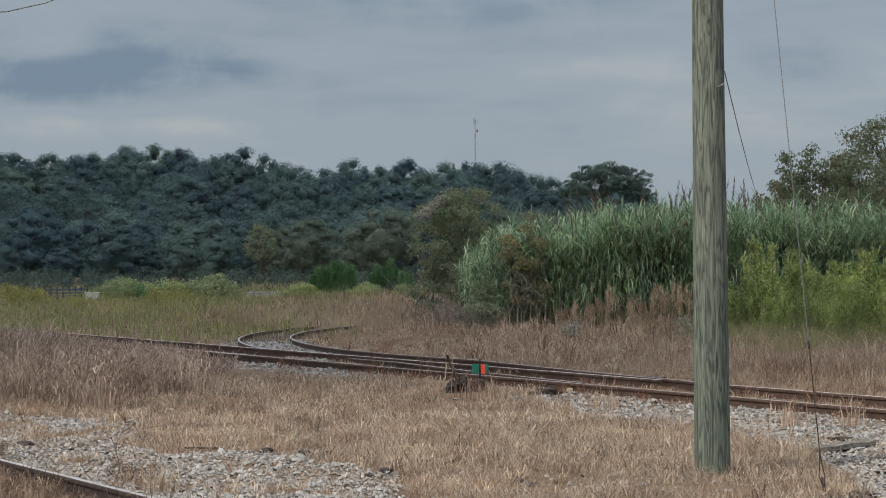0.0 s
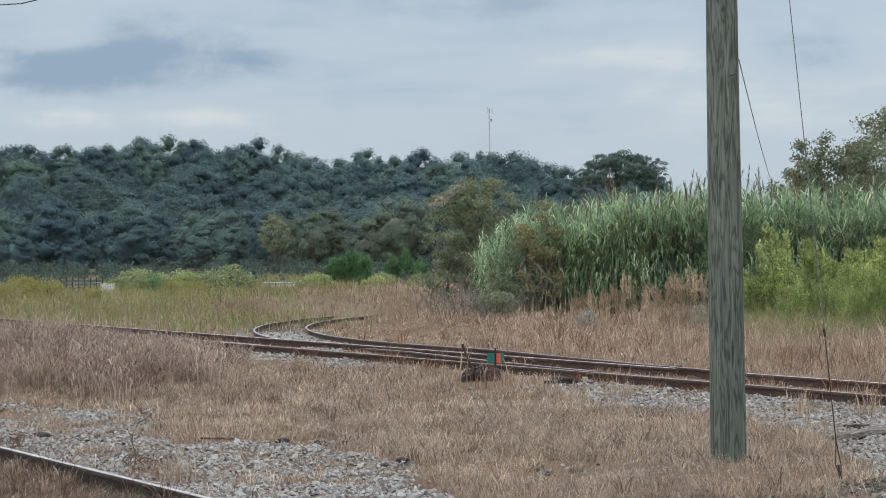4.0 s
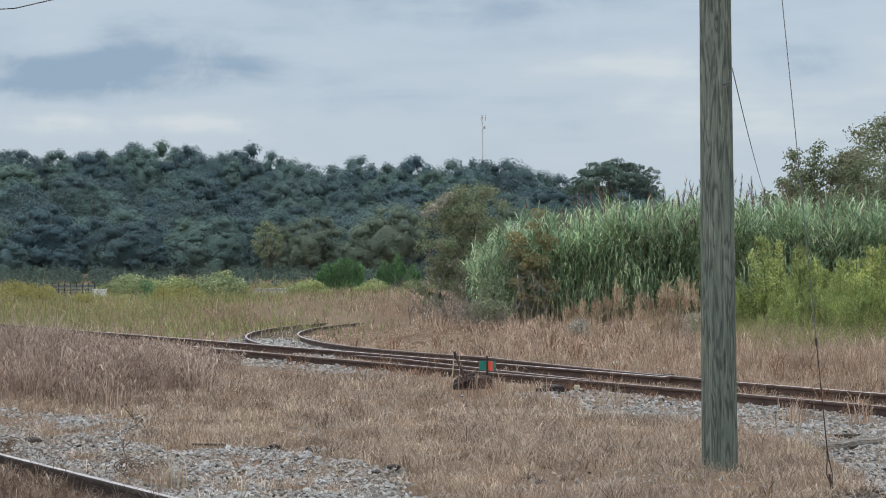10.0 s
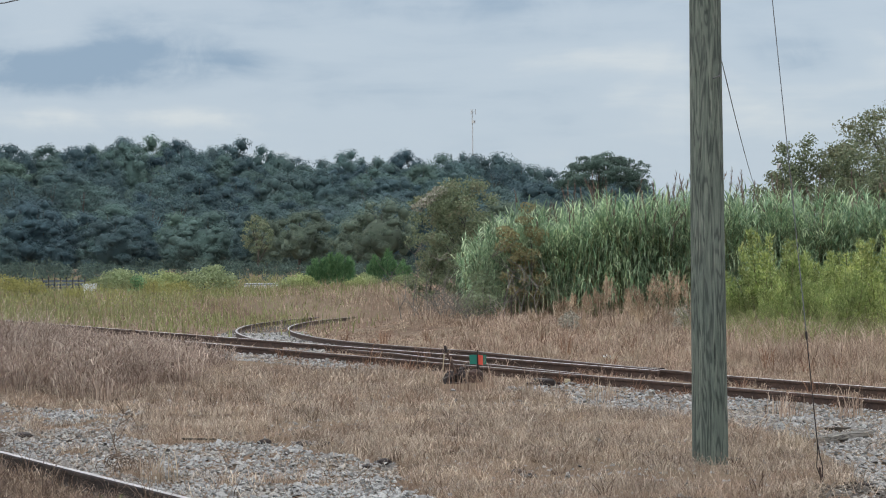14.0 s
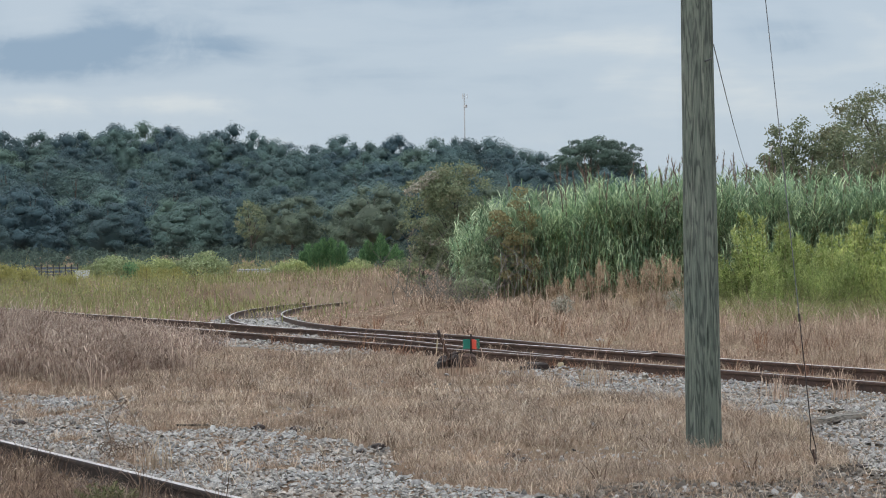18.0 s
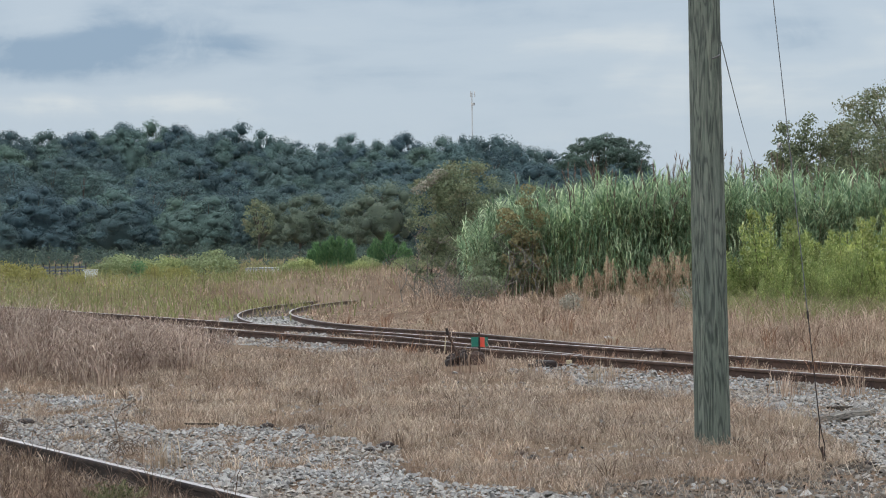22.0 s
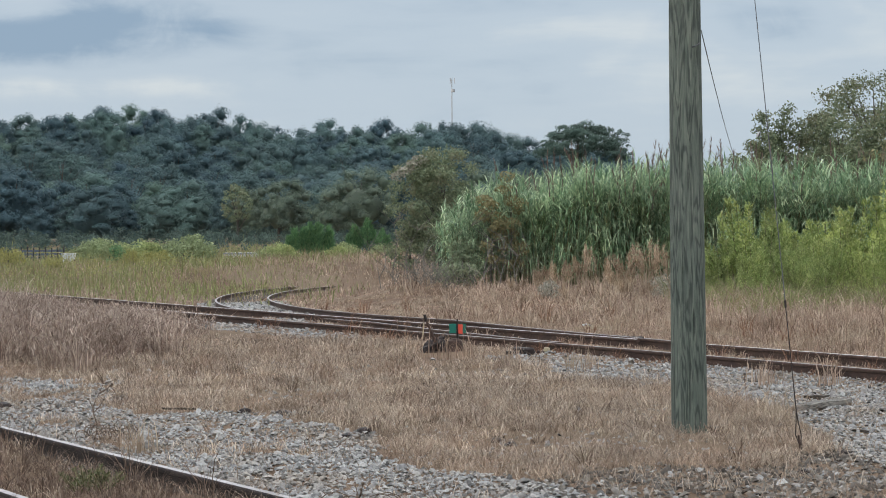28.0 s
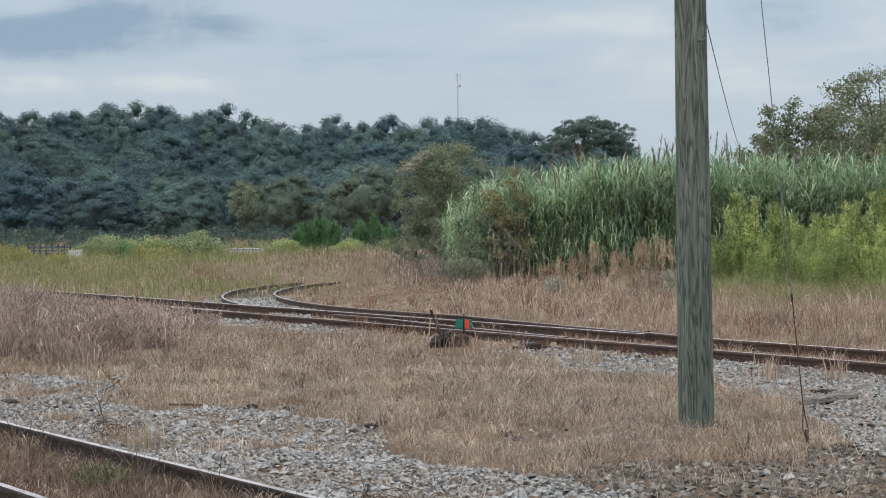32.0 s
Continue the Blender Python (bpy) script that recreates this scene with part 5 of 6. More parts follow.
def lobe_cores(lobes, k=0.7):
    """Lumpy leafy masses inside the lobes."""
    sets = []
    v, f = ICO
    for i, (c, r) in enumerate(lobes):
        w = 1 + 0.22 * np.sin(v[:, :1] * 7 + i) * np.sin(v[:, 2:] * 6 + 2.0 * i) + rng.normal(0, 0.07, (len(v), 1))
        sets.append((np.array(c) + v * w * np.array(r) * k, f))
    return join(*sets)


def leaf_lobes(lobes, n, size, aspect=0.6, jitter=0.7, inner=0.25, drop=0.3, single=False):
    """Leaves over a set of lobes (centre, radii), thicker at the surface."""
    ws = np.array([r[0] * r[2] for _, r in lobes])
    pick = rng.choice(len(lobes), n, p=ws / ws.sum())
    c = np.array([l_[0] for l_ in lobes])[pick]
    r = np.array([l_[1] for l_ in lobes])[pick]
    d = rng.normal(0, 1, (n, 3))
    d[:, 2] = np.where((d[:, 2] < 0) & (rng.random(n) < drop), -d[:, 2], d[:, 2])
    d /= np.linalg.norm(d, axis=1, keepdims=True)
    rad = 1.05 - inner * rng.random(n) ** 2 - 0.12 * rng.random(n)
    wob = 1 + 0.22 * np.sin(d[:, 0] * 7 + pick) * np.sin(d[:, 2] * 6 + pick * 2.0)
    p = c + d * r * (rad * wob)[:, None]
    v, f = leaves(p, d, size, aspect, jitter)
    if single:
        v = v.reshape(-1, 4, 3)[:, :3].reshape(-1, 3)
        f = np.arange(len(v)).reshape(-1, 3)
    return v, f


def crown_lobes(rr, h, w, z0, count, flat=1.0, round_=0.8, lobe=0.215):
    out = []
    for i in range(count):
        f = (i + rr.random()) / count
        z = z0 + (h - z0) * (0.12 + 0.80 * f)
        env = w * 0.5 * math.sin(math.pi * min(0.97, 0.18 + 0.74 * f)) ** round_
        a = rr.uniform(0, 2 * math.pi)
        q = env * math.sqrt(rr.random()) * (0.72 if lobe > 0.2 else 0.95)
        r = w * lobe * rr.uniform(0.75, 1.25)
        out.append(((q * math.cos(a), q * math.sin(a), z), (r, r, r * rr.uniform(0.55, 0.85) * flat)))
    return out


def dome_lobes(rr, h, w, z0, count):
    """Uneven cauliflower crown: lobes of many sizes over a lopsided envelope."""
    out = [((0, 0, z0 + (h - z0) * 0.48), (w * 0.33, w * 0.33, (h - z0) * 0.40))]
    ox, oy = rr.uniform(-0.08, 0.08) * w, rr.uniform(-0.08, 0.08) * w
    for i in range(count):
        el = math.asin(rr.uniform(-0.45, 0.98))
        a = rr.uniform(0, 2 * math.pi)
        q = rr.uniform(0.50, 0.86)
        r = w * (0.10 + 0.17 * rr.random() ** 1.6)
        z = z0 + (h - z0) * (0.42 + 0.56 * q * math.sin(el))
        out.append(((ox + w * 0.5 * q * math.cos(el) * math.cos(a), oy + w * 0.5 * q * math.cos(el) * math.sin(a), min(z, h - r * 0.6)), (r, r, r * rr.uniform(0.65, 0.95))))
    return out


def clump_lobes(rr, h, w, z0, count, low=-0.75, size=0.135, flat=0.8):
    """Foliage clumps spread over a lopsided dome, each one a shelf of leaves."""
    out = []
    ox, oy, k = rr.uniform(-0.06, 0.06) * w, rr.uniform(-0.06, 0.06) * w, (h - z0) * 0.52
    for i in range(count):
        u = 1 - (1 - low) * (i + rr.random()) / count
        a = i * 2.39996 + rr.uniform(-0.5, 0.5)
        q = rr.uniform(0.66, 0.90)
        side = math.sqrt(max(0.0, 1 - u * u))
        r = w * size * rr.uniform(0.65, 1.3)
        out.append(((ox + w * 0.5 * q * side * math.cos(a), oy + w * 0.5 * q * side * math.sin(a), z0 + (h - z0) * 0.46 + k * q * u), (r, r, r * flat * rr.uniform(0.8, 1.2))))
    return out


def clump_leaves(lobes, n, size, aspect=0.8, jitter=0.42, lift=0.12, under=0.35):
    """Leaf sprays over clumps, dense on top and turned to the sky, thin below."""
    ws = np.array([r[0] * r[0] for _, r in lobes])
    pick = rng.choice(len(lobes), n, p=ws / ws.sum())
    c, r = np.array([l_[0] for l_ in lobes])[pick], np.array([l_[1] for l_ in lobes])[pick]
    d = rng.normal(0, 1, (n, 3))
    d[:, 2] = np.where((d[:, 2] < 0) & (rng.random(n) > under), -d[:, 2], d[:, 2])
    d /= np.linalg.norm(d, axis=1, keepdims=True)
    wob = 1 + 0.2 * np.sin(d[:, 0] * 7 + pick) * np.sin(d[:, 2] * 6 + pick * 2.0)
    p = c + d * r * (rng.uniform(0.62, 1.06, n) * wob)[:, None]
    out = p - np.array([l_[0] for l_ in lobes]).mean(0) * np.array([1, 1, 0.8])
    out /= np.linalg.norm(out, axis=1, keepdims=True)
    loose = np.where(rng.random((n, 1)) < 0.18, 0.7, jitter)
    v, f = leaves(p, d + out * 0.45 + np.array([[0, 0, lift]]), size, aspect, loose)
    v = v.reshape(-1, 4, 3)[:, :3].reshape(-1, 3)
    return v, np.arange(len(v)).reshape(-1, 3)


def dome_core(h, w, z0, k=0.62):
    """The close dark inside of a dense crown."""
    v, f = ICO_FINE
    bump = 1 + 0.10 * np.sin(v[:, :1] * 6 + 1) * np.sin(v[:, 2:] * 5) + 0.08 * np.sin(v[:, 1:2] * 7)
    return np.array([0, 0, z0 + (h - z0) * 0.44]) + v * bump * np.array([w * 0.5 * k, w * 0.5 * k, (h - z0) * 0.5 * k]), f


def trunk_mesh(rr, h, r0, lobes, bend=0.25, limbs=6):
    bm = bmesh.new()
    ax = [(rr.uniform(-bend, bend) * f, rr.uniform(-bend, bend) * f, h * 0.86 * f - (0.3 if f == 0 else 0)) for f in (0, 0.2, 0.4, 0.6, 0.8, 1.0)]
    tube(bm, ax, [r0 * (1.25, 1, 0.85, 0.65, 0.42, 0.15)[i] for i in range(6)], 7)
    for i in range(min(limbs, len(lobes))):
        c = lobes[(i * 5 + 1) % len(lobes)][0]
        j = max(1, min(4, int(c[2] / h * 5) - 1))
        a = Vector(ax[j])
        b = Vector(c)
        m_ = a.lerp(b, 0.5) + Vector((0, 0, 0.05 * h * rr.random()))
        tube(bm, [a, m_, b], [r0 * 0.38, r0 * 0.25, r0 * 0.08], 5)
    return bm


def make_tree(name, seed, h, w, z0, count, n, size, leafmat, label, category="tree", r0=0.16, flat=1.0, round_=0.8, aspect=0.6, limbs=6, group="", inner=0.25, dome=False, single=False, jitter=0.7, core=0.0, lobe=0.215, lobes=None, clumps=False, clump=0.135):
    rr = random.Random(seed)
    if lobes is None:
        lobes = clump_lobes(rr, h, w, z0, count, size=clump) if clumps else dome_lobes(rr, h, w, z0, count) if dome else crown_lobes(rr, h, w, z0, count, flat, round_, lobe)
    t = tagged(empty(name), label, category, group)
    part("trunk", trunk_mesh(rr, h, r0, lobes, 0.03 * h, limbs), M_BARK, t)
    lv = clump_leaves(lobes, n, size, jitter=jitter) if clumps else leaf_lobes(lobes, n, size, aspect, jitter, inner=inner, single=single)
    if core and clumps:
        lv = join(dome_core(h, w, z0, core), lobe_cores(lobes, 0.54), lv)
    elif core:
        lv = join(lobe_cores(lobes, core), lv)
    c = np_mesh("crown", *lv, leafmat)
    c.parent = t
    return t


def scaled(x, y, k, turn, kz=None, dz=0.0):
    m = pose(x, y, float(gz(x, y)) + dz, 0, 0, turn)
    return m @ Matrix.Diagonal((k, k, kz or k, 1))


def place(ob, x, y, k, turn, kz=None):
    ob.matrix_basis = scaled(x, y, k, turn, kz)
    return ob


def copy_scaled(ob, x, y, k, turn, kz=None):
    c = copy_thing(ob, pose(x, y, float(gz(x, y)), 0, 0, turn))
    c.matrix_basis = scaled(x, y, k, turn, kz)
    return c


def build_woods():
    rr = random.Random(21)
    kinds = []
    for i in range(6):
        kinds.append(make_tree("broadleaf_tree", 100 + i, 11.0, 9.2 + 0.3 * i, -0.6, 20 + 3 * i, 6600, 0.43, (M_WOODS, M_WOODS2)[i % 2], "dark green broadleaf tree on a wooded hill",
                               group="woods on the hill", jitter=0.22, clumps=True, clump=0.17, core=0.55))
    pines = []
    for i in range(4):
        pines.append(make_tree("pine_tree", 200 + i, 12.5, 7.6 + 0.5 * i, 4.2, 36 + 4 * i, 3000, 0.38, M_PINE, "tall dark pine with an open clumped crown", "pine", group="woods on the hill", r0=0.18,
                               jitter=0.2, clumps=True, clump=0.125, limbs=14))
    used = set()

    def put(pool, x, y, k, kz):
        ob = pool[rr.randrange(len(pool))]
        if ob not in used:
            used.add(ob)
            return place(ob, x, y, k, rr.uniform(0, 360), kz)
        return copy_scaled(ob, x, y, k, rr.uniform(0, 360), kz)

    def top_line(x):
        """Height of the wooded skyline seen over the field, at the ridge."""
        return float(np.interp(x, [-125, -97, -80, -66, -56, -46, -36, -24, -18, -12, -4, 8, 20, 40], [25.4, 25.6, 24.8, 26.8, 26.4, 26.4, 24.8, 22.8, 23.8, 22.4, 23.5, 22.8, 20.4, 17])) + float(np.interp(x, [-75, -60, -48, -38, -28, -18, 10], [0.5, 0.1, -0.1, -0.4, -0.8, -0.2, 0.2]))

    # front edge of the woods
    x = -86.0
    while x < 30:
        y = 300 + rr.uniform(-10, 14)
        k = rr.uniform(0.70, 1.0)
        put(kinds, x, y, k, k * rr.uniform(0.78, 1.0))
        x += rr.uniform(4.6, 6.8)
    # broad round trees standing forward of the woods
    for x, y, k, kz in ((-32.2, 214, 0.70, 0.56), (-27.0, 222, 0.50, 0.44), (-23.0, 214, 0.72, 0.57), (-18.2, 210, 0.46, 0.56), (-41.5, 224, 0.80, 0.72), (-47.0, 219, 0.72, 0.66), (-35.0, 219, 0.44, 0.36), (-29.4, 216, 0.36, 0.33), (-44.2, 216, 0.46, 0.40), (-38.6, 217, 0.40, 0.34), (-36.8, 228, 0.62, 0.60), (-14.0, 216, 0.42, 0.44),
                        (-10.0, 222, 0.56, 0.56), (-6.0, 219, 0.50, 0.60), (-1.5, 224, 0.60, 0.62), (4.0, 218, 0.56, 0.60), (10.0, 221, 0.55, 0.60), (16.0, 220, 0.55, 0.58), (22.0, 222, 0.5, 0.55)):
        put(kinds, x, y, k, kz)
    # slope
    for row in range(6):
        yy = 326 + row * 19
        x = -112.0
        while x < 34:
            broad = rr.random() < 0.72
            k = rr.uniform(0.8, 1.15)
            put(kinds if broad else pines, x + rr.uniform(-2, 2), yy + rr.uniform(-6, 6), k, k * rr.uniform(0.8, 1.0) * (1 if broad else 0.9))
            x += rr.uniform(6.6, 9.2)
    # undergrowth that closes the woods' foot
    lobes = []
    for i in range(420):
        x, y = rr.uniform(-100, 34), rr.choice((288, 296, 304, 318, 335, 352, 370, 390, 410, 430)) + rr.uniform(-5, 5)
        r = rr.uniform(1.3, 2.6)
        lobes.append(((x, y, float(gz(x, y)) + r * 0.45), (r * 1.3, r, r * 0.8)))
    for i in range(170):
        x, y = rr.uniform(-118, 40), rr.choice((436, 446, 458)) + rr.uniform(-4, 4)
        r = rr.uniform(2.2, 3.6)
        lobes.append(((x, y, float(gz(x, y)) + r * 0.6), (r * 1.4, r, r)))
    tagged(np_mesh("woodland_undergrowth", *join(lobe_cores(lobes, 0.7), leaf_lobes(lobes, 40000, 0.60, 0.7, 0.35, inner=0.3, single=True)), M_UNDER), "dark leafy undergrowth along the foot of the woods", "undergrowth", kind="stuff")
    # low scrub, its dark colour standing for the trees' shade behind the field
    lobes = []
    for i in range(440):
        y = rr.choice((124, 132, 142, 160, 174, 188, 196, 206)) + rr.uniform(-5, 5)
        r = rr.uniform(0.45, 1.1) * (0.42 if y < 150 else 0.68)
        lobes.append(((rr.uniform(-0.24, 0.10) * y, y, r * 0.8), (r * 1.3, r, r * rr.uniform(0.9, 1.5))))
    tagged(np_mesh("scrub_belt", *leaf_lobes(lobes, 46000, 0.28, 0.7, 0.6, inner=0.6, single=True), M_UNDER), "low scrub coloured dark for the shade at the woods' foot", "undergrowth", kind="stuff")
    # ridge, two staggered rows
    for drop in (2.2, 0.0):
     x = -120.0 + drop
     while x < 44:
        y = 452 - 5 * drop + rr.uniform(-5, 8)
        pool, hh = (pines, 12.5) if rr.random() < 0.22 else (kinds, 11.0)
        k = (top_line(x) - drop - (1.2 if pool is pines else 0.0) + rr.uniform(-1.3, 0.6) - float(gz(x, y))) / hh
        put(pool, x, y, min(max(0.75, k), 1.05), max(0.7, k))
        x += rr.uniform(4.8, 7.2)
    # the round-topped tree over the reeds
    umbrella = []
    for i in range(120):
        a, u = rr.uniform(0, 2 * math.pi), math.sqrt(rr.random())
        r_ = rr.uniform(0.65, 1.25)
        dome = math.sqrt(max(0.0, 1 - u * u))
        umbrella.append(((6.5 * u * math.cos(a) + 0.4 * dome, 6.0 * u * math.sin(a), 11.4 + (5.6 * dome + 0.5 * math.sin(3 * a)) * rr.random() ** 0.4), (r_ * 1.25, r_ * 1.25, r_ * 0.65)))
    t = make_tree("spreading_tree", 77, 17.4, 13.5, 9.0, 40, 18000, 0.38, M_SPREAD, "dark spreading tree rising above the reeds", r0=0.3, clumps=True, jitter=0.2, lobes=umbrella)
    place(t, 25.4, 350, 1.0, 0)
    t2 = make_tree("spreading_tree", 78, 16.6, 5.6, 9.0, 30, 2200, 0.34, M_SPREAD, "thin-crowned tree beside the spreading tree", r0=0.2, clumps=True, clump=0.10, jitter=0.6, limbs=14)
    place(t2, 31.4, 352, 1.0, 10)
    for x, y, k in ((40, 330, 0.85), (46, 335, 0.9), (52, 340, 0.8), (36, 338, 0.72)):
        put(kinds, x, y, k, k)


def build_middle_trees():
    def at(px, yy):
        return px * yy
    # two young cedars at the field's end
    for i, (x, y, k) in enumerate(((-5.85, 118, 1.0), (-3.05, 121, 0.94))):
        rr = random.Random(300 + i)
        spires = [(rr.uniform(-1.25, 1.25), rr.uniform(-0.5, 0.5)) for j in range(15)]
        lobes = [((x_, y_, 0.9), (0.3, 0.3, 0.5)) for x_, y_ in spires]
        t = tagged(empty("young_cedar"), "bushy dark green young cedar with pointed sprays", "cedar", "young cedars")
        part("trunk", trunk_mesh(rr, 2.0, 0.06, lobes, 0.03, 6), M_BARK, t)
        sets = []
        for x_, y_ in spires:
            top = (2.35 - 0.75 * abs(x_ + 0.1)) * rr.uniform(0.82, 1.08)
            n = 620
            g = rng.random(n) ** 0.8
            q = (0.44 * (1 - g) ** 0.7 + 0.02) * np.sqrt(rng.random(n)) * (0.6 + 0.4 * np.sin(g * 23 + x_ * 9) ** 2)
            az = rng.uniform(0, 2 * np.pi, n)
            sets.append(blades(x_ + 0.12 * x_ * g + np.cos(az) * q, y_ + np.sin(az) * q, 0.04 + (top - 0.2) * g, rng.uniform(0.12, 0.30, n), rng.uniform(0.035, 0.075, n), rng.uniform(0.15, 1.0, n), 1, az))
        c = np_mesh("crown", *join(*sets), M_CEDAR)
        c.parent = t
        t.matrix_basis = scaled(x, y, k * 1.0, 0, k * 0.95)
    # mixed trees behind them
    specs = [(-4.9, 178, 6.5, 6.2, M_EDGE), (1.2, 170, 6.2, 4.6, M_EDGE), (-12.5, 190, 6.0, 5.2, M_EDGE), (4.4, 178, 6.4, 5.0, M_EDGE), (-7.2, 186, 5.0, 5.0, M_EDGE), (7.6, 172, 6.0, 5.0, M_EDGE),
             (-16.5, 205, 5.6, 4.2, M_EDGE), (11.0, 180, 6.3, 5.4, M_EDGE)]
    for i, (x, y, h, w, mt) in enumerate(specs):
        t = make_tree("field_tree", 400 + i, h, w, 0.4, 30, 7000, 0.22, mt, "olive green tree at the edge of the woods", group="trees at the field edge", r0=0.11, jitter=0.18, clumps=True, clump=0.15, core=0.5)
        place(t, x, y, 1.0, 37 * i)
    # rusty half-bare pine with its trunk showing
    t = make_tree("fading_pine", 430, 5.6, 3.0, 1.6, 30, 2600, 0.22, M_OLIVELEAF, "fading olive brown pine with its bare trunk showing", "pine", r0=0.10, clumps=True, clump=0.12, jitter=0.7, limbs=16)
    place(t, -16.6, 196, 1.0, 0)
    # browning tree left of the reeds with a bleached patch
    t = make_tree("browning_tree", 450, 5.4, 4.4, 0.3, 64, 17000, 0.125, M_OLIVELEAF, "browning olive tree with bleached leaf tips", r0=0.09, round_=0.45, lobe=0.12, inner=0.7, limbs=16)
    place(t, 0.8, 98, 1.0, 0)
    for i, (x, y, h, w) in enumerate(((-0.55, 97.0, 2.7, 2.5), (1.0, 96.5, 2.4, 3.2), (2.7, 97.5, 3.4, 2.6))):
        b = make_tree("browning_shrub", 455 + i, h, w, 0.0, 36, 4200, 0.12, M_OLIVELEAF, "dense olive brown shrub below a browning tree", "shrub", r0=0.05, round_=0.4, lobe=0.13, inner=0.7, limbs=10, group="browning shrubs")
        place(b, x, y, 1.0, 50 * i)
    p = [((-1.85 + 0.32 * j, -1.2, 4.0 + 0.24 * j), (0.34, 0.3, 0.20)) for j in range(4)]
    c = np_mesh("bleached_crown", *leaf_lobes(p, 700, 0.12), M_GREYLEAF)
    c.parent = t
    c["label"] = "bleached pale leaf clusters"
    # bare grey saplings
    for i, (x, y, h) in enumerate(((-1.05, 76.0, 2.7), (-0.5, 74.5, 2.2), (1.75, 61.3, 2.2), (-1.5, 78.0, 1.9), (2.15, 61.1, 1.8), (0.1, 72.0, 1.7), (-0.2, 70.0, 1.2), (0.35, 68.0, 1.3), (2.6, 61.2, 1.5))):
        rr = random.Random(500 + i)
        t = tagged(empty("bare_sapling", G3(x, y)), "leafless grey sapling with thin branches", "sapling", "bare saplings")
        bm = bmesh.new()
        main = [(0.1 * rr.uniform(-1, 1) * k, 0.08 * rr.uniform(-1, 1) * k, h * k / 5) for k in range(6)]
        tube(bm, main, [0.022, 0.02, 0.016, 0.012, 0.009, 0.004], 5)
        part("trunk", bm, M_GREYWOOD, t)
        for k in range(9):
            j = rr.randint(1, 4)
            a = Vector(main[j])
            b = a + Vector((rr.uniform(-0.8, 0.8), rr.uniform(-0.5, 0.5), rr.uniform(0.25, 0.75)))
            bm = bmesh.new()
            tube(bm, [a, a.lerp(b, 0.5) + Vector((0, 0, -0.04)), b], [0.011, 0.008, 0.003], 4)
            part("branch", bm, M_GREYWOOD, t)
    for i, (x, y) in enumerate(((0.55, 63.0), (-0.2, 66.5), (0.9, 60.2))):
        rr = random.Random(540 + i)
        bm = bmesh.new()
        for k in range(46):
            a = Vector((rr.uniform(-0.7, 0.7), rr.uniform(-0.4, 0.4), rr.uniform(0, 0.35)))
            b = a + Vector((rr.uniform(-0.6, 0.6), rr.uniform(-0.3, 0.3), rr.uniform(0.1, 0.8)))
            tube(bm, [a, a.lerp(b, 0.5) + Vector((0, 0, 0.06)), b], [0.010, 0.008, 0.004], 4)
        ob = part("dead_brush", bm, M_GREYWOOD)
        ob.location = G3(x, y)
        tagged(ob, "tangled dead grey brush at the foot of reeds", "brush", "dead brush")
    # brown vines over the left end of the reeds
    for i, (x, y, h, w, n, mt) in enumerate(((1.95, 61.75, 2.8, 1.05, 1900, M_BROWNLEAF), (2.5, 61.9, 3.4, 1.0, 1700, M_BROWNLEAF), (1.2, 62.3, 1.4, 1.6, 1700, M_OLIVELEAF), (1.0, 60.7, 0.62, 1.5, 1300, M_OLIVELEAF))):
        t = make_tree("vine_thicket", 520 + i, h, w, 0.25, 11, n, 0.085, mt, "drying brown vines climbing through the reeds", "vines", r0=0.02, group="vines in the reeds")
        place(t, x, y, 1.0, 63 * i)
    # leafy tree behind the reeds
    t = make_tree("autumn_tree", 560, 7.0, 6.6, 2.2, 64, 17000, 0.095, M_MIXLEAF, "open-crowned tree with thinning olive leaves behind reeds", r0=0.12, inner=0.9, limbs=30, lobe=0.085, jitter=1.0)
    place(t, 15.9, 76, 1.0, 0)
    t = make_tree("autumn_tree", 561, 5.6, 4.0, 1.4, 46, 9500, 0.095, M_MIXLEAF, "open-crowned tree with thinning olive leaves behind reeds", r0=0.10, inner=0.9, limbs=22, lobe=0.095, jitter=1.0)
    place(t, 13.1, 72, 1.0, 0)
    t = make_tree("autumn_tree", 562, 4.4, 3.4, 1.2, 18, 4200, 0.11, M_BROWNLEAF, "yellow-brown leafy sapling behind reeds", r0=0.08, inner=0.9, limbs=14, lobe=0.12)
    place(t, 14.6, 67.5, 1.0, 0)
    for i, (x, y, h, w) in enumerate(((14.9, 66.0, 4.9, 3.6), (16.2, 70.0, 6.4, 4.2), (13.6, 67.0, 4.2, 3.0), (11.9, 72.0, 5.9, 2.9), (11.1, 71.0, 4.9, 2.4), (13.6, 70.0, 5.3, 3.8), (15.2, 69.0, 5.8, 4.0), (12.4, 68.0, 4.2, 2.6))):
        t = make_tree("autumn_tree", 580 + i, h, w, 0.8, 44, 7500, 0.095, M_MIXLEAF, "open-crowned tree with thinning olive leaves behind reeds", r0=0.08, inner=0.9, limbs=18, lobe=0.12, jitter=1.0)
        place(t, x, y, 1.0, 77 * i)
    for i, (x, h) in enumerate(((7.9, 4.1), (9.6, 3.8), (10.9, 4.0), (11.9, 4.5))):
        t = make_tree("scrub_tree", 570 + i, h, 2.6, 1.4, 10, 1300, 0.14, M_MIXLEAF, "scrubby tree showing above the reeds", r0=0.05, group="scrub behind the reeds", inner=0.9, lobe=0.13, jitter=1.0)
        place(t, x, 72 + i, 1.0, 50 * i)


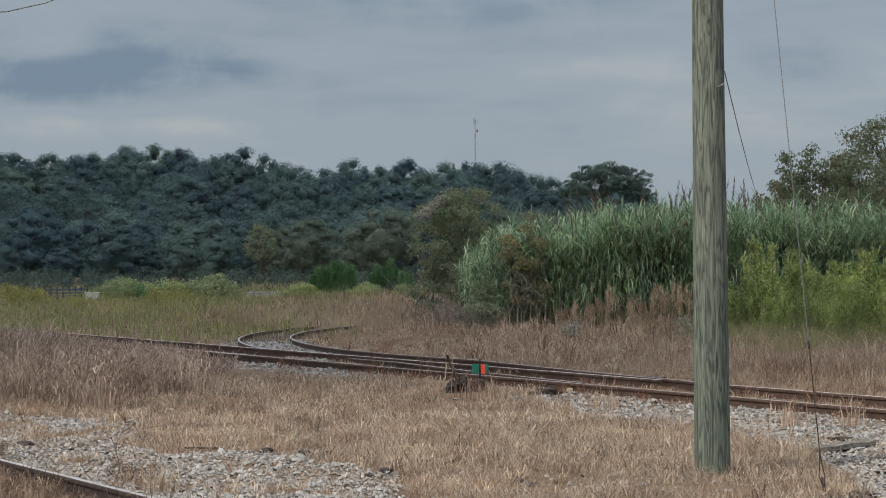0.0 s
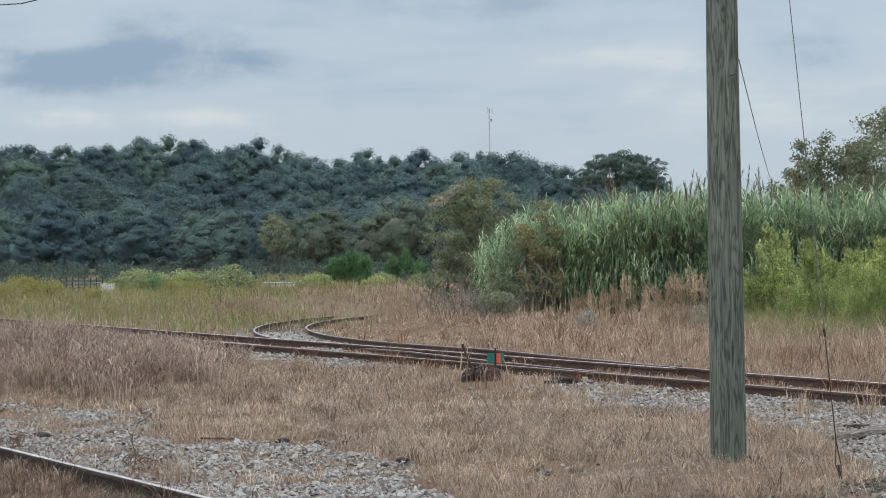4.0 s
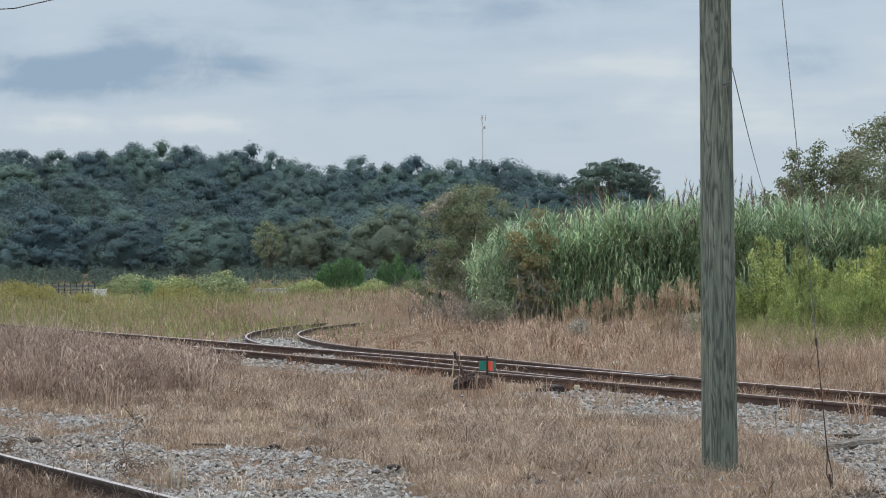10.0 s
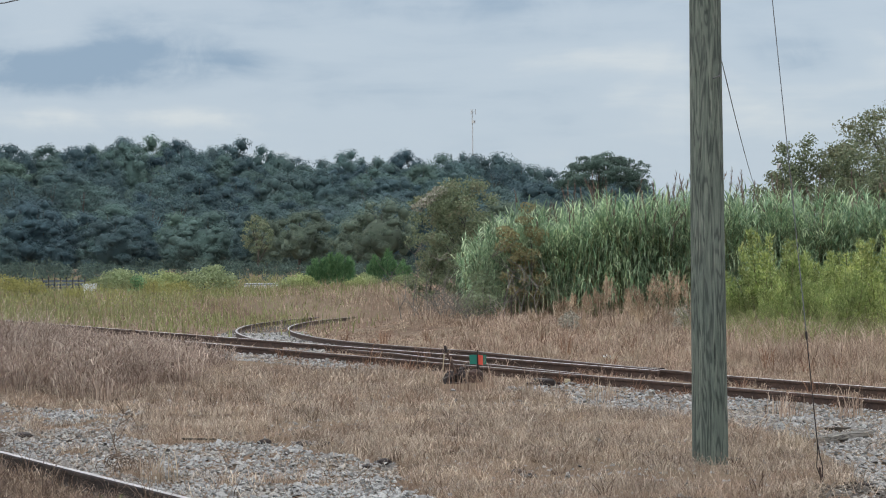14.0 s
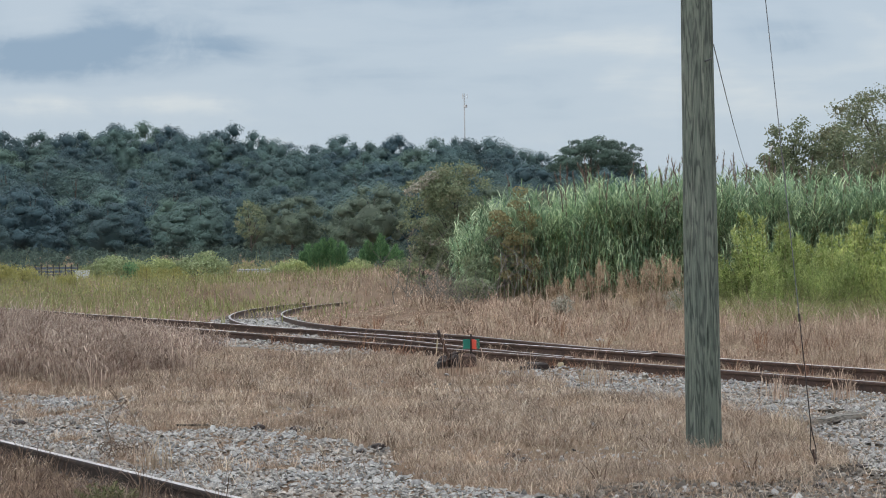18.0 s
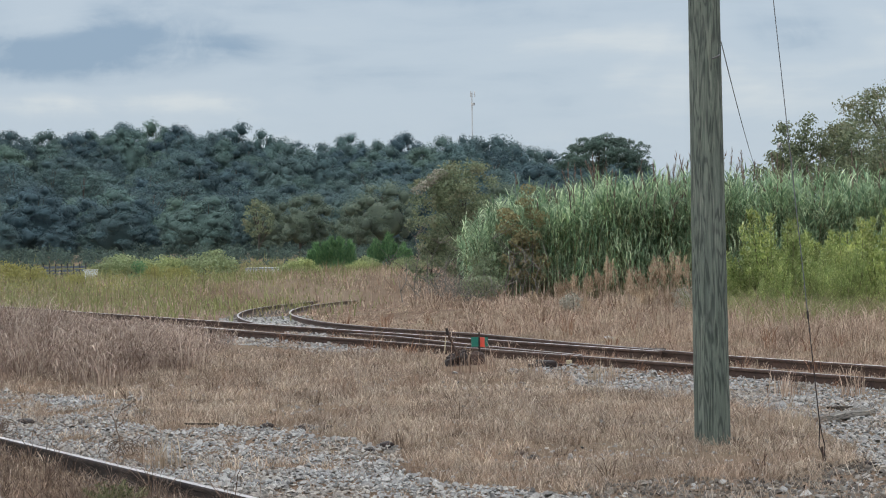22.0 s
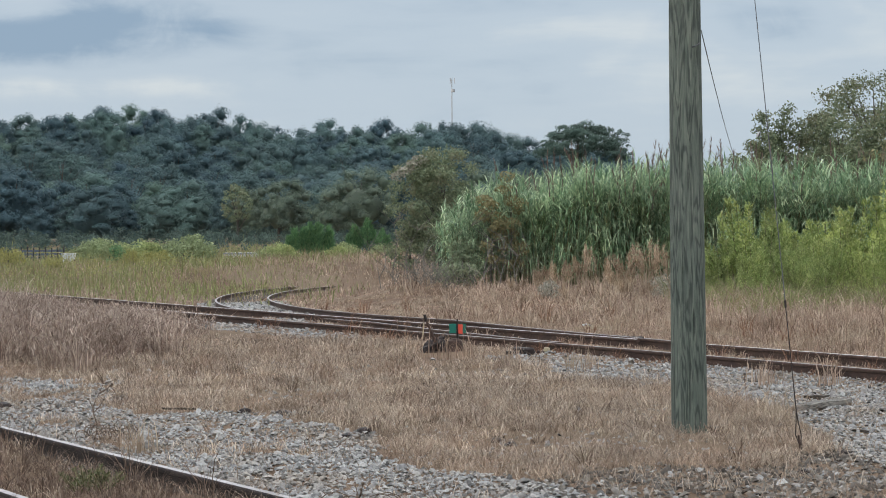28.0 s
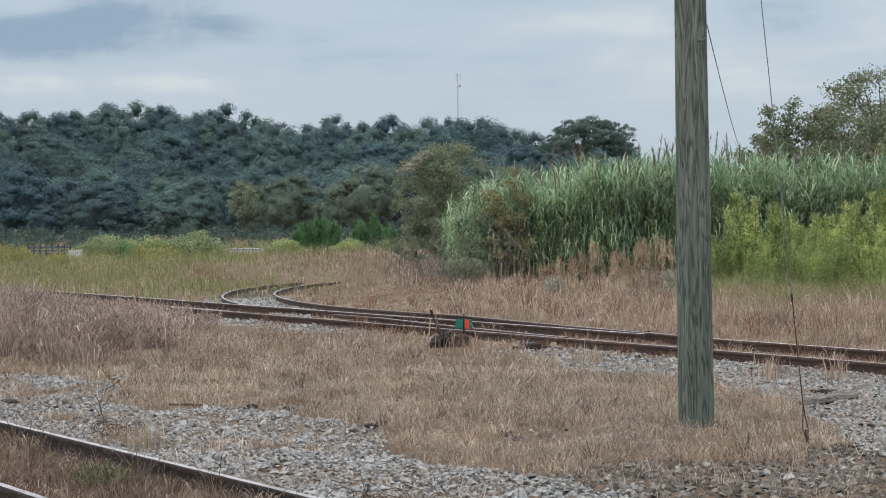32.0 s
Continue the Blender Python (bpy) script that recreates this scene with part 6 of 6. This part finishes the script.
def weed_bush(seed, h, w, n, leaf, mat, label, name="weed_bush", category="weeds", group="", upright=True):
    """Upright feathery weed: sprays of small leaves on thin stems."""
    rr = random.Random(seed)
    t = tagged(empty(name), label, category, group)
    bm = bmesh.new()
    sets = []
    stems = 22
    for i in range(stems):
        a, q = rr.uniform(0, 2 * math.pi), w * 0.5 * math.sqrt(rr.random())
        lean = rr.uniform(0.0, 0.45) * q / (w * 0.5)
        hh = h * rr.uniform(0.62, 1.0) * (1 - 0.30 * (q / (w * 0.5)) ** 2)
        b = Vector((q * 0.55 * math.cos(a), q * 0.55 * math.sin(a), 0))
        tp = Vector((q * math.cos(a) + lean * 0.2 * math.cos(a), q * math.sin(a), hh))
        tube(bm, [b, b.lerp(tp, 0.5), tp], [0.010, 0.008, 0.003], 4, False)
        # upswept plumes of thread leaves along each stem
        m_ = n // stems
        f = rng.random(m_) ** 0.7
        q_ = 0.17 * w * (1.08 - f) ** 0.8 * (0.45 + 0.55 * np.abs(np.sin(f * 11 + i)))
        az = rng.uniform(0, 2 * np.pi, m_)
        rad = q_ * np.sqrt(rng.random(m_))
        base = np.array(b)[None] * (1 - f[:, None]) + np.array(tp)[None] * f[:, None]
        sets.append(blades(base[:, 0] + np.cos(az) * rad, base[:, 1] + np.sin(az) * rad, np.maximum(base[:, 2] - 0.3 * rad, 0.01), leaf * rng.uniform(0.6, 1.5, m_), leaf * rng.uniform(0.35, 0.75, m_), rng.uniform(0.3, 1.8, m_), 1, az))
    tagged(part("stem", bm, M_STALK, t), kind="stuff")
    c = np_mesh("foliage", *join(*sets), mat)
    c.parent = t
    return t


def build_weeds():
    rr = random.Random(31)
    a = [weed_bush(600 + i, 2.0, 1.9, 8800, 0.068, M_LIME if i < 3 else M_FRESH, "tall feathery yellow-green weed in front of the reeds" if i < 3 else "tall feathery fresh green weed in front of the reeds", group="yellow-green weeds") for i in range(6)]
    spots = [(7.0, 50.5, 0.72), (7.75, 50.5, 1.22), (8.25, 51.5, 1.05), (9.0, 49.0, 0.80), (9.7, 51.0, 1.12), (10.3, 49.6, 1.0), (10.9, 51.2, 1.30), (11.7, 50.2, 1.18), (9.1, 52.0, 0.95), (12.3, 48.0, 0.9),
             (7.3, 48.3, 0.55), (8.5, 47.6, 0.62), (9.8, 47.2, 0.58), (11.0, 47.0, 0.66), (6.9, 52.0, 0.55), (12.4, 52.0, 1.42), (6.5, 50.3, 0.45), (7.9, 49.0, 0.75)]
    taken = set()
    for i, (x, y, k) in enumerate(spots):
        j = i % 3 + (3 if x < 9.4 else 0)
        if j not in taken:
            taken.add(j)
            place(a[j], x, y, k * 1.08, rr.uniform(0, 360))
        else:
            copy_scaled(a[j], x, y, k * 1.08, rr.uniform(0, 360))
    # yellowish vine leaves at the right rim
    t = make_tree("vine_thicket", 640, 3.5, 2.4, 0.6, 22, 4600, 0.095, M_LIME, "bright yellow-green broad-leaved vine over the weeds", "vines", r0=0.02, group="vines in the reeds")
    place(t, 12.7, 55.5, 1.0, 0)
    # far shrubs in the field
    b = [make_tree("field_shrub", 620 + i, 1.5, 2.4, 0.05, 16, 2200, 0.13, M_SHRUB, "pale yellow-green rounded field shrub", "shrub", r0=0.03, group="shrubs in the field", dome=True, inner=0.5) for i in range(3)]
    far = [(-0.1525 * 108, 108, 0.95), (-0.1435 * 110, 110, 1.0), (-0.1265 * 105, 105, 1.0), (-0.1190 * 107, 107, 0.92), (-0.1095 * 105, 105, 1.22), (-0.135 * 112, 112, 0.8), (-0.0995 * 111, 111, 0.7),
           (-0.0715 * 113, 113, 0.6), (-0.064 * 110, 110, 0.72), (-0.0355 * 114, 114, 0.72), (-0.0395 * 113, 113, 0.5), (-0.019 * 115, 115, 0.62), (-0.0075 * 113, 113, 0.55)]
    for i, (x, y, k) in enumerate(far):
        if i < 3:
            place(b[i], x, y, k, rr.uniform(0, 360), k * 0.84)
        else:
            copy_scaled(b[i % 3], x, y, k, rr.uniform(0, 360), k * rr.uniform(0.76, 0.92))
    g = make_tree("goldenrod_clump", 645, 1.05, 1.9, 0.05, 12, 1500, 0.09, M_GOLD, "yellow flowering goldenrod clump in the field", "wildflowers", r0=0.02, group="goldenrod clumps", dome=True, inner=0.8, jitter=0.8)
    for i, (x, y, k) in enumerate(((-19.9, 99, 1.05), (-18.6, 98, 0.9), (-13.0, 98, 0.8), (-11.8, 98, 0.75), (-16.0, 95, 0.6), (-20.4, 95, 0.9))):
        (place if i == 0 else copy_scaled)(g, x, y, k, 70 * i)
    t = make_tree("dark_bush", 650, 0.95, 1.3, 0.1, 8, 900, 0.10, M_CEDAR, "small dark green bush among pale shrubs", "bush", r0=0.02)
    place(t, -14.5, 102.5, 0.95, 0)
    # plume grass clumps in front of the reeds
    for i, (x, y, h, m) in enumerate(((2.7, 51.5, 0.85, 9), (3.25, 51.0, 0.95, 10), (3.75, 52.0, 1.35, 14), (4.15, 50.8, 1.05, 10), (4.75, 51.2, 1.25, 14), (5.35, 51.6, 1.45, 16), (5.75, 50.9, 1.3, 12), (4.45, 49.8, 0.8, 7), (2.2, 50.8, 0.6, 6), (6.3, 51.5, 1.1, 8))):
        q = rng.normal(0, 0.16, m)
        xx, yy = x + q * 0.5, y + rng.normal(0, 0.08, m)
        hh = h * rng.uniform(0.6, 1.0, m)
        ln = np.abs(rng.normal(0.12, 0.10, m))
        a1 = np.where(q > 0, 0.0, np.pi) + rng.normal(0, 0.5, m)
        sets = [blades(xx, yy, gz(xx, yy), hh, np.full(m, 0.012), ln, 3, a1),
                tufts(np.array([x]), np.array([y]), 110, 0.16, np.array([h * 0.62]), 0.014, 0.45)]
        # a feathery spindle on each stem
        for j in range(m):
            k = 56
            f = rng.beta(1.6, 1.4, k)
            top = hh[j] * (0.66 + 0.36 * f)
            off = np.sin(ln[j]) * top
            rad = 0.034 * np.sin(np.pi * np.clip(f * 0.9 + 0.08, 0, 1))
            bx = xx[j] + np.cos(a1[j]) * off + rng.normal(0, 1, k) * rad
            by = yy[j] + np.sin(a1[j]) * off + rng.normal(0, 1, k) * rad
            sets.append(blades(bx, by, float(gz(xx[j], yy[j])) + top, rng.uniform(0.05, 0.11, k), rng.uniform(0.014, 0.026, k), rng.uniform(0.1, 0.9, k), 1))
        v, f = join(*sets)
        tagged(np_mesh("plume_grass_clump", v, f, M_TUFT), "fluffy golden-tan plume grass clump before the reeds", "grass clump", "plume grass clumps")
    for i, (x, y) in enumerate(((5.55, 50.2), (3.0, 50.6))):
        t = make_tree("pale_shrub", 660 + i, 0.62 - 0.15 * i, 0.8, 0.1, 8, 900, 0.05, M_GREYLEAF, "low shrub with bleached dry blooms", "shrub", r0=0.015, group="bleached shrubs")
        place(t, x, y, 1.0, 0)


def dead_weed(x, y, h, seed):
    rr = random.Random(seed)
    t = tagged(empty("dead_weed", G3(x, y)), "dark dead weed stalk with a curled dry tangle", "weed", "dead weeds")
    bm = bmesh.new()
    main = [(0.03 * math.sin(k * 1.3) + 0.012 * k, 0.02 * math.cos(k), h * k / 7) for k in range(8)]
    tube(bm, main, [0.006, 0.006, 0.005, 0.005, 0.004, 0.004, 0.003, 0.002], 5)
    part("stalk", bm, M_WEED, t)
    for k in range(8):
        j = rr.randint(2, 6)
        a = Vector(main[j])
        b = a + Vector((rr.uniform(-0.12, 0.12), rr.uniform(-0.08, 0.08), rr.uniform(0.03, 0.14)))
        bm = bmesh.new()
        tube(bm, [a, a.lerp(b, 0.5) + Vector((0.01, 0, 0)), b], [0.005, 0.004, 0.002], 4)
        br = part("branch", bm, M_WEED, t)
        bm = bmesh.new()
        q = bmesh.ops.create_icosphere(bm, subdivisions=1, radius=rr.uniform(0.007, 0.014))
        for v in q["verts"]:
            v.co *= rr.uniform(0.7, 1.2)
        bmesh.ops.translate(bm, verts=q["verts"], vec=b)
        part("seed_head", bm, M_WEED, br)
    # curled dry tangle at its foot
    for k in range(28):
        cx, cz, rad = rr.uniform(-0.04, 0.34), rr.uniform(0.03, 0.13), rr.uniform(0.05, 0.12)
        a0, yy = rr.uniform(0, 6), rr.uniform(-0.12, 0.12)
        bm = bmesh.new()
        tube(bm, [(cx + rad * math.cos(a0 + t_), yy + 0.02 * t_, max(0.01, cz + rad * 0.8 * math.sin(a0 + t_))) for t_ in np.linspace(0, 3.6, 7)], 0.0035, 4, False)
        part("dry_curl", bm, M_WEED, t)
    return t


def build_small_weeds():
    dead_weed(-3.03, 19.9, 0.62, 1)
    dead_weed(-4.85, 22.4, 0.45, 2)
    dead_weed(-0.55, 14.3, 0.16, 3)
    # green leaves against the siding's rail
    t = weed_bush(700, 0.20, 0.50, 1300, 0.026, M_RAILWEED, "low dusty olive green weed growing along the rail", "rail_weed")
    place(t, -2.50, 16.3, 1.0, 0)


# ---- far man-made things ----


def build_bird():
    """A small grey bird on a reed stem, facing left."""
    b = tagged(empty("perched_bird", BIRD), "small grey bird with pale breast perched on a reed stem", "bird")

    def blob(name, c, r, mat, tilt=0.0, label=""):
        bm = bmesh.new()
        q = bmesh.ops.create_icosphere(bm, subdivisions=2, radius=1.0)
        bmesh.ops.scale(bm, verts=q["verts"], vec=r)
        bmesh.ops.rotate(bm, verts=q["verts"], cent=(0, 0, 0), matrix=Matrix.Rotation(radians(tilt), 3, "Y"))
        bmesh.ops.translate(bm, verts=q["verts"], vec=c)
        return part(name, bm, mat, b, label, True)

    blob("body", (0, 0, 0.0), (0.050, 0.045, 0.092), M_BIRD_PALE, 24)
    blob("wing", (0.024, -0.020, -0.005), (0.026, 0.034, 0.088), M_BIRD, 24, "dark grey folded wing")
    blob("wing", (0.024, 0.020, -0.005), (0.026, 0.034, 0.088), M_BIRD, 24, "dark grey folded wing")
    blob("head", (-0.052, 0, 0.098), (0.036, 0.032, 0.034), M_BIRD)
    bm = bmesh.new()
    tube(bm, [(-0.08, 0, 0.098), (-0.115, 0, 0.092)], [0.011, 0.002], 6)
    part("beak", bm, M_CABLE, b)
    bm = bmesh.new()
    box(bm, (0.075, 0, -0.135), (0.022, 0.03, 0.15), Matrix.Rotation(radians(-20), 3, "Y"), 0.004)
    part("tail", bm, M_BIRD, b)
    for yy in (-0.014, 0.014):
        bm = bmesh.new()
        tube(bm, [(0.0, yy, -0.07), (0.015, yy, -0.125)], 0.005, 5)
        part("leg", bm, M_CABLE, b)
    # the stem it sits on
    st = bmesh.new()
    x, y, z = BIRD
    tube(st, [(x + 0.10, y, float(gz(x, y))), (x + 0.05, y, z * 0.6), (x + 0.012, y, z - 0.115)], [0.016, 0.012, 0.008], 6)
    tagged(part("bare_reed_stem", st, M_STALK), "bare brown reed stem under a perched bird", "reed stem")


def build_litter():
    rr = random.Random(8)
    for i, (x, y, k) in enumerate(DARK_BITS):
        bm = bmesh.new()
        q = bmesh.ops.create_icosphere(bm, subdivisions=2, radius=1.0)
        for v in q["verts"]:
            v.co *= 1 + 0.35 * noise.noise(v.co * 1.7 + Vector((i * 3.1, 0, 0)))
        bmesh.ops.scale(bm, verts=q["verts"], vec=(k * 1.3, k, k * 0.6))
        ob = part("dark_clod", bm, M_IRON)
        ob.matrix_basis = pose(*G3(x, y, k * 0.3), 0, 0, rr.uniform(0, 360))
        tagged(ob, "lump of dark cinder lying on the gravel", "cinder", "dark cinders")
    bm = bmesh.new()
    q = bmesh.ops.create_grid(bm, x_segments=5, y_segments=5, size=0.07)
    for v in q["verts"]:
        v.co.z = 0.05 * noise.noise(v.co * 22) + 0.03
    bmesh.ops.solidify(bm, geom=bm.faces[:], thickness=0.003)
    ob = part("paper_scrap", bm, M_WHITE)
    ob.location = G3(LITTER[0], LITTER[1], 0.05)
    tagged(ob, "crumpled white paper scrap in dry grass", "litter")


def build_far_things():
    # white utility box, low yard fence and loading platform behind the shrubs
    t = tagged(empty("utility_box", G3(-0.1622 * 106, 106, -0.22)), "small white sheet metal utility box among weeds", "utility box")
    bm = bmesh.new()
    box(bm, (0, 0, 0.45), (0.84, 0.5, 0.90), bevel=0.02)
    part("body", bm, M_WHITE, t)
    bm = bmesh.new()
    box(bm, (0, -0.02, 0.925), (0.92, 0.62, 0.05), bevel=0.012)
    part("lid", bm, M_WHITE, t, "overhanging white lid")
    for sx in (-0.2, 0.2):
        bm = bmesh.new()
        box(bm, (sx, -0.262, 0.45), (0.37, 0.02, 0.80), bevel=0.006)
        d_ = part("door", bm, M_WHITE, t)
        bm = bmesh.new()
        box(bm, (sx * 0.25, -0.28, 0.5), (0.03, 0.02, 0.10), bevel=0.004)
        part("handle", bm, M_IRON, d_, "dark handle")
    t.scale = (0.74, 0.74, 0.82)
    f = tagged(empty("yard_fence", G3(-0.1755 * 108, 108, -0.10)), "dark blue-grey slatted yard fence beyond the field", "fence")
    for i in range(9):
        bm = bmesh.new()
        box(bm, (-1.2 + i * 0.3, 0, 0.45), (0.05, 0.05, 0.90 + 0.05 * (i % 3)), bevel=0.008)
        part("post", bm, M_CABLE, f)
    for i in range(8):
        bm = bmesh.new()
        for j in range(3):
            box(bm, (-1.05 + i * 0.3, 0.02, 0.40 + 0.17 * j), (0.25, 0.02, 0.12), bevel=0.005)
        part("panel", bm, M_SLATE, f)
    w = tagged(empty("loading_platform", G3(-0.0835 * 117, 117, -0.36)), "long low pale concrete loading platform", "platform")
    bm = bmesh.new()
    box(bm, (0, 0, 0.36), (1.7, 1.2, 0.72), bevel=0.02)
    part("slab", bm, M_WHITE, w)
    bm = bmesh.new()
    box(bm, (0, -0.63, 0.68), (1.76, 0.05, 0.08), bevel=0.01)
    part("edge_beam", bm, M_MAST, w)
    # radio mast on the skyline
    m_ = tagged(empty("radio_mast", (17.0, 1200, 6.5)), "slender grey guyed radio mast on the skyline", "mast")
    bm = bmesh.new()
    H = 74.0
    legs = [(0.30 * math.cos(a), 0.30 * math.sin(a)) for a in (0.5, 2.6, 4.7)]
    for lx, ly in legs:
        tube(bm, [(lx, ly, 0), (lx, ly, H)], 0.07, 5)
    for k in range(49):
        z = k * 1.5
        for i in range(3):
            p_, q_ = legs[i], legs[(i + 1) % 3]
            tube(bm, [(p_[0], p_[1], z), (q_[0], q_[1], z + 1.5)], 0.035, 4, False)
    part("lattice", bm, M_MAST, m_)
    bm = bmesh.new()
    for a in range(3):
        box(bm, (1.6 * math.cos(a * 2.1), 1.6 * math.sin(a * 2.1), H - 1.5), (0.35, 0.35, 3.0), bevel=0.08)
        tube(bm, [(0, 0, H - 1.5), (1.6 * math.cos(a * 2.1), 1.6 * math.sin(a * 2.1), H - 1.5)], 0.08, 5)
    part("antenna", bm, M_MAST, m_, "grey panel antennas")
    bm = bmesh.new()
    r = bmesh.ops.create_cone(bm, cap_ends=True, segments=16, radius1=1.0, radius2=1.0, depth=1.4)
    bmesh.ops.translate(bm, verts=r["verts"], vec=(0.6, -0.6, H - 7))
    part("drum_antenna", bm, M_MAST, m_)


build_woods()
build_middle_trees()
build_far_things()
build_weeds()
build_reeds()
build_field_grass()
build_tall_grass()
build_siding_weeds()
build_dark_tufts()
build_tussocks()
build_small_weeds()
build_bird()
build_litter()
build_ballast()
build_short_grass()
motions()
